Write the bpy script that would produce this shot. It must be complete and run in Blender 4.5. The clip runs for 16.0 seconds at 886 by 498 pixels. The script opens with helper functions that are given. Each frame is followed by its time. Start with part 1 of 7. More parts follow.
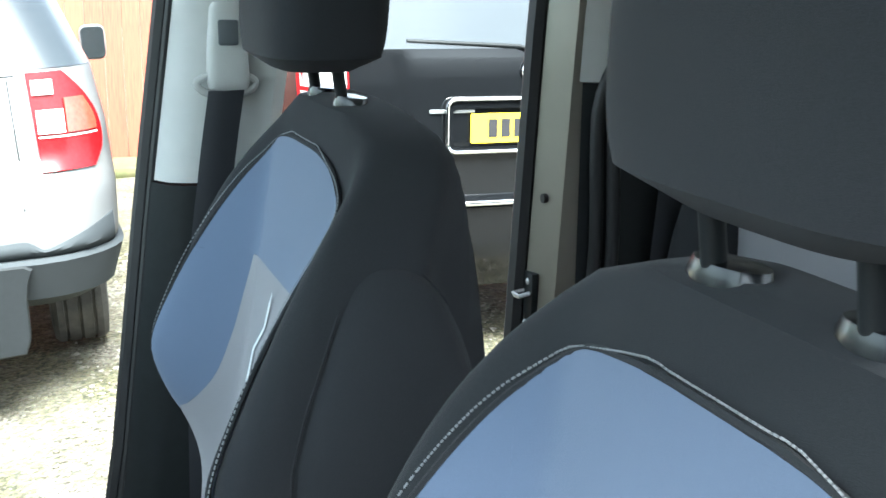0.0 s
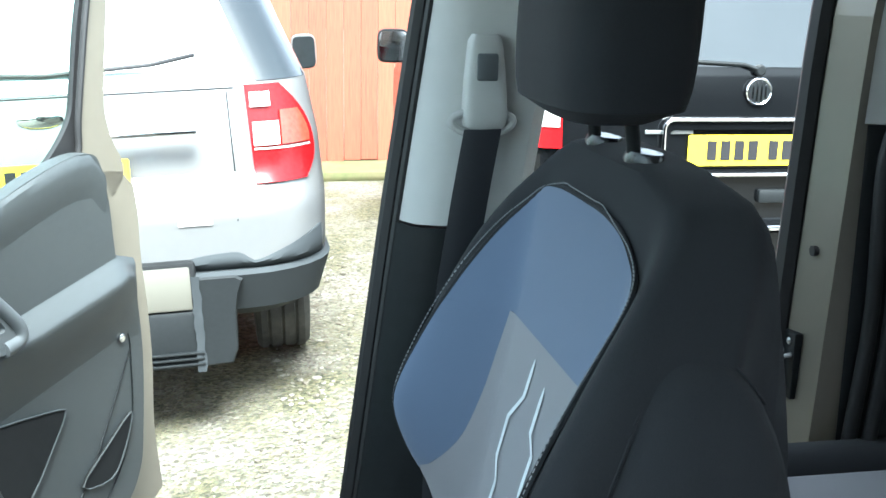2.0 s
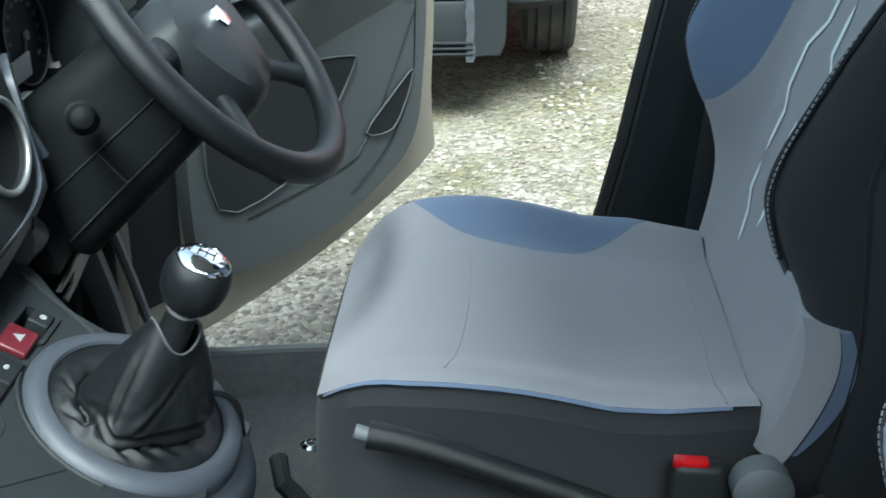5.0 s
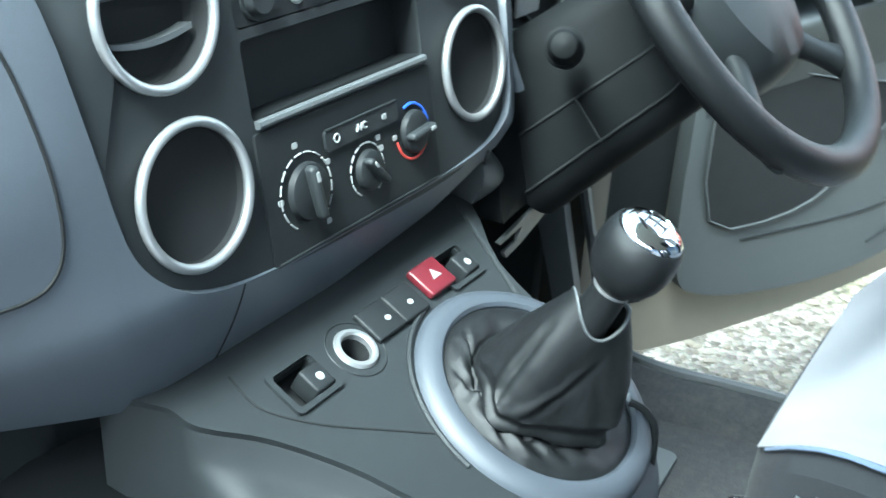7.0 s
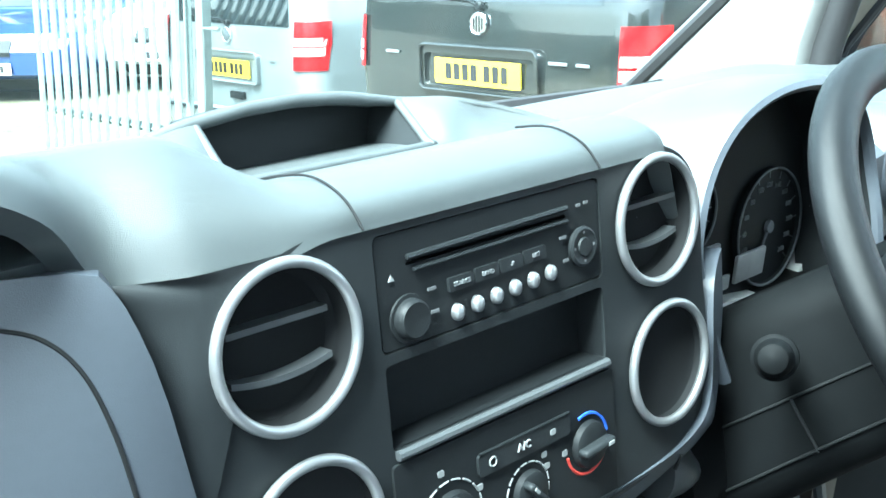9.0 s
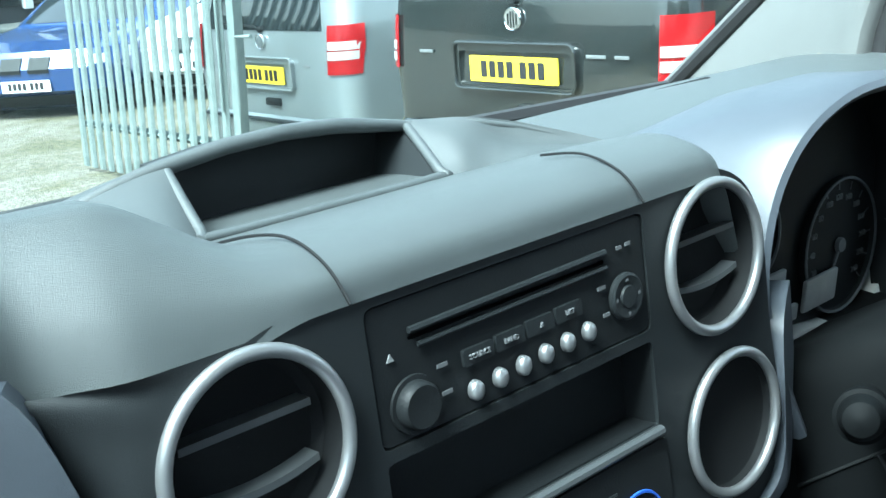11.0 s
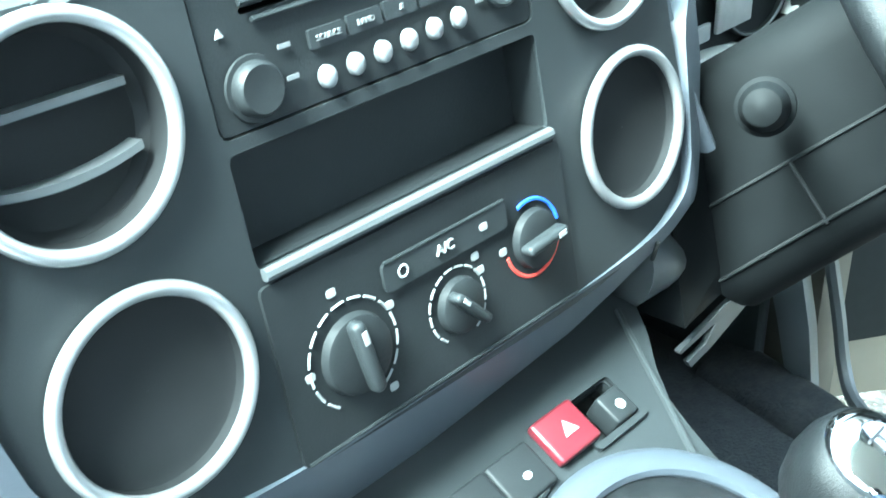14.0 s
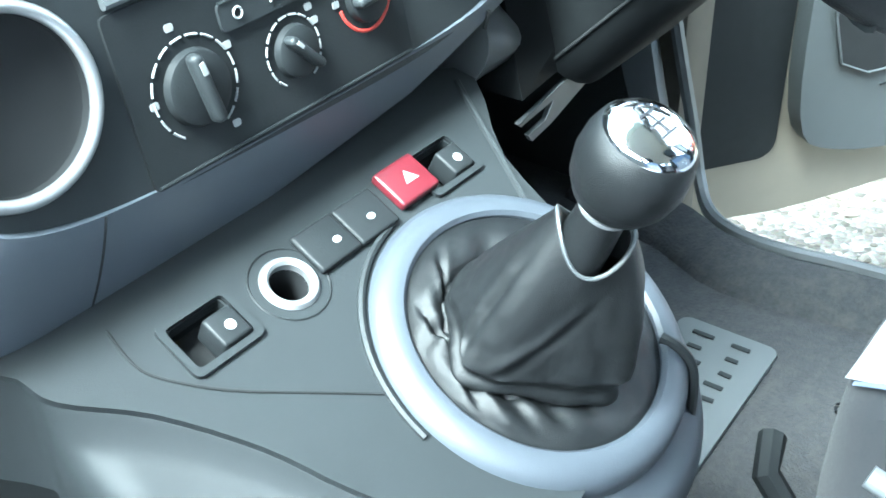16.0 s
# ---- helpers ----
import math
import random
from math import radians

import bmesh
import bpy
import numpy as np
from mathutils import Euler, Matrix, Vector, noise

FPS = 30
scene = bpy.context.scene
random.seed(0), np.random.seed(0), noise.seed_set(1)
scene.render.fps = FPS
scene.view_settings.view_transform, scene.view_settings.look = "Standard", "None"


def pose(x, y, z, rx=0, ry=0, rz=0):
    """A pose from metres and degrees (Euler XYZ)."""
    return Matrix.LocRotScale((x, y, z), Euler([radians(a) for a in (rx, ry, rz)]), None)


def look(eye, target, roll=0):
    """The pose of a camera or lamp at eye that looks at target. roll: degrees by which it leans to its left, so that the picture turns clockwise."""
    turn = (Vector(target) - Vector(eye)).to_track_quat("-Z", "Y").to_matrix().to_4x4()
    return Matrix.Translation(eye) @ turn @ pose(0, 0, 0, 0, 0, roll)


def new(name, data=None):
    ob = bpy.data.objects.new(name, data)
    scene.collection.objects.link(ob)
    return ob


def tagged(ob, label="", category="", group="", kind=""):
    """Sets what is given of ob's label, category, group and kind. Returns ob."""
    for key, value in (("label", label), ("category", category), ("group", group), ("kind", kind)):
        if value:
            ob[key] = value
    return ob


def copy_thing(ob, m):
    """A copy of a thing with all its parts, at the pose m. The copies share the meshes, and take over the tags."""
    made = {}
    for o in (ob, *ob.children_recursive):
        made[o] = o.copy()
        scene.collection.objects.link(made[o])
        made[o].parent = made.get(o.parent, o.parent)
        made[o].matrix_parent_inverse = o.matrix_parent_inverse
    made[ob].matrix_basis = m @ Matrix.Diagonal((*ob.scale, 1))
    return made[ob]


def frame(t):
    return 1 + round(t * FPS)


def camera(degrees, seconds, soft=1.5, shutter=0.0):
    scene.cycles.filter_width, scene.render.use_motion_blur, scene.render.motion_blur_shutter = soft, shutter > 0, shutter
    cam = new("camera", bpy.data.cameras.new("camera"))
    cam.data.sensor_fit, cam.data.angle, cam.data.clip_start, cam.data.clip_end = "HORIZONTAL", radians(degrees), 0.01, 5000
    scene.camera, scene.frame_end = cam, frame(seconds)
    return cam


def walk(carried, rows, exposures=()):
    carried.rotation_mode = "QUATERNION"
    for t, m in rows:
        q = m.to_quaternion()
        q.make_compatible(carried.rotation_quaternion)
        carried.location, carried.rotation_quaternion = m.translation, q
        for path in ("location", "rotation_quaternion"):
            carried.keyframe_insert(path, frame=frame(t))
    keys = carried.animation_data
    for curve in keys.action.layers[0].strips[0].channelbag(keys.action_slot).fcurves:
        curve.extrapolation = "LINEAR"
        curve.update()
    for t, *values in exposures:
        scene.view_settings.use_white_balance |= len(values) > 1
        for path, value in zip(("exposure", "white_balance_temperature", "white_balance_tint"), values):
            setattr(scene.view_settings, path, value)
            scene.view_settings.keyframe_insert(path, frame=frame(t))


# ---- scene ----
cam = camera(43.9, 16.0, 1.5, 0.25)
PATH = [
    (0, (-0.784, -0.525, 1.48), (1.038, -1.203, 1.011), 0.7),
    (0.5, (-0.727, -0.505, 1.484), (1.116, -1.126, 1.02), 1.2),
    (1, (-0.676, -0.493, 1.49), (1.206, -0.994, 1.035), 0.0),
    (1.5, (-0.64, -0.472, 1.49), (1.249, -0.894, 0.991), 1.9),
    (2, (-0.626, -0.462, 1.511), (1.284, -0.83, 1.045), 1.0),
    (2.5, (-0.637, -0.456, 1.523), (1.279, -0.847, 1.101), 1.8),
    (3, (-0.648, -0.446, 1.485), (1.237, -0.815, 0.925), 2.5),
    (3.5, (-0.673, -0.432, 1.438), (1.185, -0.696, 0.748), 2.0),
    (5.8, (-0.717, -0.35, 1.369), (1.027, -0.095, 0.425), 2.0),
    (6, (-0.704, -0.329, 1.359), (1.036, 0.008, 0.433), 1.1),
    (6.5, (-0.635, -0.363, 1.309), (1.013, 0.31, 0.398), -2.1),
    (7, (-0.561, -0.394, 1.274), (0.973, 0.519, 0.373), 3.4),
    (7.5, (-0.494, -0.375, 1.269), (0.909, 0.743, 0.385), 7.2),
    (8, (-0.455, -0.365, 1.285), (0.847, 0.907, 0.456), 4.0),
    (8.5, (-0.446, -0.362, 1.332), (0.877, 0.94, 0.586), 2.4),
    (9, (-0.442, -0.357, 1.352), (0.88, 0.967, 0.645), 3.0),
    (9.2, (-0.439, -0.358, 1.356), (0.877, 0.976, 0.657), 2.6),
    (11.3, (-0.338, -0.282, 1.343), (0.922, 1.096, 0.627), -0.4),
    (11.5, (-0.33, -0.281, 1.347), (0.936, 1.094, 0.635), -0.6),
    (12, (-0.304, -0.274, 1.344), (0.991, 1.079, 0.642), -1.8),
    (12.5, (-0.289, -0.276, 1.34), (1.036, 1.051, 0.647), -2.3),
    (13, (-0.289, -0.296, 1.324), (1.077, 0.955, 0.57), -1.9),
    (13.5, (-0.294, -0.309, 1.289), (0.998, 0.927, 0.392), -2.1),
    (14, (-0.309, -0.305, 1.265), (0.906, 0.935, 0.272), -2.9),
    (14.5, (-0.33, -0.309, 1.244), (0.83, 0.937, 0.194), -4.0),
    (15, (-0.34, -0.333, 1.221), (0.81, 0.856, 0.096), -4.6),
    (15.5, (-0.342, -0.362, 1.227), (0.857, 0.755, 0.08), -3.6),
    (16, (-0.351, -0.388, 1.226), (0.894, 0.663, 0.067), -2.6),
]

EXPOSURES = [(0.0, 3.2, 5950, 0), (0.5, 3.65, 5850, -1), (1.0, 3.35, 5800, -1), (1.5, 3.15, 5800, -1), (2.5, 2.65, 5750, -2), (3.5, 2.75, 5750, -2), (5.8, 2.05, 5700, -2), (6.5, 2.6, 5650, -4), (7.0, 3.45, 5550, -6), (8.2, 4.55, 5600, -6), (9.0, 3.3, 5450, -8), (11.5, 2.2, 5400, -8), (12.5, 2.0, 5400, -8), (13.0, 2.2, 5450, -8), (13.5, 3.75, 5450, -8), (14.0, 4.6, 5350, -15), (14.5, 4.75, 5350, -15), (15.0, 4.6, 5400, -11), (16.0, 4.3, 5450, -6)]
walk(cam, [(t, look(eye, target, roll)) for t, eye, target, roll in PATH], EXPOSURES)

# ---------------------------------------------------------------- light
world = bpy.data.worlds.new("sky")
scene.world = world
world.use_nodes = True
wn = world.node_tree
bg = wn.nodes["Background"]
sky = wn.nodes.new("ShaderNodeTexSky")
sky.sky_type = "NISHITA"
sky.sun_disc = False
sky.sun_elevation, sky.sun_rotation = radians(56), radians(-89)
sky.air_density, sky.dust_density = 1.0, 3.0
hue = wn.nodes.new("ShaderNodeHueSaturation")
hue.inputs["Saturation"].default_value = 0.35
tcw, cloud, cramp, cmix = wn.nodes.new("ShaderNodeTexCoord"), wn.nodes.new("ShaderNodeTexNoise"), wn.nodes.new("ShaderNodeValToRGB"), wn.nodes.new("ShaderNodeMix")
cloud.inputs["Scale"].default_value, cloud.inputs["Detail"].default_value = 2.2, 7
cramp.color_ramp.elements[0].position, cramp.color_ramp.elements[1].position = 0.35, 0.7
cramp.color_ramp.elements[0].color, cramp.color_ramp.elements[1].color = (0.75, 0.78, 0.8, 1), (1.5, 1.5, 1.5, 1)
cmix.data_type, cmix.blend_type = "RGBA", "MULTIPLY"
cmix.inputs["Factor"].default_value = 1.0
wn.links.new(tcw.outputs["Generated"], cloud.inputs["Vector"])
wn.links.new(cloud.outputs["Fac"], cramp.inputs["Fac"])
wn.links.new(sky.outputs[0], hue.inputs["Color"])
wn.links.new(hue.outputs[0], cmix.inputs["A"])
wn.links.new(cramp.outputs["Color"], cmix.inputs["B"])
wn.links.new(cmix.outputs["Result"], bg.inputs[0])
bg.inputs[1].default_value = 0.13
sun_data = bpy.data.lights.new("sun", "SUN")
sun_data.energy, sun_data.angle, sun_data.color = 4.2, radians(30), (1.0, 0.97, 0.92)
sun = new("sun", sun_data)
sun.matrix_world = look((-4.3, 0.08, 6.5), (0.0, 0.0, 0.0))


# ---------------------------------------------------------------- materials
def material(name, base, rough=0.6, metal=0.0, vary=0.12, scale=30.0, bump=0.0, bump_scale=400.0, coat=0.0, spec=0.5, sheen=0.0, dirt=None, dirt_scale=2.0, dirt_amount=0.3):
    m = bpy.data.materials.new(name)
    m.use_nodes = True
    nt = m.node_tree
    n, l = nt.nodes, nt.links
    p = n["Principled BSDF"]
    tc = n.new("ShaderNodeTexCoord")
    no = n.new("ShaderNodeTexNoise")
    no.inputs["Scale"].default_value, no.inputs["Detail"].default_value = scale, 5
    l.new(tc.outputs["Object"], no.inputs["Vector"])
    mix = n.new("ShaderNodeMix")
    mix.data_type = "RGBA"
    mix.inputs["A"].default_value = (*[c * (1 - vary) for c in base], 1)
    mix.inputs["B"].default_value = (*[min(1, c * (1 + vary)) for c in base], 1)
    l.new(no.outputs["Fac"], mix.inputs["Factor"])
    out = mix.outputs["Result"]
    if dirt:
        n2 = n.new("ShaderNodeTexNoise")
        n2.inputs["Scale"].default_value, n2.inputs["Detail"].default_value, n2.inputs["Roughness"].default_value = dirt_scale, 8, 0.65
        l.new(tc.outputs["Object"], n2.inputs["Vector"])
        ramp = n.new("ShaderNodeValToRGB")
        ramp.color_ramp.elements[0].position, ramp.color_ramp.elements[1].position = 0.5 - dirt_amount * 0.4, 0.72
        l.new(n2.outputs["Fac"], ramp.inputs["Fac"])
        m2 = n.new("ShaderNodeMix")
        m2.data_type = "RGBA"
        l.new(out, m2.inputs["A"])
        m2.inputs["B"].default_value = (*dirt, 1)
        l.new(ramp.outputs["Color"], m2.inputs["Factor"])
        out = m2.outputs["Result"]
    l.new(out, p.inputs["Base Color"])
    p.inputs["Roughness"].default_value, p.inputs["Metallic"].default_value = rough, metal
    p.inputs["Coat Weight"].default_value = coat
    p.inputs["Coat Roughness"].default_value = 0.05
    p.inputs["Specular IOR Level"].default_value = spec
    p.inputs["Sheen Weight"].default_value = sheen
    if bump:
        nb = n.new("ShaderNodeTexNoise")
        nb.inputs["Scale"].default_value, nb.inputs["Detail"].default_value = bump_scale, 3
        l.new(tc.outputs["Object"], nb.inputs["Vector"])
        b = n.new("ShaderNodeBump")
        b.inputs["Strength"].default_value, b.inputs["Distance"].default_value = bump, 0.002
        l.new(nb.outputs["Fac"], b.inputs["Height"])
        l.new(b.outputs["Normal"], p.inputs["Normal"])
    return m


def glass(name, tint=(0.9, 0.95, 0.93), dark=0.0):
    """Thin window glass: mostly clear, with a reflecting skin."""
    m = bpy.data.materials.new(name)
    m.use_nodes = True
    nt = m.node_tree
    n, l = nt.nodes, nt.links
    n.remove(n["Principled BSDF"])
    tr, gl, mx = n.new("ShaderNodeBsdfTransparent"), n.new("ShaderNodeBsdfGlossy"), n.new("ShaderNodeMixShader")
    tr.inputs[0].default_value = (*tint, 1)
    gl.inputs["Roughness"].default_value = 0.02
    mx.inputs[0].default_value = 0.05
    l.new(tr.outputs[0], mx.inputs[1])
    l.new(gl.outputs[0], mx.inputs[2])
    l.new(mx.outputs[0], n["Material Output"].inputs[0])
    return m


fabric_black = material("black seat cloth", (0.022, 0.0236, 0.0265), 0.9, vary=0.25, scale=900, bump=0.35, bump_scale=1500, sheen=0.05, spec=0.12)
fabric_blue = material("blue seat cloth", (0.1, 0.133, 0.2), 0.85, vary=0.1, scale=1200, bump=0.25, bump_scale=1500, sheen=0.2, spec=0.2)
fabric_grey = material("grey seat cloth", (0.2, 0.2, 0.217), 0.85, vary=0.1, scale=1200, bump=0.25, bump_scale=1500, sheen=0.2, spec=0.2)
belt_cloth = material("black belt webbing", (0.02, 0.022, 0.027), 0.5, vary=0.2, scale=500, bump=0.3, bump_scale=900, spec=0.45)
thread = material("pale stitching", (0.2, 0.21, 0.22), 0.7)
stripe_white = material("white woven stripe", (0.62, 0.66, 0.68), 0.7)
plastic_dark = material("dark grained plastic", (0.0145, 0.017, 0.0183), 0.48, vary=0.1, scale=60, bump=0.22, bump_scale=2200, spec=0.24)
plastic_top = material("dark grey dash skin", (0.053, 0.061, 0.0625), 0.44, vary=0.1, scale=40, bump=0.3, bump_scale=2200, spec=0.5)
plastic_black = material("smooth black plastic", (0.0115, 0.0132, 0.0142), 0.5, vary=0.2, scale=60, bump=0.1, bump_scale=900, spec=0.16)
plastic_gloss = material("glossy black plastic", (0.012, 0.013, 0.0145), 0.25, vary=0.1, spec=0.5)
plastic_deep = material("deep black cavity plastic", (0.012, 0.0128, 0.0135), 0.7, vary=0.2, spec=0.12)
cowl_black = material("matt black cowl plastic", (0.0045, 0.0052, 0.0056), 0.6, vary=0.2, scale=50, bump=0.2, bump_scale=2000, spec=0.08)
plastic_blue = material("blue grey soft paint", (0.05, 0.058, 0.07), 0.42, vary=0.06, scale=200, bump=0.12, bump_scale=1500)
plastic_ring = material("blue grey ring plastic", (0.03, 0.036, 0.045), 0.55, vary=0.08, scale=150, bump=0.15, bump_scale=1300)
plastic_grey = material("mid grey plastic", (0.09, 0.1, 0.106), 0.5, vary=0.1, bump=0.2, bump_scale=900)
trim_light = material("pale grey pillar trim", (0.44, 0.445, 0.43), 0.6, vary=0.06, bump=0.15, bump_scale=900)
lip_grey = material("satin dark grey edge", (0.055, 0.06, 0.063), 0.4, vary=0.08)
# Darker copy of trim_light: the windscreen pillars' shade is in the colour.
trim_shade = material("pale pillar trim darkened as shade", (0.11, 0.115, 0.112), 0.65, vary=0.06, bump=0.15, bump_scale=900)
lcd_grey = material("grey display", (0.36, 0.365, 0.36), 0.3, vary=0.3, scale=60)
silver = material("satin silver ring", (0.31, 0.32, 0.325), 0.36, 0.75, vary=0.04)
chrome = material("bright chrome", (0.75, 0.76, 0.78), 0.08, 1.0, vary=0.02)
# Champagne hinge paint with the door gap's shade mixed into its colour.
hinge_shaded = material("champagne paint in shaded brown", (0.05, 0.043, 0.032), 0.6, vary=0.3, scale=12, dirt=(0.025, 0.022, 0.018), dirt_scale=9)
leather = material("black leatherette", (0.0062, 0.0071, 0.0078), 0.42, vary=0.2, scale=80, bump=0.3, bump_scale=1600, spec=0.3)
carpet = material("charcoal carpet", (0.018, 0.019, 0.021), 0.95, vary=0.6, scale=170, bump=1.0, bump_scale=260, dirt=(0.032, 0.032, 0.03), dirt_scale=60, dirt_amount=0.1)
rubber = material("black rubber", (0.012, 0.012, 0.013), 0.6, vary=0.2)
tyre_rubber = material("dusty tyre rubber", (0.03, 0.03, 0.03), 0.8, vary=0.3, scale=12, dirt=(0.09, 0.085, 0.075), dirt_scale=6)
paint_gold = material("champagne car paint", (0.205, 0.187, 0.152), 0.4, 0.35, vary=0.05, coat=0.5)
paint_silver = material("pale silver car paint", (0.125, 0.127, 0.129), 0.38, 0.2, vary=0.04, coat=0.6, dirt=(0.132, 0.129, 0.12), dirt_scale=3, dirt_amount=0.2)
paint_black = material("black car paint", (0.004, 0.0045, 0.0052), 0.1, 0.0, vary=0.1, coat=0.0, spec=0.3)
paint_anthracite = material("dusty dark green black car paint", (0.009, 0.012, 0.012), 0.18, 0.1, vary=0.2, coat=0.8, dirt=(0.019, 0.0195, 0.0185), dirt_scale=2)
paint_grey = material("grey silver van paint", (0.25, 0.28, 0.29), 0.35, 0.4, vary=0.05, coat=0.6, dirt=(0.21, 0.23, 0.235), dirt_scale=2)
paint_cream = material("cream filler panel", (0.105, 0.101, 0.085), 0.5, vary=0.08, scale=5)
door_plastic = material("dark grey door plastic", (0.04, 0.046, 0.048), 0.5, vary=0.1, scale=60, bump=0.2, bump_scale=1800)
paint_navy = material("blue saloon paint", (0.02, 0.05, 0.16), 0.2, 0.2, coat=1.0)
paint_white = material("white car paint", (0.75, 0.76, 0.77), 0.3, coat=0.6)
bumper_grey = material("grey unpainted bumper", (0.03, 0.034, 0.037), 0.7, vary=0.15, scale=8, bump=0.2, spec=0.12)
lamp_red = material("red lamp lens", (0.26, 0.004, 0.006), 0.25, vary=0.45, scale=70, coat=0.1, spec=0.25)
lamp_clear = material("clear lamp lens", (0.38, 0.37, 0.36), 0.2, vary=0.25, scale=80, coat=0.3)
lamp_amber = material("amber lamp bulb", (0.27, 0.035, 0.02), 0.25, vary=0.4, scale=60, coat=0.2)
plate_yellow = material("yellow plate", (0.8, 0.62, 0.03), 0.35)
plate_white = material("white plate", (0.75, 0.75, 0.73), 0.35)
plate_ink = material("black plate ink", (0.01, 0.01, 0.012), 0.5)
galvanised = material("galvanised steel", (0.16, 0.195, 0.19), 0.5, 0.3, vary=0.2, scale=25, dirt=(0.22, 0.26, 0.25), dirt_scale=14)
red_button = material("red button plastic", (0.075, 0.007, 0.012), 0.4)
mark_white = material("white printed mark", (0.2, 0.21, 0.21), 0.6)
mark_grey = material("dim printed figures", (0.1, 0.105, 0.11), 0.6)
mark_blue = material("blue printed mark", (0.03, 0.1, 0.5), 0.6)
mark_red = material("red printed mark", (0.4, 0.04, 0.03), 0.6)
mirror_glass = material("mirror glass", (0.8, 0.82, 0.84), 0.02, 1.0, vary=0.0)
dark_glass = material("dark car glass", (0.012, 0.016, 0.018), 0.04, vary=0.0, coat=1.0)
# Paler than dark_glass: the sky's reflection is painted into the base colour.
pale_glass = material("car glass with sky in its colour", (0.25, 0.3, 0.31), 0.05, vary=0.02, coat=1.0)
screen_glass = glass("windscreen glass", (0.93, 0.97, 0.96))
clear_glass = glass("door glass", (0.82, 0.9, 0.87))


def wood_fence():
    m = material("red stained fence boards", (0.36, 0.075, 0.035), 0.75, vary=0.25, scale=6)
    nt = m.node_tree
    n, l = nt.nodes, nt.links
    p = n["Principled BSDF"]
    info, tc, mp, no, mix = n.new("ShaderNodeObjectInfo"), n.new("ShaderNodeTexCoord"), n.new("ShaderNodeMapping"), n.new("ShaderNodeTexNoise"), n.new("ShaderNodeMix")
    mp.inputs["Scale"].default_value = (30, 30, 2)
    no.inputs["Scale"].default_value, no.inputs["Detail"].default_value = 3, 6
    l.new(tc.outputs["Object"], mp.inputs["Vector"])
    add = n.new("ShaderNodeVectorMath")
    l.new(mp.outputs[0], add.inputs[0])
    l.new(info.outputs["Random"], add.inputs[1])
    l.new(add.outputs[0], no.inputs["Vector"])
    mix.data_type = "RGBA"
    mix.inputs["A"].default_value, mix.inputs["B"].default_value = (0.16, 0.03, 0.016, 1), (0.36, 0.085, 0.042, 1)
    mth = n.new("ShaderNodeMath")
    mth.operation = "MULTIPLY_ADD"
    mth.inputs[1].default_value, mth.inputs[2].default_value = 0.35, -0.17
    l.new(info.outputs["Random"], mth.inputs[0])
    s = n.new("ShaderNodeMath")
    l.new(mth.outputs[0], s.inputs[0])
    l.new(no.outputs["Fac"], s.inputs[1])
    l.new(s.outputs[0], mix.inputs["Factor"])
    l.new(mix.outputs["Result"], p.inputs["Base Color"])
    return m


fence_red = wood_fence()


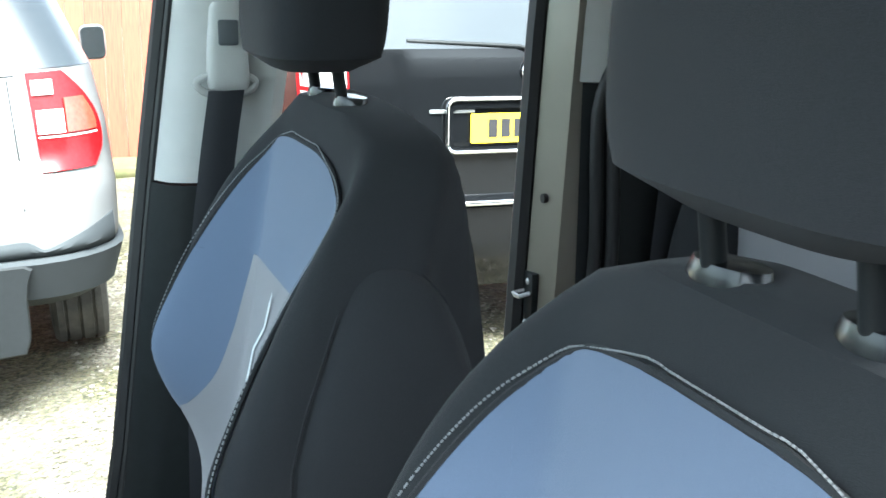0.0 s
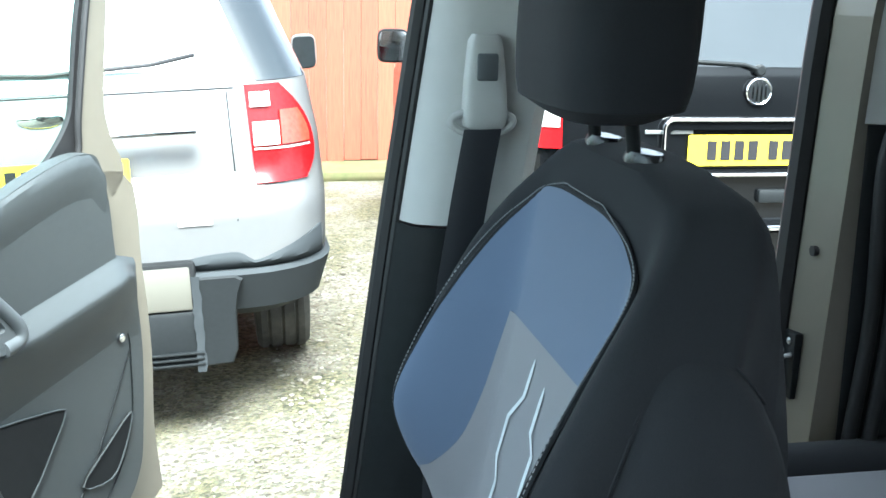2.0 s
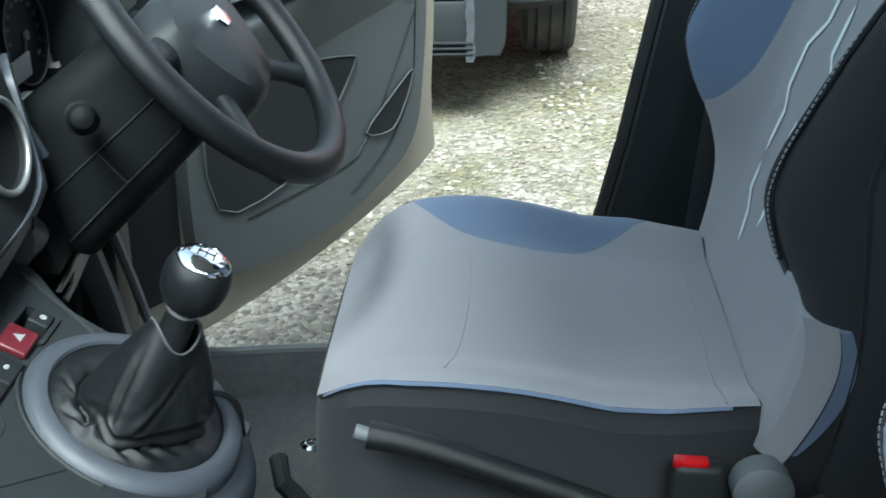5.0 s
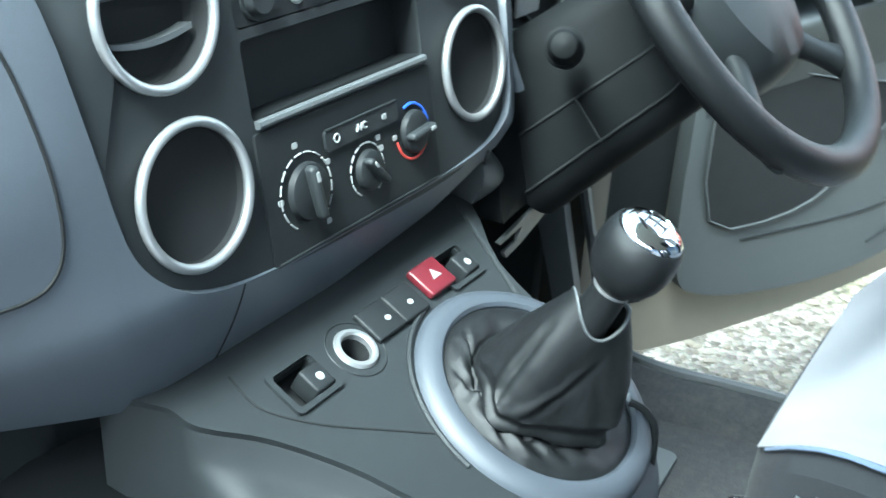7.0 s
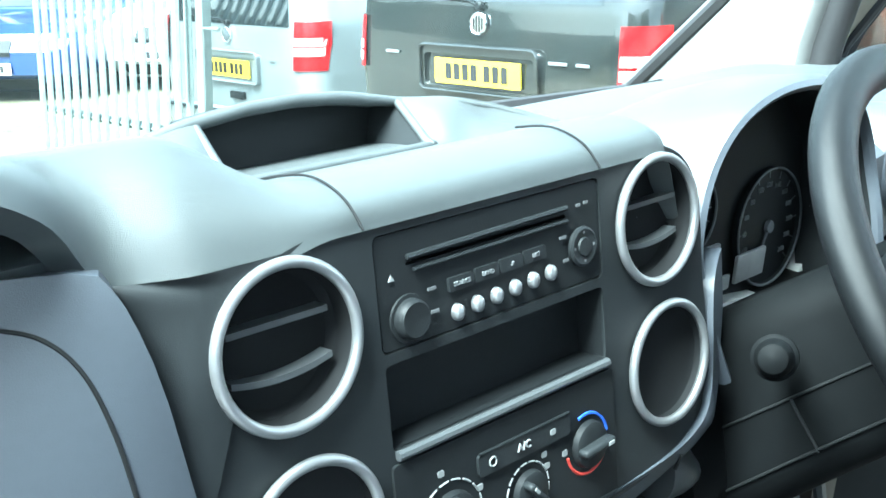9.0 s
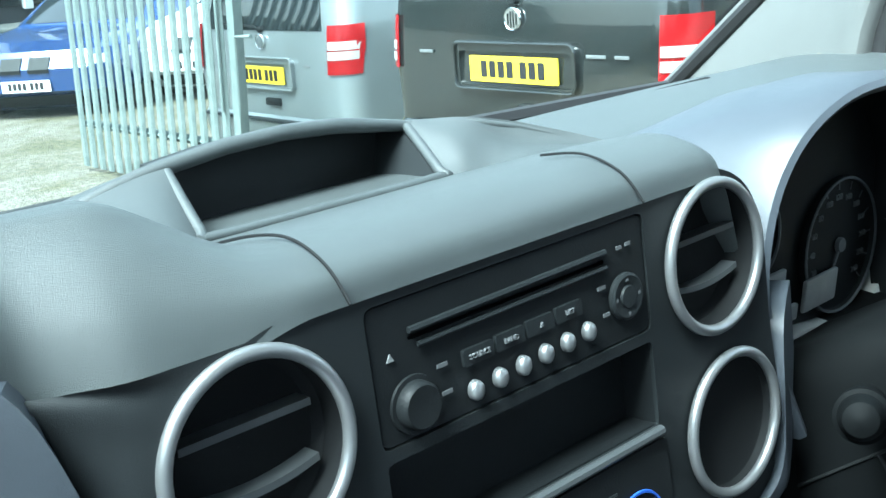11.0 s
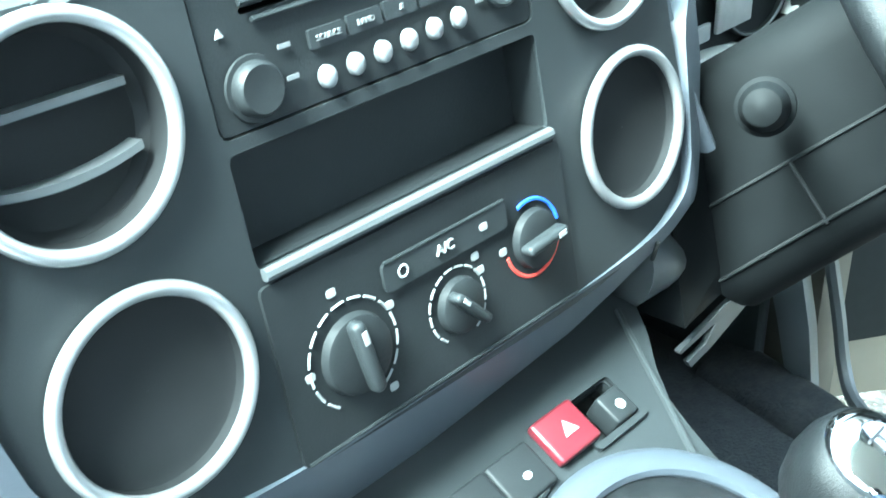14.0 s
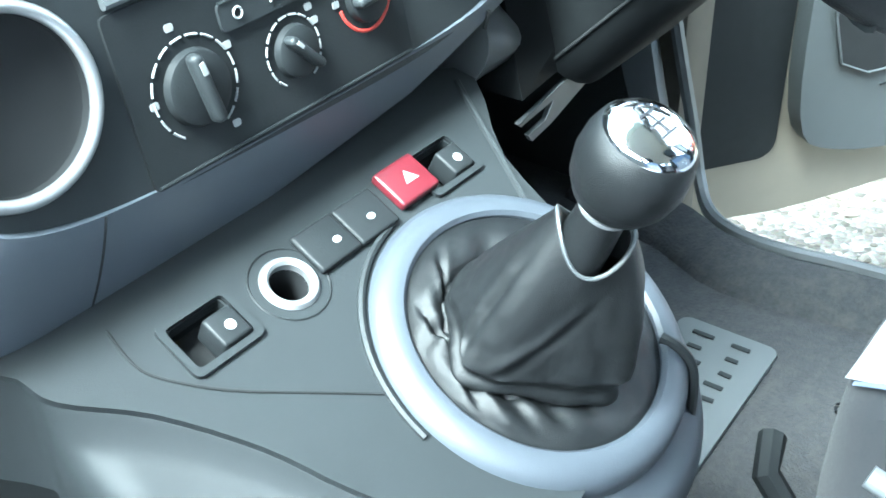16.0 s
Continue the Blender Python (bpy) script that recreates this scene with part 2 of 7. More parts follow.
def gravel_material():
    m = bpy.data.materials.new("gravel yard")
    m.use_nodes = True
    nt = m.node_tree
    n, l = nt.nodes, nt.links
    p = n["Principled BSDF"]
    tc = n.new("ShaderNodeTexCoord")
    vo = n.new("ShaderNodeTexVoronoi")
    vo.inputs["Scale"].default_value = 62
    l.new(tc.outputs["Object"], vo.inputs["Vector"])
    sep = n.new("ShaderNodeSeparateColor")
    l.new(vo.outputs["Color"], sep.inputs[0])
    r1 = n.new("ShaderNodeValToRGB")
    e = r1.color_ramp.elements
    e[0].color, e[1].color = (0.048, 0.042, 0.031, 1), (0.195, 0.18, 0.15, 1)
    l.new(sep.outputs[0], r1.inputs["Fac"])
    big = n.new("ShaderNodeTexNoise")
    big.inputs["Scale"].default_value, big.inputs["Detail"].default_value, big.inputs["Roughness"].default_value = 1.6, 11, 0.74
    l.new(tc.outputs["Object"], big.inputs["Vector"])
    r2 = n.new("ShaderNodeValToRGB")
    r2.color_ramp.elements[0].position, r2.color_ramp.elements[1].position = 0.53, 0.73
    l.new(big.outputs["Fac"], r2.inputs["Fac"])
    sx = n.new("ShaderNodeSeparateXYZ")
    l.new(tc.outputs["Object"], sx.inputs[0])
    rng = n.new("ShaderNodeMapRange")
    rng.inputs["From Min"].default_value, rng.inputs["From Max"].default_value, rng.inputs["To Max"].default_value = 1.7, 2.8, 0.14
    l.new(sx.outputs["X"], rng.inputs["Value"])
    sh_add = n.new("ShaderNodeMath")
    l.new(big.outputs["Fac"], sh_add.inputs[0])
    l.new(rng.outputs[0], sh_add.inputs[1])
    l.new(sh_add.outputs[0], r2.inputs["Fac"])
    mix = n.new("ShaderNodeMix")
    mix.data_type = "RGBA"
    l.new(r2.outputs["Color"], mix.inputs["Factor"])
    l.new(r1.outputs["Color"], mix.inputs["A"])
    moss = n.new("ShaderNodeValToRGB")
    moss.color_ramp.elements[0].color, moss.color_ramp.elements[1].color = (0.021, 0.022, 0.01, 1), (0.11, 0.1, 0.055, 1)
    l.new(sep.outputs[1], moss.inputs["Fac"])
    l.new(moss.outputs["Color"], mix.inputs["B"])
    fine = n.new("ShaderNodeTexNoise")
    fine.inputs["Scale"].default_value, fine.inputs["Detail"].default_value = 120, 4
    l.new(tc.outputs["Object"], fine.inputs["Vector"])
    m2 = n.new("ShaderNodeMix")
    m2.data_type, m2.blend_type = "RGBA", "MULTIPLY"
    m2.inputs["Factor"].default_value = 0.6
    l.new(mix.outputs["Result"], m2.inputs["A"])
    l.new(fine.outputs["Color"], m2.inputs["B"])
    m3 = n.new("ShaderNodeMix")
    m3.data_type, m3.blend_type = "RGBA", "ADD"
    m3.inputs["Factor"].default_value = 0.35
    l.new(m2.outputs["Result"], m3.inputs["A"])
    l.new(mix.outputs["Result"], m3.inputs["B"])
    l.new(m3.outputs["Result"], p.inputs["Base Color"])
    b = n.new("ShaderNodeBump")
    b.inputs["Strength"].default_value, b.inputs["Distance"].default_value = 0.8, 0.012
    l.new(vo.outputs["Distance"], b.inputs["Height"])
    b.invert = True
    l.new(b.outputs["Normal"], p.inputs["Normal"])
    p.inputs["Roughness"].default_value = 0.9
    return m


gravel = gravel_material()
hedge_mat = material("far foliage", (0.05, 0.06, 0.045), 0.95, vary=0.5, scale=1.5, dirt=(0.12, 0.11, 0.1), dirt_scale=0.3)
grass_mat = material("mossy grass", (0.06, 0.068, 0.022), 0.9, vary=0.4, scale=20, dirt=(0.1, 0.085, 0.04), dirt_scale=8)


# ---------------------------------------------------------------- building helpers
def part(name, bm, mat, parent=None, label="", smooth=True, local=False):
    """Link a bmesh as one mesh object; world coordinates unless local."""
    bmesh.ops.recalc_face_normals(bm, faces=bm.faces)
    if parent and not local:
        top, m = parent, Matrix.Identity(4)
        while top:
            m = top.matrix_basis @ m
            top = top.parent
        bm.transform(m.inverted())
    me = bpy.data.meshes.new(name)
    for f in bm.faces:
        f.smooth = smooth
    bm.to_mesh(me)
    bm.free()
    if smooth:
        me.set_sharp_from_angle(angle=radians(38))
    me.materials.append(mat)
    ob = new(name, me)
    ob.parent = parent
    if label:
        ob["label"] = label
    return ob


def root(name, at, label, category, group="", m=None):
    ob = new(name)
    ob.matrix_basis = m if m is not None else Matrix.Translation(at)
    return tagged(ob, label, category, group)


def B():
    return bmesh.new()


def box(bm, c, s, bevel=0.0, m=None, seg=2):
    r = bmesh.ops.create_cube(bm, size=1.0, matrix=(m or Matrix.Identity(4)) @ Matrix.Translation(c) @ Matrix.Diagonal((*s, 1)))
    if bevel:
        vs = set(r["verts"])
        es = [e for e in bm.edges if e.verts[0] in vs and e.verts[1] in vs]
        bmesh.ops.bevel(bm, geom=es, offset=bevel, segments=seg, affect="EDGES", profile=0.5)
    return bm


def loft(bm, rings, cap=True, closed=True):
    vs = [[bm.verts.new(p) for p in r] for r in rings]
    n = len(rings[0])
    for a, b in zip(vs, vs[1:]):
        for i in range(n if closed else n - 1):
            bm.faces.new((a[i], a[(i + 1) % n], b[(i + 1) % n], b[i]))
    if cap:
        bm.faces.new(vs[0][::-1])
        bm.faces.new(vs[-1])
    return bm


def frame_of(d):
    d = Vector(d).normalized()
    a = Vector((0, 0, 1)) if abs(d.z) < 0.9 else Vector((1, 0, 0))
    u = d.cross(a).normalized()
    return u, d.cross(u)


def tube(bm, pts, r, n=8, closed=False, cap=True):
    pts = [Vector(p) for p in pts]
    rings = []
    k = len(pts)
    u = None
    for i, p in enumerate(pts):
        d = (pts[(i + 1) % k] - pts[i - 1]) if closed else (pts[min(i + 1, k - 1)] - pts[max(i - 1, 0)])
        d = d.normalized()
        if u is None:
            u, v = frame_of(d)
        else:
            u = (u - d * u.dot(d)).normalized()
            v = d.cross(u)
        rr = r[i] if isinstance(r, (list, tuple)) else r
        rings.append([p + rr * (math.cos(2 * math.pi * j / n) * u + math.sin(2 * math.pi * j / n) * v) for j in range(n)])
    if closed:
        vs = [[bm.verts.new(q) for q in ring] for ring in rings]
        a0 = rings[0]
        shift = min(range(n), key=lambda q: (rings[-1][0] - a0[q]).length)
        for i in range(k):
            a, b, o = vs[i], vs[(i + 1) % k], (shift if i == k - 1 else 0)
            for j in range(n):
                bm.faces.new((a[j], a[(j + 1) % n], b[(j + 1 + o) % n], b[(j + o) % n]))
    else:
        loft(bm, rings, cap=cap)
    return bm


def lathe(bm, profile, m=None, n=32, cap=True, sx=1.0, sy=1.0):
    m = m or Matrix.Identity(4)
    rings = [[m @ Vector((sx * r * math.cos(2 * math.pi * j / n), sy * r * math.sin(2 * math.pi * j / n), h)) for j in range(n)] for r, h in profile]
    return loft(bm, rings, cap=cap)


def plate(bm, outer, holes, depth, m=None):
    """A flat plate in local x, y with holes, its front at z = 0 and its back at -depth."""
    m = m or Matrix.Identity(4)
    es = []
    for loop in [outer] + list(holes):
        vs = [bm.verts.new((*p, 0)) for p in loop]
        es += [bm.edges.new((vs[i], vs[(i + 1) % len(vs)])) for i in range(len(vs))]
    fs = [g for g in bmesh.ops.triangle_fill(bm, use_beauty=True, edges=es)["geom"] if isinstance(g, bmesh.types.BMFace)]
    ex = bmesh.ops.extrude_face_region(bm, geom=fs)
    bmesh.ops.translate(bm, verts=[v for v in ex["geom"] if isinstance(v, bmesh.types.BMVert)], vec=(0, 0, -depth))
    bmesh.ops.transform(bm, matrix=m, verts=bm.verts)
    return bm


def circle(cx, cy, r, n=40):
    return [(cx + r * math.cos(2 * math.pi * i / n), cy + r * math.sin(2 * math.pi * i / n)) for i in range(n)]


def rrect(x0, y0, x1, y1, r, n=5):
    out = []
    for cx, cy, a in ((x1 - r, y1 - r, 0), (x0 + r, y1 - r, 90), (x0 + r, y0 + r, 180), (x1 - r, y0 + r, 270)):
        for i in range(n + 1):
            t = radians(a + 90 * i / n)
            out.append((cx + r * math.cos(t), cy + r * math.sin(t)))
    return out


def smooth_path(pts, n=6, closed=False):
    """Catmull-Rom through points of any dimension."""
    pts = [Vector(p) for p in pts]
    k = len(pts)
    out = []
    for i in range(k if closed else k - 1):
        p0, p1, p2, p3 = (pts[(i + j) % k] for j in (-1, 0, 1, 2)) if closed else (pts[max(i - 1, 0)], pts[i], pts[i + 1], pts[min(i + 2, k - 1)])
        for j in range(n):
            t = j / n
            out.append(0.5 * ((2 * p1) + (p2 - p0) * t + (2 * p0 - 5 * p1 + 4 * p2 - p3) * t * t + (3 * p1 - p0 - 3 * p2 + p3) * t ** 3))
    if not closed:
        out.append(pts[-1])
    return out


def thicken(bm, faces, depth, out):
    """Give an open skin its thickness, away from the direction out."""
    bmesh.ops.recalc_face_normals(bm, faces=faces)
    bm.normal_update()
    if sum((f.normal * f.calc_area() for f in faces), Vector()).dot(Vector(out)) < 0:
        bmesh.ops.reverse_faces(bm, faces=faces)
        bm.normal_update()
    bmesh.ops.solidify(bm, geom=faces, thickness=depth)
    return bm


def patch(bm, rows, left, right, fn, nx=10, thick=0.004):
    """A skin over fn(x, z), from left(z) to right(z) along the rows."""
    g = [[bm.verts.new(fn(left(z) + (right(z) - left(z)) * i / nx, z)) for i in range(nx + 1)] for z in rows]
    fs = [bm.faces.new((g[j][i], g[j][i + 1], g[j + 1][i + 1], g[j + 1][i])) for j in range(len(rows) - 1) for i in range(nx)]
    if thick:
        bmesh.ops.recalc_face_normals(bm, faces=fs)
        bmesh.ops.solidify(bm, geom=fs, thickness=thick)
    return bm


def span(a, b, n):
    return [a + (b - a) * i / n for i in range(n + 1)]


def lerp(table):
    """A piecewise linear function from (key, value) pairs."""
    ks, vs = [t[0] for t in table], [t[1] for t in table]
    return lambda z: float(np.interp(z, ks, vs))


def curve(table):
    """A smooth function through (key, value) pairs."""
    return lerp([tuple(p) for p in smooth_path([(k, v) for k, v in table], 6)])


def text_mesh(word, size, m, mat, parent, name="lettering", depth=0.0006):
    cu = bpy.data.curves.new(name, "FONT")
    cu.body, cu.size, cu.extrude, cu.align_x, cu.align_y = word, size, depth, "CENTER", "CENTER"
    tmp = bpy.data.objects.new(name, cu)
    scene.collection.objects.link(tmp)
    dg = bpy.context.evaluated_depsgraph_get()
    me = bpy.data.meshes.new_from_object(tmp.evaluated_get(dg))
    bpy.data.objects.remove(tmp)
    bm = bmesh.new()
    bm.from_mesh(me)
    bpy.data.meshes.remove(me)
    bm.transform(m)
    return part(name, bm, mat, parent, smooth=False)


# ---------------------------------------------------------------- ground
def ground_z(x, y):
    s = y + 0.9
    return -0.12 * (s if s > 2 else 0.25 * math.log(1 + math.exp(s * 4))) if s > -3 else 0.0


def ground_sheet():
    bm = B()
    def axis(lo, hi):
        return sorted(set([-400, -120, -50, -25] + [lo + (hi - lo) * i / 60 for i in range(61)] + [25, 50, 120, 400]))
    xs, ys = axis(-6, 14), axis(-8, 16)
    def h(x, y):
        yy = min(y, 16)
        bumpy = 0.012 * noise.noise((x * 0.9, y * 0.9, 0)) + 0.006 * noise.noise((x * 3, y * 3, 5)) if abs(x) < 16 and abs(y) < 17 else 0
        return ground_z(x, yy) + bumpy
    g = [[bm.verts.new((x, y, h(x, y))) for x in xs] for y in ys]
    for j in range(len(ys) - 1):
        for i in range(len(xs) - 1):
            bm.faces.new((g[j][i], g[j][i + 1], g[j + 1][i + 1], g[j + 1][i]))
    ob = part("ground", bm, gravel)
    tagged(ob, "pale gravel yard with mossy patches, sloping gently", "ground", kind="structure")


ground_sheet()


# ---------------------------------------------------------------- vehicles outside
class Shell:
    """A vehicle body as stacked plan outlines: (z, rear y, front y, half width, corner radius)."""

    def __init__(self, rows):
        self.rows = rows
        self.f = [lerp([(r[0], r[i]) for r in rows]) for i in range(1, 5)]

    def mesh(self, bm):
        zs = sorted(set([r[0] for r in self.rows] + span(self.rows[0][0], self.rows[-1][0], 24)))
        loft(bm, [[(x, y, z) for x, y in rrect(-self.f[2](z), self.f[0](z), self.f[2](z), self.f[1](z), self.f[3](z), 6)] for z in zs])
        return bm

    def rear(self, x, z, off=0.006):
        w, r, y0 = self.f[2](z), self.f[3](z), self.f[0](z)
        d = abs(x) - (w - r)
        y = y0 + (r - math.sqrt(max(0.0, r * r - min(d, r * 0.999) ** 2)) if d > 0 else 0)
        return Vector((x, y - off, z))


def wheel(parent, at, r, w, name="wheel"):
    """A road wheel with its axle along x."""
    wh = new(name)
    wh.parent = parent
    wh.location = at
    bm = B()
    m = pose(0, 0, 0, 0, 90, 0)
    prof = [(r * 0.62, -w * 0.46), (r * 0.8, -w * 0.5), (r * 0.95, -w * 0.47), (r, -w * 0.38)]
    for g in (-0.24, 0.0, 0.24):
        prof += [(r, w * (g - 0.03)), (r - 0.008, w * (g - 0.025)), (r - 0.008, w * (g + 0.025)), (r, w * (g + 0.03))]
    prof += [(r, w * 0.38), (r * 0.95, w * 0.47), (r * 0.8, w * 0.5), (r * 0.62, w * 0.46)]
    lathe(bm, prof, m, 40)
    part("tyre", bm, tyre_rubber, wh, local=True)
    bm = B()
    lathe(bm, [(r * 0.61, -w * 0.4), (r * 0.61, w * 0.42), (r * 0.5, w * 0.3), (r * 0.12, w * 0.36), (0.01, w * 0.36)], m, 24)
    part("rim", bm, galvanised, wh, local=True)
    return wh


def plate_bars(parent, at, m_face, n, mat, w=0.52, h=0.111):
    """A number plate whose characters are plain bars."""
    pl = new("number_plate")
    pl.parent = parent
    pl.matrix_basis = Matrix.Translation(at) @ m_face
    bm = B()
    plate(bm, rrect(-w / 2, -h / 2, w / 2, h / 2, 0.008), [], 0.006)
    part("plate_blank", bm, mat, pl, local=True, smooth=False)
    bm = B()
    box(bm, (0, 0, 0.0012), (0.036, 0.07, 0.002))
    bar = part("plate_bar", bm, plate_ink, pl, local=True, smooth=False)
    x = -0.171
    for i in range(n):
        o = bar if i == 0 else bar.copy()
        if i:
            scene.collection.objects.link(o)
        o.location = (x, 0, 0)
        x += 0.052 + (0.026 if i == 3 else 0)
    return pl


REAR_FACE = pose(0, 0, 0, 90, 0, 0)


def suv():
    m = pose(3.08, 0.09, -0.055, -3.2, 0, 0) @ pose(0, 0, 0, 0, 0, -90)
    r = root("silver_suv", None, "pale silver sport utility car parked on gravel, rear bumper taped up", "car", m=m)
    sh = Shell([(0.42, 0.16, 4.2, 0.84, 0.2), (0.56, 0.06, 4.3, 0.9, 0.28), (0.6, 0.02, 4.32, 0.91, 0.26), (0.78, 0.03, 4.3, 0.92, 0.26), (0.9, 0.1, 4.25, 0.915, 0.22), (1.0, 0.12, 4.0, 0.91, 0.2), (1.2, 0.17, 3.3, 0.88, 0.2), (1.55, 0.42, 2.6, 0.74, 0.2), (1.66, 0.6, 2.3, 0.66, 0.2), (1.7, 0.8, 2.0, 0.55, 0.2)])
    part("body", sh.mesh(B()), paint_silver, r, local=True)
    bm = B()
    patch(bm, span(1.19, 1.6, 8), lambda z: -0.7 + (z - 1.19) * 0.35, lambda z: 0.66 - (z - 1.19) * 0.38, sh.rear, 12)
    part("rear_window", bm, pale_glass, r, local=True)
    bm = B()
    patch(bm, span(1.2, 1.5, 8), lambda z: 0.7 - (z - 1.19) * 0.38, lambda z: 0.872 - (z - 1.2) * 0.36, lambda x, z: sh.rear(x, z, 0.004), 8)
    part("quarter_window", bm, dark_glass, r, local=True)
    lamp = lerp([(0.86, 0.672), (1.0, 0.665), (1.19, 0.655)])
    lampr = curve([(0.86, 0.85), (0.93, 0.885), (1.03, 0.878), (1.12, 0.835), (1.19, 0.775)])
    for side, nm in ((1, "tail_lamp"), (-1, "tail_lamp")):
        bm = B()
        patch(bm, span(0.86, 1.19, 12), lambda z: side * lamp(z), lambda z: side * lampr(z), lambda x, z: sh.rear(x, z, 0.014), 10, 0.012)
        tl = part(nm, bm, lamp_red, r, local=True)
        for z0, z1, a, b, mt, nn in ((0.985, 1.065, 0.075, 0.165, lamp_clear, "reversing_lens"), (0.985, 1.1, 0.172, 0.27, lamp_amber, "indicator_lens"), (1.115, 1.165, 0.07, 0.14, lamp_clear, "upper_lens")):
            bm = B()
            patch(bm, span(z0, z1, 4), lambda z: side * (0.6 + a), lambda z: side * min(0.6 + b, lampr(z) - 0.012), lambda x, z: sh.rear(x, z, 0.028), 6, 0.006)
            part(nn, bm, mt, tl, local=True)
        bm = B()
        patch(bm, span(0.97, 0.977, 1), lambda z: side * 0.675, lambda z: side * 0.87, lambda x, z: sh.rear(x, z, 0.021), 6, 0.004)
        part("lens_divider", bm, lamp_clear, tl, local=True)
    low = Shell([(0.36, 0.2, 4.1, 0.8, 0.2), (0.42, 0.06, 4.24, 0.88, 0.26), (0.56, -0.012, 4.31, 0.925, 0.3), (0.575, 0.0, 4.3, 0.91, 0.3)])
    part("lower_bumper", low.mesh(B()), bumper_grey, r, "dark grey lower bumper", local=True)
    crest = curve([(0.4, 0.612), (0.44, 0.626), (0.5, 0.634), (0.585, 0.637), (0.62, 0.622), (0.65, 0.604), (0.74, 0.632), (0.83, 0.664), (0.9, 0.69)])
    for sg in (1, -1):
        bm = B()
        xs = span(0.4, 0.89, 30)
        g = [[bm.verts.new(sh.rear(sg * x, 0.565 + (crest(x) - 0.565) * q, 0.012 + 0.01 * math.sin(math.pi * q) ** 0.5)) for q in span(0, 1, 5)] for x in xs]
        fs = [bm.faces.new((g[i][j], g[i + 1][j], g[i + 1][j + 1], g[i][j + 1])) for i in range(30) for j in range(5)]
        bmesh.ops.recalc_face_normals(bm, faces=fs)
        bmesh.ops.solidify(bm, geom=fs, thickness=0.008)
        part("bumper_cladding", bm, bumper_grey, r, "dark grey arched bumper cladding", local=True)
        bm = B()
        patch(bm, span(0.735, 0.757, 2), lambda z: sg * 0.4, lambda z: sg * 0.515, lambda x, z: sh.rear(x, z, 0.006), 6, 0.004)
        part("bumper_reflector", bm, lamp_clear, r, "small clear bumper reflector", local=True)
    bm = B()
    box(bm, (0.057, 0.0105, 0.535), (0.774, 0.05, 0.172), 0.012)
    part("panel_gap", bm, plastic_deep, r, "dark gap round the centre panel", local=True)
    bm = B()
    box(bm, (0.05, 0.008, 0.53), (0.76, 0.05, 0.16), 0.012)
    part("bumper_centre_panel", bm, paint_cream, r, "cream centre panel with taped edge", local=True)
    bm = B()
    box(bm, (0.05, 0.015, 0.345), (0.8, 0.06, 0.21), 0.02)
    for i in range(3):
        box(bm, (0.05, -0.02, 0.26 + 0.02 * i), (0.8, 0.02, 0.008), 0.003)
    part("under_tray", bm, plastic_black, r, "grey plastic tray hanging below bumper", local=True)
    bm = B()
    skirt = [(0.43, 0.562), (0.575, 0.562), (0.6, 0.548), (0.58, 0.5), (0.57, 0.44), (0.565, 0.3), (0.545, 0.25), (0.43, 0.245)]
    loft(bm, [[(0.5 + (x - 0.5) * 0.94, -0.021, 0.42 + (z - 0.42) * 0.96) for x, z in skirt], [(x, -0.014, z) for x, z in skirt], [(x, 0.12, z) for x, z in skirt]])
    part("bumper_skirt", bm, plastic_black, r, "dark grey skirt beside the hanging tray", local=True, smooth=False)
    bm = B()
    rnd = random.Random(3)
    g = [[bm.verts.new((0.425 + 0.03 * i / 3 + rnd.uniform(-0.004, 0.004), -0.024 + rnd.uniform(-0.003, 0.003), 0.23 + 0.02 * j)) for i in range(4)] for j in range(18)]
    for j in range(17):
        for i in range(3):
            bm.faces.new((g[j][i], g[j][i + 1], g[j + 1][i + 1], g[j + 1][i]))
    thicken(bm, list(bm.faces), 0.001, (0, -1, 0))
    part("clear_tape", bm, bumper_grey, r, "torn crumpled clear tape", local=True)
    bm = B()
    box(bm, (0.31, -0.004 + 0.05, 0.95 + 0.105), (0.36, 0.05, 0.018), 0.006)
    part("tailgate_handle", bm, chrome, r, "chrome tailgate strip", local=True)
    plate_bars(r, (0.0, 0.045, 0.92), REAR_FACE, 7, plate_yellow)
    for sg in (1, -1):
        bm = B()
        tube(bm, [sh.rear(sg * x, z, 0.001) for x, z in ((0.595, 1.17), (0.6, 1.0), (0.605, 0.86), (0.6, 0.74))], 0.0022, 6)
        part("tailgate_gap", bm, plastic_deep, r, local=True)
    bm = B()
    tube(bm, [sh.rear(x, 1.18, 0.001) for x in span(-0.72, 0.62, 12)], 0.0025, 6)
    part("window_gap", bm, plastic_deep, r, local=True)
    bm = B()
    lathe(bm, [(0.05, 0), (0.05, 0.008), (0.04, 0.012), (0.001, 0.012)], Matrix.Translation((-0.02, 0.145, 1.11)) @ REAR_FACE, 28, sx=1.5, sy=0.6)
    part("badge", bm, chrome, r, "oval chrome badge", local=True)
    bm = B()
    tube(bm, [(0.5, 0.12, 1.3), (0.35, 0.18, 1.27), (0.0, 0.19, 1.25), (-0.4, 0.19, 1.27)], 0.008)
    part("rear_wiper", bm, rubber, r, local=True)
    for s in (1, -1):
        bm = B()
        rings = []
        for d, k in ((0.0, 0.94), (0.02, 1.0), (0.07, 0.9), (0.11, 0.6), (0.125, 0.3)):
            rings.append([(s * 0.965 + 0.062 * k * math.copysign(abs(math.cos(a)) ** 0.5, math.cos(a)), 1.75 + d, 1.19 + 0.085 * k * math.copysign(abs(math.sin(a)) ** 0.5, math.sin(a))) for a in span(0, 2 * math.pi, 24)[:-1]])
        loft(bm, rings)
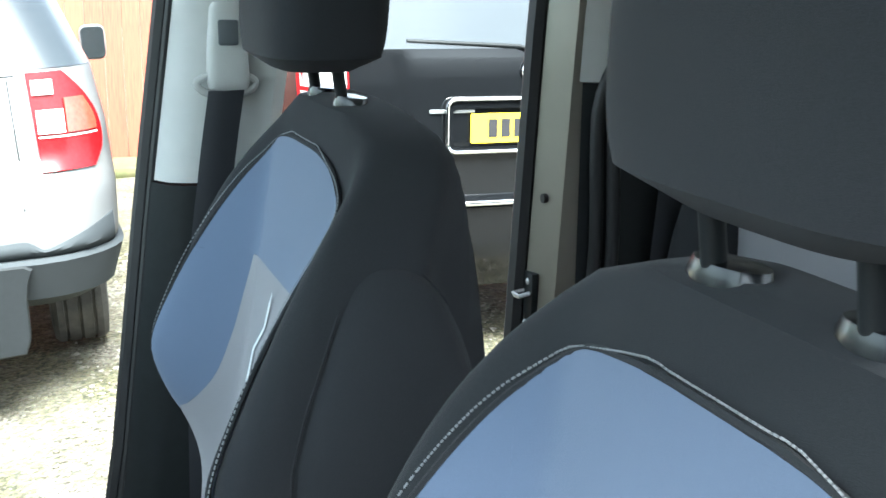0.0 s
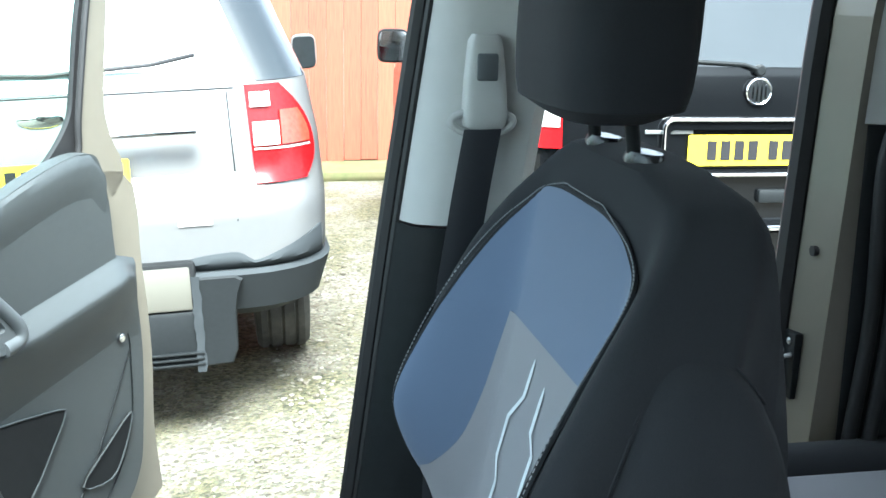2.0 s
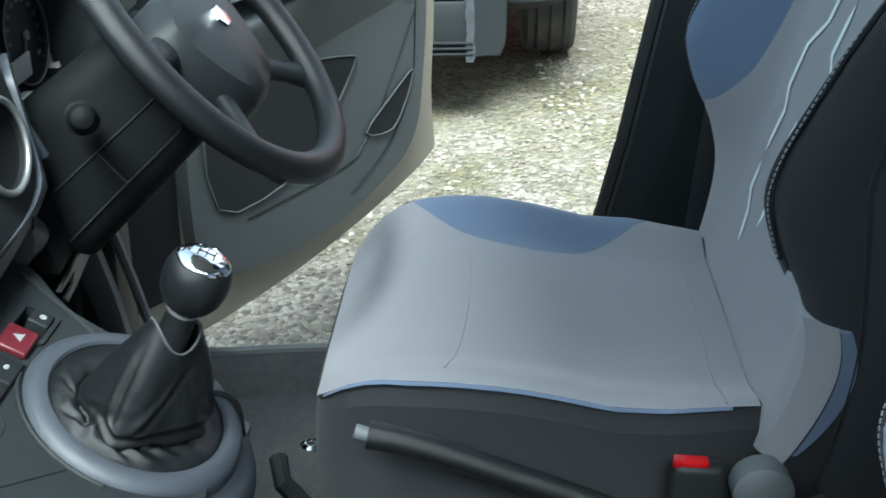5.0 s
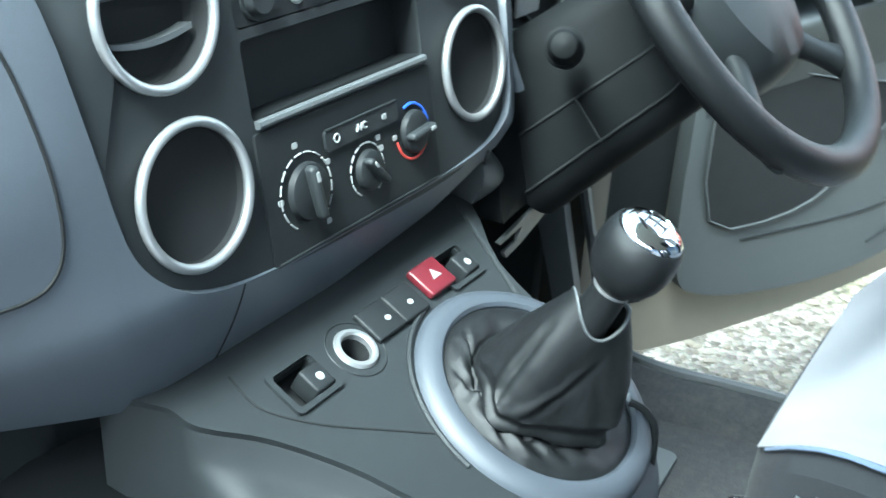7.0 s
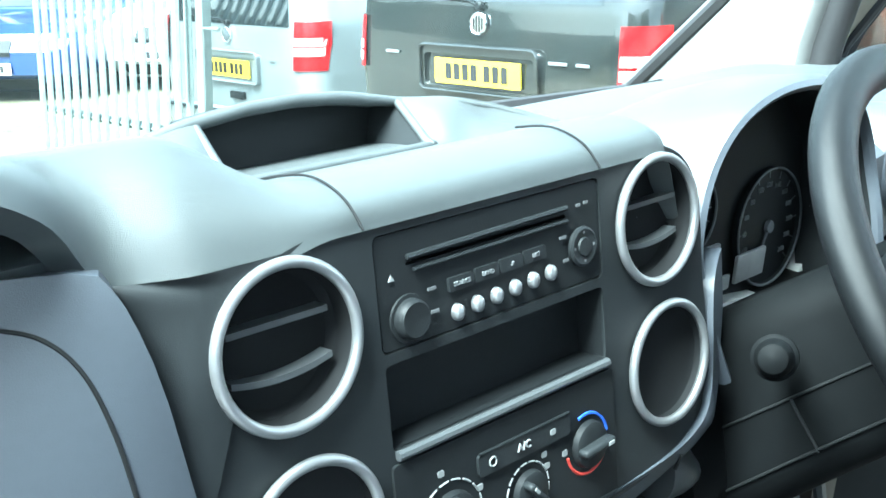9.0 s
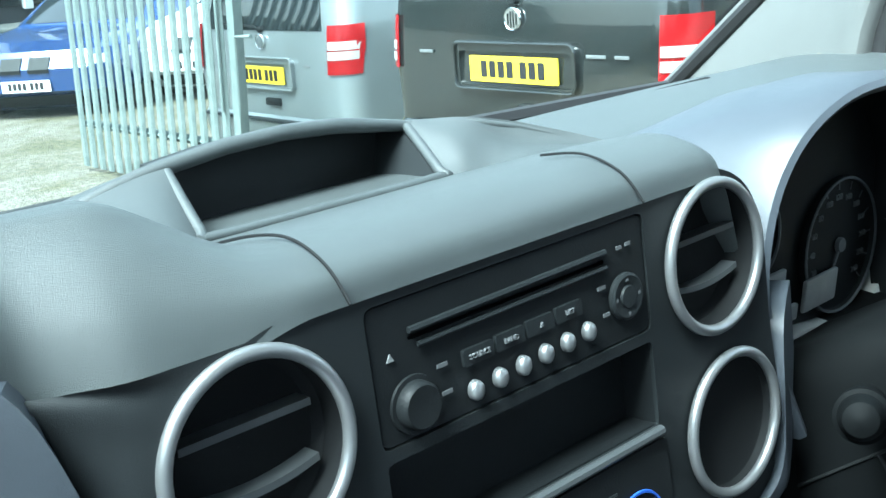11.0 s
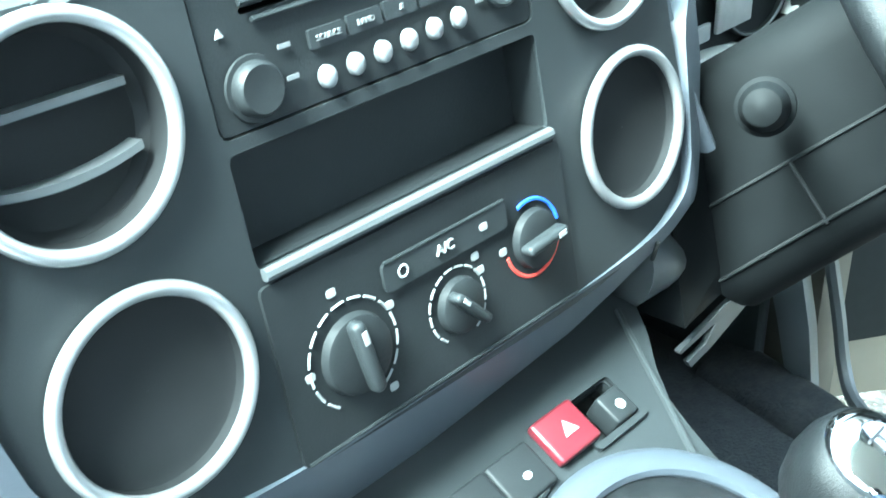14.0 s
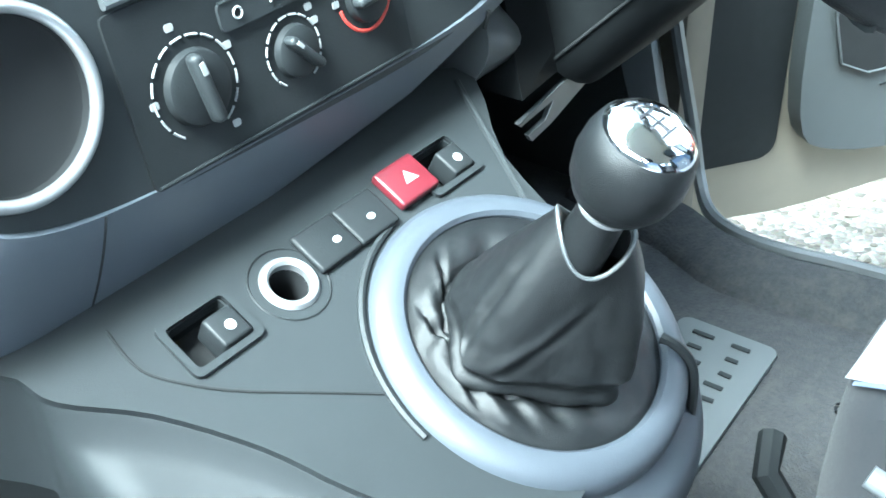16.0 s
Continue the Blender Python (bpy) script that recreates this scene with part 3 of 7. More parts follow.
        mr = part("door_mirror", bm, paint_silver, r, local=True)
        bm = B()
        plate(bm, rrect(-0.053, -0.073, 0.053, 0.073, 0.025), [], 0.004, Matrix.Translation((s * 0.965, 1.744, 1.19)) @ pose(0, 0, 0, 87, 0, 0))
        part("mirror_glass", bm, mirror_glass, mr, local=True, smooth=False)
    for x in (-0.74, 0.74):
        for y in (0.92, 3.5):
            wheel(r, (x, y, 0.36), 0.36, 0.23)
    return r


def van(name, label, m, paint, glass_mat, rear_glass_from, badge_mat, text_side, lamps_w=0.2, z_lamp=(0.93, 1.27), bands=(0.22, 0.44)):
    """A small square-backed van, rear at y = 0."""
    r = root(name, None, label, "van", m=m)
    sh = Shell([(0.28, 0.12, 4.2, 0.8, 0.18), (0.42, 0.03, 4.3, 0.87, 0.2), (0.62, 0.0, 4.3, 0.88, 0.2), (0.66, 0.05, 4.28, 0.885, 0.18), (0.9, 0.045, 4.2, 0.89, 0.18), (1.1, 0.06, 3.6, 0.885, 0.18), (1.22, 0.075, 3.3, 0.875, 0.17), (1.62, 0.16, 2.7, 0.77, 0.15), (1.76, 0.24, 2.4, 0.7, 0.14), (1.82, 0.4, 2.2, 0.58, 0.16)])
    part("body", sh.mesh(B()), paint, r, local=True)
    bm = B()
    patch(bm, span(rear_glass_from, 1.63, 8), lambda z: -0.66 + (z - 1.2) * 0.2, lambda z: 0.66 - (z - 1.2) * 0.2, lambda x, z: sh.rear(x, z, 0.005), 12)
    part("rear_window", bm, glass_mat, r, local=True)
    for s in (1, -1):
        bm = B()
        patch(bm, span(z_lamp[0], z_lamp[1], 8), lambda z: s * (0.865 - lamps_w + 0.06), lambda z: s * 0.885, lambda x, z: sh.rear(x, z, 0.014), 12, 0.002)
        tl = part("tail_lamp", bm, lamp_red, r, local=True)
        h = z_lamp[1] - z_lamp[0]
        for k in bands:
            bm = B()
            patch(bm, span(z_lamp[0] + h * k, z_lamp[0] + h * (k + 0.17), 3), lambda z: s * (0.875 - lamps_w + 0.06), lambda z: s * 0.88, lambda x, z: sh.rear(x, z, 0.022), 12, 0.002)
            part("clear_lens", bm, lamp_clear, tl, local=True)
    # raised frame round the plate
    bm = B()
    o, i = rrect(-0.36, -0.09, 0.36, 0.105, 0.03), rrect(-0.33, -0.07, 0.33, 0.075, 0.02)
    plate(bm, o, [i], 0.02, Matrix.Translation((0, 0.032, 0.92)) @ REAR_FACE)
    part("plate_surround", bm, paint, r, local=True)
    bm = B()
    tube(bm, [Matrix.Translation((0, 0.024, 0.92)) @ REAR_FACE @ Vector((x, y, 0)) for x, y in rrect(-0.355, -0.088, 0.355, 0.112, 0.035, 5)], 0.008, 8, closed=True)
    part("plate_trim", bm, chrome if paint is paint_black else paint, r, local=True)
    plate_bars(r, (0, 0.03, 0.92), REAR_FACE, 7, plate_yellow)
    bm = B()
    lathe(bm, [(0.05, 0.0), (0.05, 0.01), (0.046, 0.014), (0.042, 0.011), (0.001, 0.012)], Matrix.Translation((0, 0.058, 1.13)) @ REAR_FACE, 28)
    bdg = part("badge", bm, badge_mat, r, "round chrome badge", local=True)
    bm = B()
    for a in (-0.024, -0.008, 0.008, 0.024):
        box(bm, (a, 0.0445, 1.13), (0.0055, 0.004, 0.05 if abs(a) > 0.02 else 0.07), 0.0015)
    part("badge_bar", bm, paint, bdg, "dark bars on the badge", local=True)
    for x, w in text_side:
        bm = B()
        box(bm, (x, 0.045, 0.985), (w, 0.006, 0.014), 0.002)
        part("name_bar", bm, silver, r, local=True, smooth=False)
    bm = B()
    box(bm, (0.1, 0.038, 0.75), (0.16, 0.03, 0.05), 0.01)
    part("tailgate_grip", bm, plastic_black, r, local=True)
    bm = B()
    for zz, ww in ((0.64, 1.7),):
        box(bm, (0, -0.004, zz), (ww * 0.9, 0.03, 0.02), 0.006)
    part("bumper_strip", bm, chrome if paint is paint_black else bumper_grey, r, local=True)
    bm = B()
    tube(bm, [(0.0, 0.05, 1.205), (-0.06, 0.055, 1.225), (-0.5, 0.075, 1.245)], 0.007)
    lathe(bm, [(0.02, -0.01), (0.02, 0.012), (0.014, 0.018), (0.001, 0.018)], Matrix.Translation((0, 0.062, 1.205)) @ REAR_FACE, 16)
    part("rear_wiper", bm, plastic_black, r, local=True)
    for s in (1, -1):
        bm = B()
        loft(bm, [[(s * 1.02 + 0.095 * k * math.copysign(abs(math.cos(a)) ** 0.45, math.cos(a)), 2.85 + d, 1.13 + 0.1 * k * math.copysign(abs(math.sin(a)) ** 0.45, math.sin(a))) for a in span(0, 2 * math.pi, 24)[:-1]] for d, k in ((0.0, 0.95), (0.02, 1.0), (0.07, 0.9), (0.11, 0.6), (0.125, 0.3))])
        mr = part("door_mirror", bm, plastic_black, r, "black door mirror housing", local=True)
        bm = B()
        plate(bm, rrect(-0.083, -0.085, 0.083, 0.085, 0.03), [], 0.004, Matrix.Translation((s * 1.02, 2.845, 1.13)) @ pose(0, 0, 0, 87, 0, 0))
        part("mirror_glass", bm, mirror_glass, mr, local=True, smooth=False)
    for x in (-0.76, 0.76):
        for y in (0.9, 3.55):
            wheel(r, (x, y, 0.31), 0.31, 0.2)
    return r


suv()
van("black_van", "glossy black small van with chrome trim, parked facing away", pose(3.02, -2.32, 0.03, 0, 0, 0) @ pose(0, 0, 0, 0, 0, -92), paint_black, dark_glass, 1.215, chrome, [(-0.33, 0.18)])
van("dusty_black_van", "dusty dark small van seen from behind on sloping gravel", pose(2.95, 2.82, -0.53, -6.5, 0, 0) @ pose(0, 0, 0, 0, 0, -90), paint_anthracite, dark_glass, 1.22, chrome, [(-0.56, 0.09), (0.45, 0.1), (0.58, 0.07)], 0.17, (0.905, 1.145), (0.13, 0.36))
van("silver_van", "grey silver small van parked behind the steel gate", pose(3.5, 5.6, -1.06, -6.5, 0, 0) @ pose(0, 0, 0, 0, 0, -90), paint_grey, dark_glass, 1.2, chrome, [(0.5, 0.06)], 0.2, (0.945, 1.235), (0.3, 0.5))


def gate():
    x0, y0, y1 = 2.9, 4.95, 7.05
    r = root("palisade_gate", (x0, y0, -0.75), "galvanised steel palisade gate with pointed pales", "gate")
    zb = lambda y: ground_z(x0, y) + 0.04
    for k in range(16):
        y = y0 + 0.14 + (y1 - y0 - 0.16) * k / 15
        bm = B()
        z = zb(y)
        prof = [(-0.033, 0.0), (-0.02, 0.016), (0.02, 0.016), (0.033, 0.0)]
        rings = [[(x0 - 0.02 - d, y + a * kx, z + h) for a, d in prof] + [(x0 - 0.016 - d, y + a * kx, z + h) for a, d in prof[::-1]] for h, kx in ((0, 1), (2.05, 1), (2.15, 0.35))]
        loft(bm, rings)
        part("pale", bm, galvanised, r, smooth=False)
    for h in (0.3, 1.6):
        bm = B()
        tube(bm, [(x0 + 0.02, y0, zb(y0) + h), (x0 + 0.02, y1, zb(y1) + h)], 0.03, 4)
        part("rail", bm, galvanised, r, smooth=False)
    bm = B()
    box(bm, (x0 + 0.01, y0 + 0.03, zb(y0) + 1.05), (0.06, 0.07, 2.1), 0.004)
    part("end_post", bm, galvanised, r, smooth=False)
    bm = B()
    box(bm, (x0 - 0.05, y0 + 0.16, zb(y0) + 1.62), (0.05, 0.16, 0.13), 0.004)
    part("lock_box", bm, galvanised, r, smooth=False)
    bm = B()
    tube(bm, [(x0 - 0.06, y0 + 0.2, zb(y0) + 1.58), (x0 - 0.09, y0 + 0.3, zb(y0) + 1.55), (x0 - 0.09, y0 + 0.36, zb(y0) + 1.45)], 0.012)
    tube(bm, [(x0 - 0.05, y0 + 0.12, zb(y0) + 1.5), (x0 - 0.05, y0 + 0.12, zb(y0) + 0.5)], 0.009)
    tube(bm, [(x0 - 0.05, y0 - 0.06, zb(y0) + 0.5), (x0 - 0.05, y0 - 0.06, zb(y0) + 0.95), (x0 - 0.05, y0 - 0.22, zb(y0) + 0.97)], 0.012)
    part("drop_bolt", bm, galvanised, r)
    return r


gate()


def saloon(name, label, m, paint):
    r = root(name, None, label, "car", m=m)
    sh = Shell([(0.2, 0.3, 4.4, 0.78, 0.3), (0.4, 0.02, 4.5, 0.88, 0.35), (0.62, 0.0, 4.48, 0.9, 0.35), (0.78, 0.12, 4.4, 0.88, 0.3), (0.86, 0.5, 4.3, 0.86, 0.25), (0.93, 1.25, 4.2, 0.84, 0.2), (1.2, 1.75, 3.7, 0.72, 0.2), (1.4, 2.15, 3.3, 0.6, 0.2)])
    part("body", sh.mesh(B()), paint, r, local=True)
    bm = B()
    patch(bm, span(0.97, 1.36, 6), lambda z: -0.68 + (z - 0.97) * 0.3, lambda z: 0.68 - (z - 0.97) * 0.3, lambda x, z: sh.rear(x, z, 0.012), 8)
    part("windscreen", bm, dark_glass, r, local=True)
    for s in (1, -1):
        bm = B()
        patch(bm, span(0.645, 0.73, 4), lambda z: s * 0.5, lambda z: s * 0.8, lambda x, z: sh.rear(x, z, 0.012), 8, 0.01)
        part("headlamp", bm, lamp_clear, r, local=True)
        bm = B()
        patch(bm, span(0.58, 0.73, 4), lambda z: s * 0.04, lambda z: s * 0.26, lambda x, z: sh.rear(x, z, 0.014), 6, 0.01)
        part("grille", bm, plastic_black, r, local=True)
    bm = B()
    patch(bm, span(0.24, 0.36, 3), lambda z: -0.5, lambda z: 0.5, lambda x, z: sh.rear(x, z, 0.012), 8, 0.01)
    part("air_intake", bm, plastic_black, r, local=True)
    plate_bars(r, (0, -0.012, 0.46), REAR_FACE, 7, plate_white)
    for x in (-0.76, 0.76):
        for y in (0.85, 3.6):
            wheel(r, (x, y, 0.31), 0.31, 0.2)
    return r


saloon("blue_saloon", "dark blue saloon car parked beyond the gate", pose(3.78, 10.2, -1.46, -6, 0, 0) @ pose(0, 0, 0, 0, 0, -52), paint_navy)
saloon("pale_blue_saloon", "white and blue car half hidden behind the gate", pose(5.2, 9.4, -1.32, -6, 0, 0) @ pose(0, 0, 0, 0, 0, -60), paint_white)


def fence():
    x0 = 8.5
    f = new("red_fence")
    f.location = (x0, -2, 0)
    tagged(f, "tall red stained timber board fence", "fence")
    bm = B()
    box(bm, (0, 0, 1.3), (0.02, 0.138, 2.45), 0.004)
    part("board", bm, fence_red, f, smooth=False, local=True)
    first = f.children[0]
    first.location = (0, 0, 0)
    rnd = random.Random(5)
    for i in range(-28, 34):
        if i:
            o = first.copy()
            scene.collection.objects.link(o)
            o.parent = f
            o.location = (rnd.uniform(-0.008, 0.008), i * 0.142, rnd.uniform(-0.03, 0.01) - max(0, i * 0.142 - 2 + 0.9) * 0.1)
    bm = B()
    box(bm, (0.03, 0.0, 0.0), (0.03, 9.0, 0.2), 0.005)
    part("gravel_board", bm, plastic_black, f, local=True, smooth=False)
    bm = B()
    box(bm, (-0.25, 0, 0.02), (0.6, 9.0, 0.1), 0.04)
    ob = part("grass_strip", bm, grass_mat)
    ob.location = (x0, -2, 0)
    tagged(ob, "mossy grass verge along the fence foot", "grass", kind="stuff")


fence()


def far_building():
    r = root("far_building", (3.0, 16.5, -2.0), "dark stone building with white framed windows", "building")
    bm = B()
    box(bm, (2.5, 17.4, 0.6), (9.4, 1.8, 6.0), 0.03)
    part("wall", bm, stone_dark, r, "dark rendered wall", smooth=False)
    bm = B()
    box(bm, (2.5, 16.1, -1.75), (9.6, 0.5, 0.75), 0.03)
    part("plinth", bm, stone_plinth, r, "low weathered stone wall", smooth=False)
    for k in range(9):
        x = -1.2 + k * 0.95
        bm = B()
        box(bm, (x, 16.44, 0.1), (0.13, 0.14, 2.6), 0.01)
        part("mullion", bm, white_frame, r, "white painted mullion", smooth=False)
        bm = B()
        box(bm, (x + 0.475, 16.49, 0.1), (0.8, 0.05, 2.5), 0.005)
        part("pane", bm, dark_glass, r, smooth=False)
    return r


stone_dark = material("dark render", (0.035, 0.038, 0.04), 0.9, vary=0.3, scale=4, bump=0.5, bump_scale=30)
stone_plinth = material("weathered stone", (0.1, 0.105, 0.1), 0.9, vary=0.4, scale=6, bump=0.6, bump_scale=20, dirt=(0.05, 0.055, 0.05), dirt_scale=3)
white_frame = material("white window paint", (0.55, 0.56, 0.56), 0.5, vary=0.06)
far_building()
# Unseen wall, added to hold back low sky light from the left.
bm = B()
box(bm, (-3.1, -3.0, 1.1), (0.22, 9.0, 2.4), 0.01)
tagged(part("wall_yard", bm, stone_plinth, smooth=False), "unseen plain wall added to cut side light", "wall", kind="structure")


def backdrop():
    """Far trees round the yard, beyond everything else."""
    bm = B()
    n = 160
    lo, hi = [], []
    for i in range(n):
        a = 2 * math.pi * i / n
        d = 38 + 4 * noise.noise((math.cos(a) * 3, math.sin(a) * 3, 1))
        h = 5.0 + 2.5 * noise.noise((math.cos(a) * 6, math.sin(a) * 6, 7)) + 1.2 * noise.noise((math.cos(a) * 25, math.sin(a) * 25, 2))
        x, y = d * math.cos(a), d * math.sin(a)
        g = ground_z(x, min(y, 16)) - 0.5
        lo.append((x, y, g))
        hi.append((x, y, g + h))
    loft(bm, [lo, hi], cap=False)
    tagged(part("backdrop", bm, hedge_mat), "far dark trees and hedges round the yard", "trees", kind="structure")


backdrop()


# ---------------------------------------------------------------- our van: seats
SX = 0.396
seat_yc = curve([(0.66, -0.66), (0.72, -0.69), (0.85, -0.728), (0.95, -0.745), (1.1, -0.772), (1.25, -0.798), (1.34, -0.815)])
seat_w = curve([(0.64, 0.2), (0.72, 0.24), (0.85, 0.266), (0.95, 0.274), (1.05, 0.274), (1.12, 0.27), (1.2, 0.258), (1.26, 0.237), (1.3, 0.212), (1.33, 0.18), (1.346, 0.145), (1.352, 0.115)])
seat_bol = curve([(0.66, 0.0), (0.82, 0.02), (0.9, 0.05), (0.96, 0.09), (1.02, 0.115), (1.1, 0.1), (1.2, 0.07), (1.3, 0.03), (1.35, 0.0)])
seat_d = curve([(0.64, 0.1), (0.8, 0.17), (1.02, 0.2), (1.15, 0.17), (1.3, 0.115), (1.352, 0.07)])


def seat_front(s, z):
    t = min(1.0, max(0.0, (abs(s) - 0.15) / 0.095))
    return seat_yc(z) + seat_bol(z) * t * t * (3 - 2 * t)


def seat_skin(s, z, off=0.0075):
    w, d = seat_w(z), seat_d(z)
    k = min(0.999, abs(s) / w)
    return Vector((SX + s, seat_front(s, z) - d / 2 * (1 - (1 - k ** 6) ** (1 / 6)) + off, z))


def front_seat():
    r = root("front_seat", (SX, -0.55, 0.47), "front seat in blue, grey and black cloth with zigzag stripes", "seat", "front seats")
    bm = B()
    rings = []
    for z in span(0.64, 1.352, 36):
        w, d = seat_w(z), seat_d(z)
        ring = []
        for k in range(56):
            a = 2 * math.pi * k / 56
            c, q = math.cos(a), math.sin(a)
            s = w * math.copysign(abs(c) ** (1 / 3), c)
            o = d / 2 * math.copysign(abs(q) ** (1 / 3), q)
            ring.append((SX + s, seat_front(s, z) - d / 2 + o, z))
        rings.append(ring)
    last = rings[-1]
    cx = sum(p[0] for p in last) / 56
    cy = sum(p[1] for p in last) / 56
    rings.append([(cx + (x - cx) * 0.6, cy + (y - cy) * 0.6, z + 0.008) for x, y, z in last])
    loft(bm, rings)
    back = part("backrest", bm, fabric_black, r, "black cloth backrest shell")
    # inserts
    edge = curve([(0.68, 0.19), (0.76, 0.2), (0.926, 0.232), (1.0, 0.238), (1.04, 0.238), (1.12, 0.229), (1.2, 0.208), (1.25, 0.178), (1.28, 0.142), (1.291, 0.122), (1.298, 0.1), (1.303, 0.07), (1.305, 0.03)])
    far = curve([(0.68, 0.19), (0.76, 0.2), (0.926, 0.232), (1.0, 0.238), (1.04, 0.238), (1.12, 0.229), (1.2, 0.212), (1.25, 0.192), (1.28, 0.165), (1.291, 0.15), (1.298, 0.131), (1.303, 0.1), (1.305, 0.05)])
    core = curve([(0.68, 0.2), (0.8, 0.222), (0.9, 0.231), (0.926, 0.2315), (0.945, 0.204), (0.985, 0.181), (1.04, 0.171), (1.1, 0.166), (1.147, 0.161)])
    hug = curve([(0.68, 0.225), (0.72, 0.238), (0.76, 1.0), (0.87, 1.0), (0.9, 0.252), (0.926, 0.23), (0.945, 0.204), (0.985, 0.181), (1.04, 0.171), (1.1, 0.166), (1.147, 0.161)])
    near = lambda z: min(hug(z), seat_w(z) * 0.994)
    bm = B()
    patch(bm, span(0.69, 1.147, 40), lambda z: -near(z), core, seat_skin, 24, 0)
    part("grey_insert", bm, fabric_grey, back, "grey cloth centre panel")
    bm = B()
    patch(bm, span(1.147, 1.29, 16) + [1.295, 1.299, 1.302, 1.304, 1.305], lambda z: -edge(z), far, seat_skin, 26, 0)
    for sd in (1, -1):
        patch(bm, span(0.926, 1.147, 16), lambda z: sd * (core if sd > 0 else near)(z), lambda z: sd * max((core if sd > 0 else near)(z) + 0.001, (far if sd > 0 else edge)(z)), seat_skin, 10, 0)
    bmesh.ops.remove_doubles(bm, verts=bm.verts, dist=1e-5)
    part("blue_insert", bm, fabric_blue, back, "blue cloth panel round the grey centre")
    bm = B()
    g = [[bm.verts.new(seat_skin(-near(z), z) + Vector((-0.003, -0.016 * q * math.sin(math.pi * (z - 0.735) / 0.19) ** 0.6, 0.0))) for q in (0, 0.5, 1)] for z in span(0.74, 0.92, 14)]
    for a, b in zip(g, g[1:]):
        for i in range(2):
            bm.faces.new((a[i], a[i + 1], b[i + 1], b[i]))
    part("blue_side_strip", bm, fabric_blue, back, "blue cloth strip at the foot of the bolster")
    # stitching along the insert's edge
    def dashes(path, step=0.0034, frac=0.62, rad=0.0008):
        bm = B()
        path = [Vector(p) for p in path]
        for a, b in zip(path, path[1:]):
            L = (b - a).length
            k = max(1, int(L / step))
            for i in range(k):
                p, q = a.lerp(b, i / k), a.lerp(b, (i + frac) / k)
                tube(bm, [p, q], rad, 4)
        return bm
    outline = smooth_path([seat_skin(-edge(z) - 0.007, z, 0.007) for z in span(0.95, 1.28, 30) + [1.292, 1.301]] + [seat_skin(s, 1.3115, 0.007) for s in span(-0.05, 0.075, 6)] + [seat_skin(far(z) + 0.007, z, 0.007) for z in [1.301, 1.292] + span(1.28, 0.95, 30)], 2)
    part("stitching", dashes(outline), thread, back)
    bm = B()
    tube(bm, smooth_path([seat_skin(-edge(z), z, 0.005) for z in span(0.945, 1.28, 30) + [1.292, 1.3]] + [seat_skin(s, 1.306, 0.005) for s in span(-0.04, 0.06, 5)] + [seat_skin(far(z), z, 0.005) for z in [1.3, 1.292] + span(1.28, 0.945, 30)], 2), 0.003, 6)
    part("piping", bm, fabric_black, back)
    bm = B()
    tube(bm, smooth_path([seat_skin(a, z, 0.0065) for a, z in ((0.161, 1.148), (0.168, 1.18), (0.176, 1.21), (0.181, 1.235))], 5), 0.0012, 6)
    part("insert_crease", bm, fabric_blue, back, "sewn crease in the blue cloth")
    # zigzag stripes woven into the grey cloth
    for pts in ([(0.04, 1.129), (0.052, 1.083), (0.09, 1.047), (0.1, 0.995), (0.085, 0.972), (0.1, 0.916)], [(0.102, 0.902), (0.107, 0.867), (0.085, 0.846), (0.072, 0.812)], [(-0.006, 1.115), (0.007, 1.06), (-0.012, 1.043), (0.004, 0.986)], [(0.033, 0.976), (0.047, 0.92), (0.028, 0.898), (0.036, 0.848)], [(-0.048, 1.04), (-0.036, 0.99), (-0.052, 0.965)]):
        bm = B()
        fine = []
        for (a, za), (b, zb) in zip(pts, pts[1:]):
            fine += [(a + (b - a) * i / 6, za + (zb - za) * i / 6) for i in range(6)]
        fine.append(pts[-1])
        vs = []
        for i, (s, z) in enumerate(fine):
            hw = 0.0042 * min(1, (i + 0.4) / 2, (len(fine) - i - 0.6) / 2)
            vs.append([bm.verts.new(seat_skin(s + e * hw, z, 0.0092)) for e in (-1, 1)])
        for a, b in zip(vs, vs[1:]):
            bm.faces.new((a[0], a[1], b[1], b[0]))
        bmesh.ops.recalc_face_normals(bm, faces=bm.faces)
        part("zigzag_stripe", bm, stripe_white, back)
    # stretched side covers over the outer bolsters
    for sd in (1, -1):
        bm = B()
        y_front = curve([(0.69, -0.745), (0.85, -0.745), (0.975, -0.728), (1.034, -0.719), (1.09, -0.731), (1.14, -0.749), (1.196, -0.772), (1.221, -0.788), (1.229, -0.802), (1.232, -0.814)])
        y_back = curve([(0.69, -0.85), (0.975, -0.9), (1.1, -0.902), (1.185, -0.876), (1.221, -0.848), (1.229, -0.828), (1.232, -0.816)])
        g = []
        for z in span(0.69, 1.19, 18) + [1.205, 1.215, 1.222, 1.227, 1.23, 1.232]:
            w, y0, y1 = seat_w(z), y_front(z), y_back(z)
            cap_off = min(1.0, (1.234 - z) / 0.06) ** 0.5
            g.append([bm.verts.new((SX + sd * (w * (0.955 + 0.045 * cap_off) - 0.006 + 0.034 * cap_off * max(0.0, 1 - abs(2 * q - 1) ** 2.6) ** 0.6), y0 + (y1 - y0) * q, z)) for q in span(0, 1, 16)])
        fs = [bm.faces.new((g[i][j], g[i + 1][j], g[i + 1][j + 1], g[i][j + 1])) for i in range(len(g) - 1) for j in range(16)]
        bmesh.ops.recalc_face_normals(bm, faces=fs)
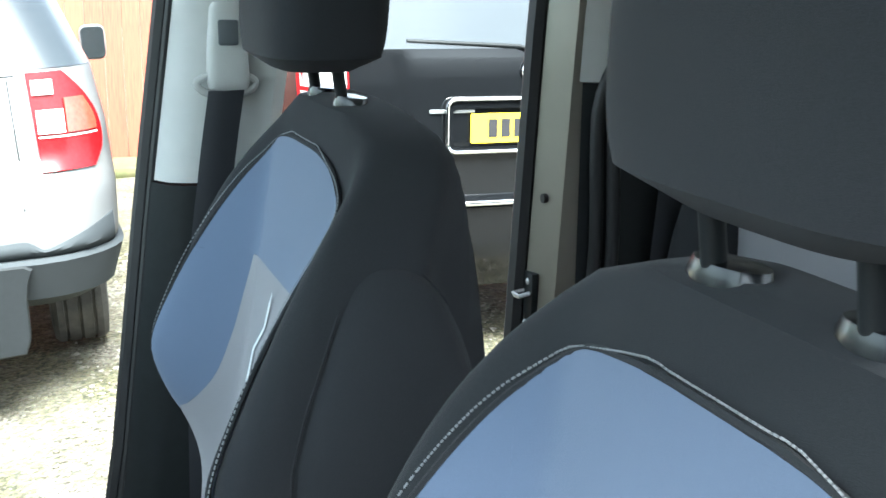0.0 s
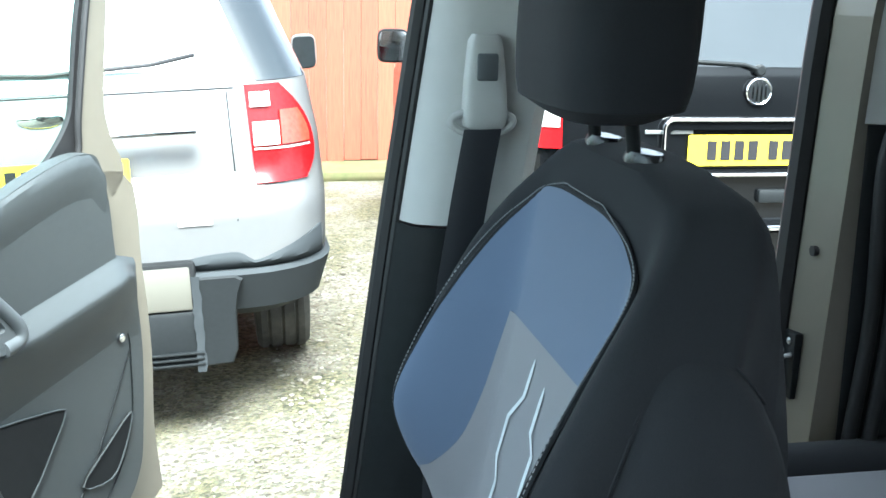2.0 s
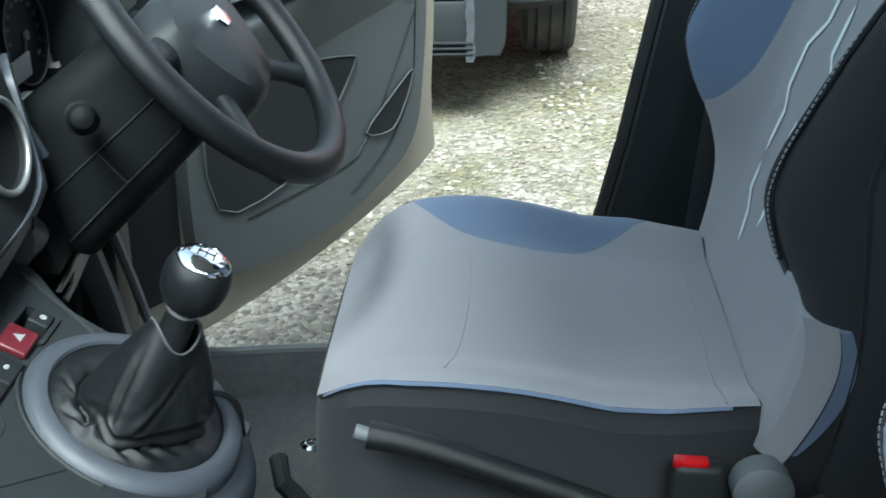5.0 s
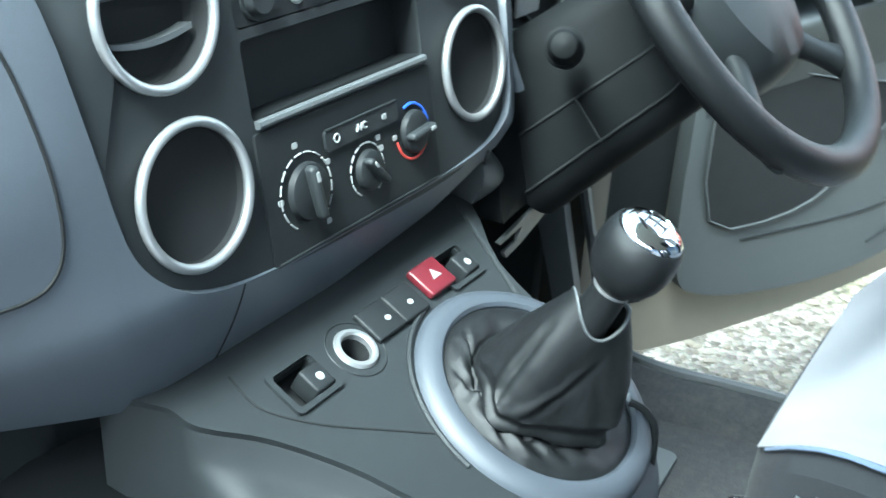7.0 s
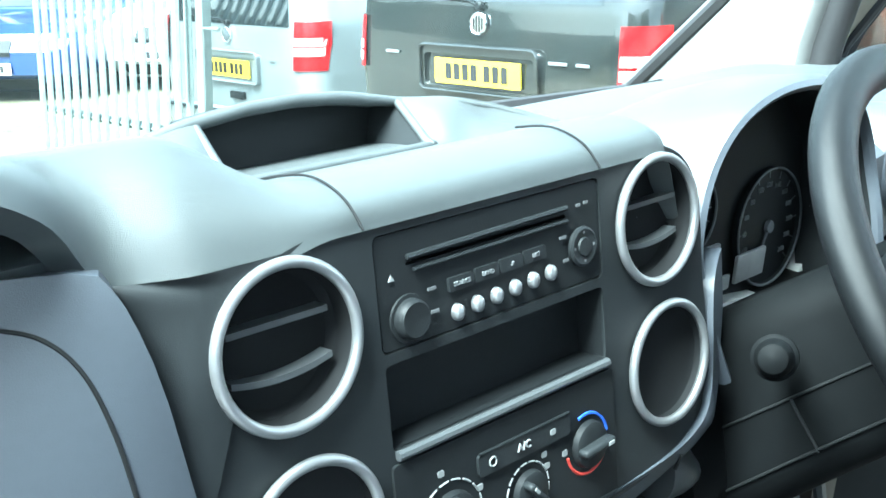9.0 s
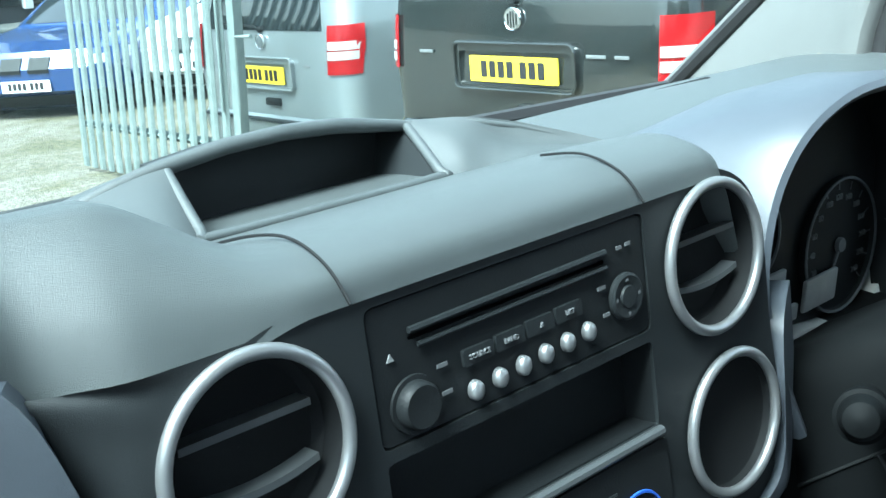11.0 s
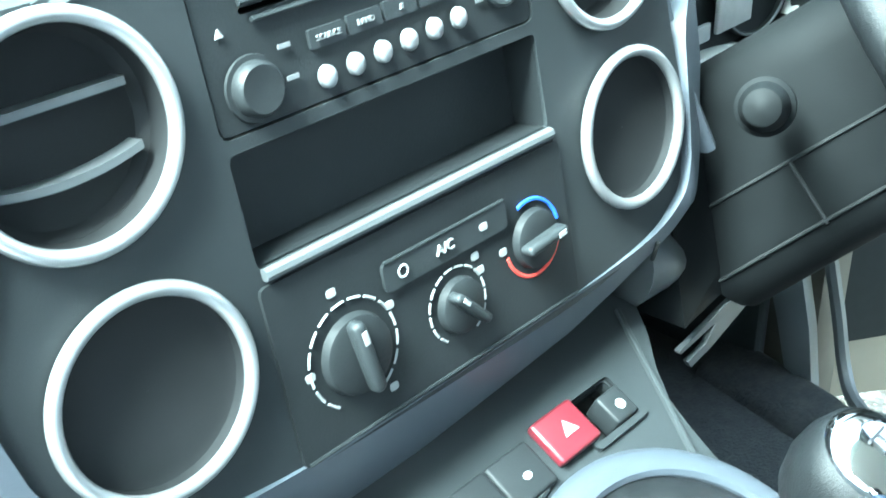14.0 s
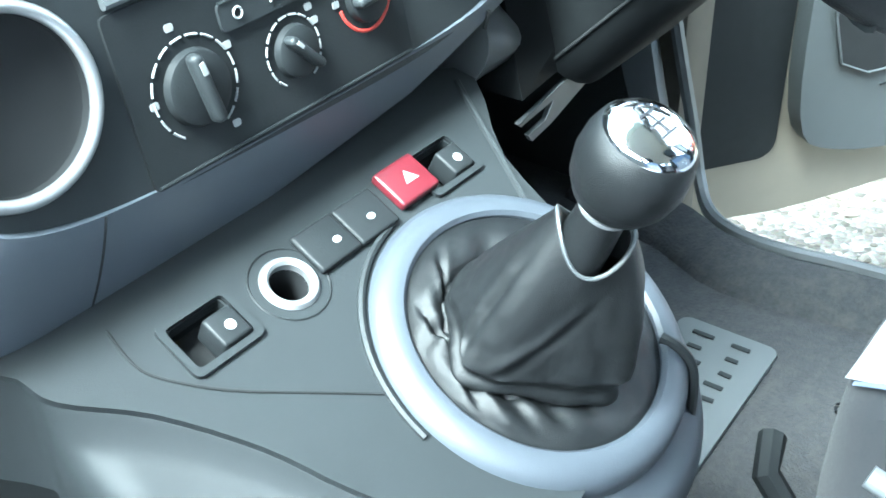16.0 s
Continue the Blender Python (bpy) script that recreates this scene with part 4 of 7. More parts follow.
        edge_pts = [row[0].co + Vector((sd * 0.0065, 0.001, 0.0)) for row in g] + [row[-1].co + Vector((sd * 0.0065, 0, 0.0)) for row in g[:17:-1]]
        bmesh.ops.solidify(bm, geom=fs, thickness=0.006)
        part("side_cover", bm, fabric_black, back, "stretched black side cover")
        bm = B()
        tube(bm, smooth_path(edge_pts, 3), 0.0014, 6)
        part("cover_seam", bm, fabric_black, back, "dark seam of the side cover")
    # cushion
    cw = lerp([(-0.72, 0.2), (-0.6, 0.228), (-0.4, 0.232), (-0.34, 0.229), (-0.3, 0.22), (-0.275, 0.209), (-0.26, 0.198), (-0.248, 0.182), (-0.241, 0.165), (-0.236, 0.14)])
    def cush_top(s, y):
        t = min(1.0, max(0.0, (abs(s) - 0.13) / 0.09))
        z = 0.745 + 0.03 * t * t * (3 - 2 * t) + 0.02 * math.sin(math.pi * min(1, max(0, (-0.24 - y) / 0.3)))
        fr = max(0.0, (y + 0.32) / 0.09)
        return z - 0.038 * fr ** 2
    bm = B()
    rings = []
    for y in span(-0.72, -0.3, 18) + [-0.285, -0.272, -0.262, -0.254, -0.247, -0.242, -0.238, -0.236]:
        w = cw(y)
        zb = 0.58
        ring = [(SX - w, y, zb), (SX - w - 0.006, y, 0.64)]
        for i in range(21):
            s = -w + 2 * w * i / 20
            k = min(0.999, abs(s) / w)
            ring.append((SX + s, y, cush_top(s, y) - 0.05 * (1 - (1 - k ** 5) ** 0.2)))
        ring += [(SX + w + 0.006, y, 0.64), (SX + w, y, zb)]
        rings.append(ring)
    loft(bm, rings)
    cushion = part("cushion", bm, fabric_black, r, "black sided seat cushion")
    def cskin(s, y, off=0.004):
        w = cw(y)
        k = min(0.999, abs(s) / w)
        return Vector((SX + s, y + (off if y > -0.25 else 0), cush_top(s, y) - 0.05 * (1 - (1 - k ** 5) ** 0.2) + off))
    bl = lambda y: 0.118 + 0.118 * ((y + 0.462) / 0.178) ** 2
    bm = B()
    patch(bm, span(-0.69, -0.245, 26), lambda y: -(cw(y) - 0.0105), lambda y: min(cw(y) - 0.006, bl(y)), lambda s, y: cskin(s, y), 22, 0)
    part("grey_top", bm, fabric_grey, cushion, "grey cloth cushion panel")
    bm = B()
    patch(bm, span(-0.64, -0.265, 18), lambda y: min(bl(y), cw(y) - 0.006), lambda y: cw(y) - 0.0055, lambda s, y: cskin(s, y), 10, 0)
    part("blue_edge", bm, fabric_blue, cushion, "blue cloth cushion edge")
    bm = B()
    patch(bm, span(-0.66, -0.25, 18), lambda y: -cw(y) + 0.0062, lambda y: -cw(y) + 0.0095, lambda s, y: cskin(s, y, 0.005), 4, 0)
    part("blue_edge", bm, fabric_blue, cushion, "blue cloth cushion edge")
    for y0, k in ((-0.395, 0.02), (-0.655, 0.0)):
        bm = B()
        tube(bm, [cskin(s, y0 + k * (s / 0.2) ** 2, 0.0042) for s in span(-0.2, 0.11, 16)], 0.0012, 5)
        part("cushion_seam", bm, fabric_grey, cushion)
    bm = B()
    box(bm, (SX, -0.49, 0.53), (0.4, 0.4, 0.12), 0.02)
    part("seat_base", bm, plastic_black, r, "black plastic seat base")
    for sd in (1, -1):
        bm = B()
        tube(bm, [(SX + sd * 0.18, -0.28, 0.475), (SX + sd * 0.18, -0.72, 0.475)], 0.014, 6)
        part("runner", bm, galvanised, r, "steel floor runner")
    bm = B()
    tube(bm, [(SX - 0.16, -0.24, 0.55), (SX - 0.16, -0.2, 0.6), (SX - 0.13, -0.19, 0.61)], 0.011, 8)
    part("adjuster_lever", bm, plastic_black, r)
    bm = B()
    lathe(bm, [(0.03, -0.012), (0.03, 0.012), (0.02, 0.018), (0.001, 0.018)], Matrix.Translation((SX - 0.245, -0.69, 0.7)) @ pose(0, 0, 0, 0, -90, 0), 20)
    part("recliner_cover", bm, plastic_grey, r, "grey round recliner cover")
    # headrest
    for sd in (1, -1):
        bm = B()
        tube(bm, [(SX + sd * 0.057, -0.832, 1.33), (SX + sd * 0.057, -0.815, 1.45)], 0.0068, 12)
        part("headrest_post", bm, plastic_black, r, "black steel headrest post")
        bm = B()
        lathe(bm, [(0.028, -0.004), (0.03, 0.004), (0.026, 0.012), (0.01, 0.014)], Matrix.Translation((SX + sd * 0.057, -0.837, 1.352)) @ pose(0, 0, 0, 4, 0, 0), 20, sx=1.0, sy=0.62)
        part("post_collar", bm, plastic_gloss, r, "glossy plastic post collar")
    bm = B()
    rings = []
    for z in span(0, 1, 14):
        k = (1 - abs(2 * z - 1) ** 4.2) ** (1 / 4.2) if 0 < z < 1 else 0.0
        k = 0.55 + 0.45 * k
        rings.append([(SX + 0.132 * k * math.copysign(abs(math.cos(a)) ** 0.55, math.cos(a)), -0.806 - 0.01 * z + 0.066 * k * math.copysign(abs(math.sin(a)) ** 0.6, math.sin(a)), 1.39 + 0.225 * z) for a in span(0, 2 * math.pi, 36)[:-1]])
    loft(bm, rings)
    part("headrest", bm, fabric_black, r, "black cloth headrest")
    return r


driver_seat = front_seat()
passenger_seat = copy_thing(driver_seat, Matrix.Translation((-0.39, -0.56, 0.452)))
for o in passenger_seat.children:
    if o.name.startswith("headrest") and "post" not in o.name:
        o.location = (0.003, -0.036, 0.004)


# ---------------------------------------------------------------- our van: shell
def structure(name, bm, mat, label, smooth=True):
    return tagged(part(name, bm, mat, smooth=smooth), label, name.split("_")[0], kind="structure")


FLOOR = 0.45
bm = B()
box(bm, (0.0, -0.85, FLOOR - 0.03), (1.44, 2.7, 0.06), 0.01)
structure("floor", bm, carpet, "charcoal carpeted van floor")
bm = B()
box(bm, (0.0, -1.17, 1.86), (1.36, 2.06, 0.05), 0.02)
structure("ceiling", bm, trim_light, "pale grey van roof lining")
for sd in (1, -1):
    bm = B()
    loft(bm, [[(sd * 0.66, y, 1.84), (sd * 0.7, y, 1.775), (sd * 0.745, y, 1.755), (sd * 0.785, y, 1.765), (sd * 0.8, y, 1.82), (sd * 0.74, y, 1.9), (sd * 0.64, y, 1.9)] for y in (-0.22, -0.7, -1.3, -2.2)])
    structure("trim_roof_right" if sd > 0 else "trim_roof_left", bm, trim_light, "pale grey roof rail over the doors")
# sills
sill_in = lerp([(-2.0, 0.72), (-0.4, 0.715), (-0.143, 0.70), (-0.043, 0.676), (0.026, 0.674), (0.098, 0.705), (0.26, 0.74)])
for sd in (1, -1):
    bm = B()
    pts = smooth_path([(-0.075, FLOOR), (-0.06, 0.462), (-0.02, 0.477), (0.0, 0.472), (0.008, 0.44), (0.05, 0.4), (0.06, 0.3), (-0.04, 0.3)], 4)
    loft(bm, [[(sd * (sill_in(y) + p[0]), y, p[1]) for p in pts] for y in span(0.26, -0.5, 24) + [-1.0, -2.0]])
    structure("sill_right" if sd > 0 else "sill_left", bm, carpet, "black carpeted door sill")
# B pillar
def b_pillar():
    r = root("pillar_b", (0.78, -0.66, 0.45), "door pillar with pale grey upper and black lower trim", "pillar")
    r["kind"] = "structure"
    yf = lerp([(0.45, -0.55), (0.75, -0.611), (1.2, -0.671), (1.8, -0.76)])
    for nm, z0, z1, mt, wd, lab in (("upper_trim", 1.206, 1.84, trim_light, 0.0, "pale grey plastic upper trim"), ("lower_trim", 0.45, 1.203, plastic_black, 0.006, "black grained lower trim")):
        bm = B()
        rings = []
        for z in span(z0, z1, 10):
            y = yf(z)
            wdt = 0.17 if nm == "upper_trim" else 0.2
            rings.append([(0.835, y - 0.01, z), (0.80 - wd, y, z), (0.765 - wd, y - 0.02, z), (0.752 - wd, y - 0.05, z), (0.75 - wd, y - wdt + 0.02, z), (0.77, y - wdt, z), (0.835, y - wdt, z)])
        loft(bm, rings)
        part(nm, bm, mt, r, lab)
    bm = B()
    tube(bm, [(0.825, yf(z) + 0.006, z) for z in span(0.45, 1.84, 12)], 0.014, 8)
    part("door_seal", bm, rubber, r, "black rubber door seal")
    bm = B()
    tube(bm, [(0.8, yf(z) - 0.002, z) for z in span(0.45, 1.84, 12)], 0.007, 6)
    part("paint_edge", bm, rubber, r, "dark inner edge strip")
    return r


b_pillar()


def rrect_ring(x, y, z, a, b):
    """Rounded upright-section ring round (x, y) at height z, half sizes a and b."""
    return [(x + a * math.copysign(abs(math.cos(q)) ** 0.5, math.cos(q)), y + b * math.copysign(abs(math.sin(q)) ** 0.5, math.sin(q)), z) for q in span(0, 2 * math.pi, 24)[:-1]]


def seat_belt():
    r = root("seat_belt", (0.74, -0.76, 1.38), "black seat belt with grey height adjuster on pillar", "seat belt")
    bm = B()
    loft(bm, [rrect_ring(0.742 - 0.004 * k, -0.775, z, 0.016 * q, 0.026 * q * w) for z, q, w, k in ((1.334, 0.7, 1.05, 1), (1.338, 0.92, 1.1, 1), (1.35, 1.0, 1.12, 1), (1.4, 1.0, 1.0, 0.6), (1.445, 0.95, 0.86, 0), (1.453, 0.8, 0.78, 0))])
    part("adjuster", bm, trim_light, r, "pale grey height adjuster")
    bm = B()
    box(bm, (0.7235, -0.775, 1.413), (0.006, 0.027, 0.034), 0.003)
    part("adjuster_button", bm, plastic_grey, r)
    bm = B()
    pts = [(0.736, -0.772 + 0.04 * math.cos(a), 1.345 + (0.017 if math.sin(a) < 0 else 0.012) * math.sin(a)) for a in span(0, 2 * math.pi, 24)[:-1]]
    tube(bm, pts, 0.0055, 8, closed=True)
    part("belt_loop", bm, trim_light, r, "pale grey belt loop")
    bm = B()
    mid = smooth_path([(0.712, -0.772, 1.337), (0.716, -0.754, 1.22), (0.725, -0.735, 1.05), (0.725, -0.725, 0.75), (0.72, -0.72, 0.5)], 6)
    g = [[bm.verts.new((p.x + dx, p.y + dy, p.z)) for dx, dy in ((0.004, -0.021), (-0.004, 0.007), (0, 0.028))] for p in mid]
    for a, b in zip(g, g[1:]):
        for i in range(2):
            bm.faces.new((a[i], a[i + 1], b[i + 1], b[i]))
    thicken(bm, list(bm.faces), 0.0015, (-1, 0, 0))
    part("webbing", bm, belt_cloth, r, "black belt webbing")
    return r


seat_belt()


# rear side: C pillar with the sliding door's opening, seals, rear wall
def c_pillar():
    r = root("pillar_c", (0.8, -1.4, 0.4), "champagne painted rear pillar with rubber seals and latch", "pillar")
    r["kind"] = "structure"
    bm = B()
    yf = lerp([(0.4, -1.25), (0.83, -1.278), (1.46, -1.31), (1.84, -1.36)])
    rings = []
    for z in span(0.4, 1.84, 12):
        y = yf(z)
        rings.append([(0.86, y, z), (0.845, y + 0.004, z), (0.785, y - 0.02, z), (0.78, y - 0.2, z), (0.86, y - 0.2, z)])
    loft(bm, rings)
    part("painted_pillar", bm, paint_gold, r, "champagne painted pillar face", smooth=False)
    bm = B()
    tube(bm, [(0.868, yf(z) + 0.008, z) for z in span(0.42, 1.84, 16)], 0.02, 8)
    part("door_seal", bm, rubber, r, "rubber door seal")
    sweep = curve([(0.42, -1.335), (0.65, -1.345), (0.865, -1.357), (1.05, -1.372), (1.24, -1.366), (1.31, -1.371), (1.367, -1.396), (1.426, -1.437), (1.48, -1.462), (1.6, -1.5), (1.84, -1.56)])
    for x, yo in ((0.758, 0.009), (0.742, -0.013)):
        bm = B()
        tube(bm, [(x - 0.05 * max(0.0, z - 1.35), sweep(z) + yo, z) for z in span(0.42, 1.2, 12) + span(1.23, 1.84, 22)], 0.0112, 10)
        part("aperture_seal", bm, rubber, r, "curved black rubber aperture seal")
    bm = B()
    rows = [[(0.784, yf(z) - 0.032, z), (0.772, yf(z) - 0.05, z), (0.764, (yf(z) + sweep(z)) / 2 - 0.02, z), (0.762 - 0.05 * max(0.0, z - 1.35), sweep(z) + 0.004, z)] for z in span(1.332, 1.84, 10)]
    loft(bm, rows, cap=False, closed=False)
    part("aperture_trim", bm, trim_light, r, "pale grey trim beside the painted pillar")
    bm = B()
    box(bm, (0.836, yf(0.96) - 0.002, 0.96), (0.036, 0.014, 0.105), 0.003, pose(0, 0, 0, 0, 0, 0))
    striker = part("door_striker", bm, plastic_black, r, "black door striker plate")
    for z in (0.925, 0.997):
        bm = B()
        lathe(bm, [(0.006, 0), (0.006, 0.003), (0.003, 0.005)], Matrix.Translation((0.834, yf(z) + 0.005, z)) @ pose(0, 0, 0, -90, 0, 0), 10)
        part("bolt", bm, silver, striker, "steel bolt")
    bm = B()
    tube(bm, [(0.826, yf(0.96) + 0.004, 0.978), (0.826, yf(0.96) + 0.024, 0.974), (0.838, yf(0.96) + 0.026, 0.974), (0.85, yf(0.96) + 0.024, 0.974), (0.85, yf(0.96) + 0.004, 0.978)], 0.004, 8)
    part("latch_loop", bm, silver, striker, "steel latch loop")
    bm = B()
    lathe(bm, [(0.008, 0), (0.008, 0.008)], Matrix.Translation((0.82, yf(1.15) - 0.008, 1.14)) @ pose(0, 0, 0, -90, 0, 0), 12)
    part("plug", bm, rubber, r)
    bm = B()
    rings = [[(0.785, -1.34, z), (0.775, -1.36, z), (0.77, -1.6, z), (0.76, -2.1, z), (0.81, -2.1, z), (0.81, -1.34, z)] for z in (0.44, 1.33)]
    loft(bm, rings)
    part("lower_lining", bm, plastic_dark, r, "black rear side lining")
    bm = B()
    rings = [[(0.76, -1.4 - (z - 1.22) * 0.3, z), (0.71, -1.42 - (z - 1.22) * 0.3, z), (0.66, -1.7, z), (0.64, -2.1, z), (0.77, -2.1, z)] for z in (1.333, 1.84)]
    loft(bm, rings)
    part("upper_lining", bm, trim_light, r, "pale grey upper lining")
    return r


c_pillar()
bm = B()
box(bm, (0.0, -2.2, 0.83), (1.5, 0.06, 0.76), 0.02)
box(bm, (0.0, -2.2, 1.77), (1.5, 0.06, 0.14), 0.02)
box(bm, (0.68, -2.2, 1.45), (0.14, 0.06, 0.5), 0.02)
box(bm, (-0.68, -2.2, 1.45), (0.14, 0.06, 0.5), 0.02)
structure("wall_rear", bm, plastic_dark, "dark tailgate lining")
bm = B()
box(bm, (-0.76, -1.5, 0.82), (0.06, 1.45, 0.8), 0.02)
box(bm, (-0.74, -1.5, 1.78), (0.06, 1.45, 0.14), 0.02)
box(bm, (-0.75, -0.8, 1.5), (0.06, 0.12, 0.6), 0.02)
box(bm, (-0.75, -1.45, 1.5), (0.06, 0.1, 0.6), 0.02)
structure("wall_left", bm, plastic_dark, "dark closed rear side door lining")


def rear_bench():
    r = root("rear_bench", (0.0, -1.6, 0.45), "black and pale grey cloth rear bench seat", "seat")
    bm = B()
    box(bm, (0.1, -1.33, 0.76), (1.16, 0.6, 0.2), 0.025, None, 4)
    part("cushion", bm, fabric_grey, r, "pale grey cloth cushion")
    for x, w in ((0.725, 0.115), (0.29, 0.08), (-0.2, 0.08)):
        bm = B()
        box(bm, (x, -1.33, 0.765), (w, 0.62, 0.215), 0.05, None, 5)
        part("side_bolster", bm, fabric_black, r, "black cloth bolster")
    for x in (0.48, 0.03, -0.42):
        bm = B()
        box(bm, (x, -1.6, 1.02), (0.44, 0.13, 0.6), 0.05, None, 4)
        back = part("backrest", bm, fabric_black, r)
        bm = B()
        box(bm, (x, -1.53, 1.04), (0.33, 0.02, 0.54), 0.008, None, 3)
        part("back_insert", bm, fabric_grey, back, "pale grey cloth panel")
        bm = B()
        box(bm, (x, -1.62, 1.4), (0.24, 0.09, 0.12), 0.035, None, 4)
        part("headrest", bm, fabric_black, r)
    bm = B()
    loft(bm, [[(0.655 + 0.062 * k * math.copysign(abs(math.cos(a)) ** 0.7, math.cos(a)), -1.505 + 0.075 * k * math.copysign(abs(math.sin(a)) ** 0.7, math.sin(a)) - 0.18 * (z - 0.95), z) for a in span(0, 2 * math.pi, 24)[:-1]] for z, k in ((0.86, 0.7), (0.9, 0.92), (0.98, 1.0), (1.1, 0.98), (1.2, 0.85), (1.26, 0.6), (1.28, 0.3))])
    part("back_bolster", bm, fabric_black, r, "rounded black cloth side bolster")
    return r


rear_bench()


def rear_belt():
    r = root("rear_seat_belt", (0.715, -1.46, 0.9), "black rear seat belt hanging down the side lining", "seat belt")
    mid = smooth_path([(0.7, -1.53, 1.8), (0.712, -1.505, 1.5), (0.718, -1.487, 1.33), (0.72, -1.474, 1.15), (0.72, -1.458, 0.92)], 5)
    bm = B()
    loft(bm, [[(p.x + 0.002, p.y - 0.023, p.z), (p.x - 0.002, p.y, p.z), (p.x, p.y + 0.023, p.z), (p.x + 0.0015, p.y + 0.023, p.z), (p.x - 0.0005, p.y, p.z), (p.x + 0.0035, p.y - 0.023, p.z)] for p in mid])
    part("webbing", bm, belt_cloth, r, "black belt webbing")
    bm = B()
    box(bm, (0.715, -1.428, 0.935), (0.006, 0.012, 0.03), 0.002)
    part("belt_tongue", bm, chrome, r, "bright belt tongue")
    return r


rear_belt()


# ---------------------------------------------------------------- driver's door, open
HX, HY = 0.83, 0.40
DDIR = Vector((0.83, -0.56, 0)).normalized()
DN = Vector((-0.56, -0.83, 0)).normalized()
DM = Matrix(((DDIR.x, 0, DN.x, HX), (DDIR.y, 0, DN.y, HY), (0, 1, 0, 0), (0, 0, 0, 1)))


def door_pt(u, z, w=0.0):
    """u along the door from its hinge, z height, w inward from the outer skin's inner face."""
    return DM @ Vector((u, z, w))


def driver_door():
    r = root("driver_door", (HX, HY, 0.35), "open champagne door with dark grey inner lining", "door")
    trim = [(0.37, 0.42), (0.44, 0.35), (0.62, 0.335), (0.78, 0.352), (0.9, 0.392), (0.985, 0.435), (1.027, 0.49), (1.043, 0.56), (1.055, 0.75), (1.04, 0.9), (1.022, 0.945), (0.99, 0.965), (0.983, 1.0), (0.974, 1.09), (0.955, 1.163), (0.928, 1.186), (0.865, 1.184), (0.77, 1.16), (0.64, 1.118), (0.4, 1.065), (0.36, 1.0), (0.36, 0.7)]
    shell = [(0.0, 0.33), (0.3, 0.235), (0.6, 0.25), (0.85, 0.295), (1.05, 0.352), (1.13, 0.388), (1.143, 0.4), (1.142, 0.42), (1.125, 0.55), (1.128, 0.726), (1.108, 0.924), (1.06, 1.13), (0.72, 1.09), (0.0, 0.99)]
    sill = curve([(0.38, 1.058), (0.64, 1.12), (0.77, 1.161), (0.865, 1.186), (0.928, 1.187), (0.962, 1.15)])
    bm = B()
    plate(bm, [tuple(p) for p in smooth_path(shell, 4, True)], [], 0.07, DM @ pose(0, 0, 0.05))
    part("door_shell", bm, paint_gold, r, "champagne painted door shell")
    bm = B()
    plate(bm, [tuple(p) for p in smooth_path(trim, 4, True)], [], 0.035, DM @ pose(0, 0, 0.085))
    lining = part("lining", bm, door_plastic, r, "dark grey door lining")
    bm = B()
    plate(bm, rrect(0.2, 0.34, 0.355, 0.98, 0.03, 4), [], 0.01, DM @ pose(0, 0, 0.056))
    part("front_recess", bm, plastic_black, r, "black recessed front panel")
    # proud lower panel whose rounded top makes the armrest ledge
    bm = B()
    rings = []
    for u in span(0.38, 1.045, 22):
        z0 = 0.914 + 0.19 * (u - 0.732) - 0.5 * max(0.0, u - 0.985)
        d = 0.04 * (1 - max(0.0, (u - 0.94) / 0.105) ** 2.2)
        prof = [(z0 - 0.2, 0.08), (z0 - 0.165, 0.0845), (z0 - 0.12, 0.086 + d * 0.3), (z0 - 0.075, 0.086 + d * 0.72), (z0 - 0.045, 0.086 + d * 0.95), (z0 - 0.03, 0.086 + d), (z0 - 0.022, 0.0855 + d * 0.9), (z0 - 0.008, 0.0855 + d * 0.45), (z0 + 0.002, 0.085 + d * 0.1), (z0 + 0.012, 0.08)]
        rings.append([door_pt(u, p.x, p.y) for p in smooth_path([(q, w, 0) for q, w in prof], 4)])
    loft(bm, rings)
    part("armrest", bm, door_plastic, lining, "dark grey armrest ledge")
    # padded roll along the window's lower edge
    bm = B()
    rings = []
    for u in span(0.4, 0.962, 16):
        zt = sill(u)
        rings.append([door_pt(u, zt - 0.1, 0.083), door_pt(u, zt - 0.06, 0.0895), door_pt(u, zt - 0.028, 0.0935), door_pt(u, zt - 0.01, 0.0915), door_pt(u, zt - 0.001, 0.083), door_pt(u, zt, 0.065)])
    loft(bm, rings)
    part("window_roll", bm, door_plastic, lining, "dark grey padded upper edge")
    bezel = [tuple(p)[:2] for p in smooth_path([(u, z, 0) for u, z in ((0.4, 0.93), (0.415, 1.0), (0.451, 1.038), (0.507, 1.041), (0.582, 1.017), (0.635, 0.97), (0.676, 0.922), (0.672, 0.892), (0.632, 0.881), (0.549, 0.888), (0.483, 0.895), (0.42, 0.9))], 4, True)]
    grip_hole = [tuple(p)[:2] for p in smooth_path([(u, z, 0) for u, z in ((0.512, 1.006), (0.554, 0.999), (0.595, 0.968), (0.626, 0.938), (0.63, 0.922), (0.586, 0.922), (0.55, 0.962))], 3, True)]
    cup_hole = [tuple(p)[:2] for p in smooth_path([(u, z, 0) for u, z in ((0.43, 0.985), (0.49, 0.986), (0.508, 0.965), (0.494, 0.945), (0.455, 0.932), (0.428, 0.937))], 3, True)]
    bm = B()
    plate(bm, bezel, [grip_hole, cup_hole], 0.045, DM @ pose(0, 0, 0.138))
    bez = part("handle_bezel", bm, plastic_grey, lining, "grey moulded handle surround")
    bm = B()
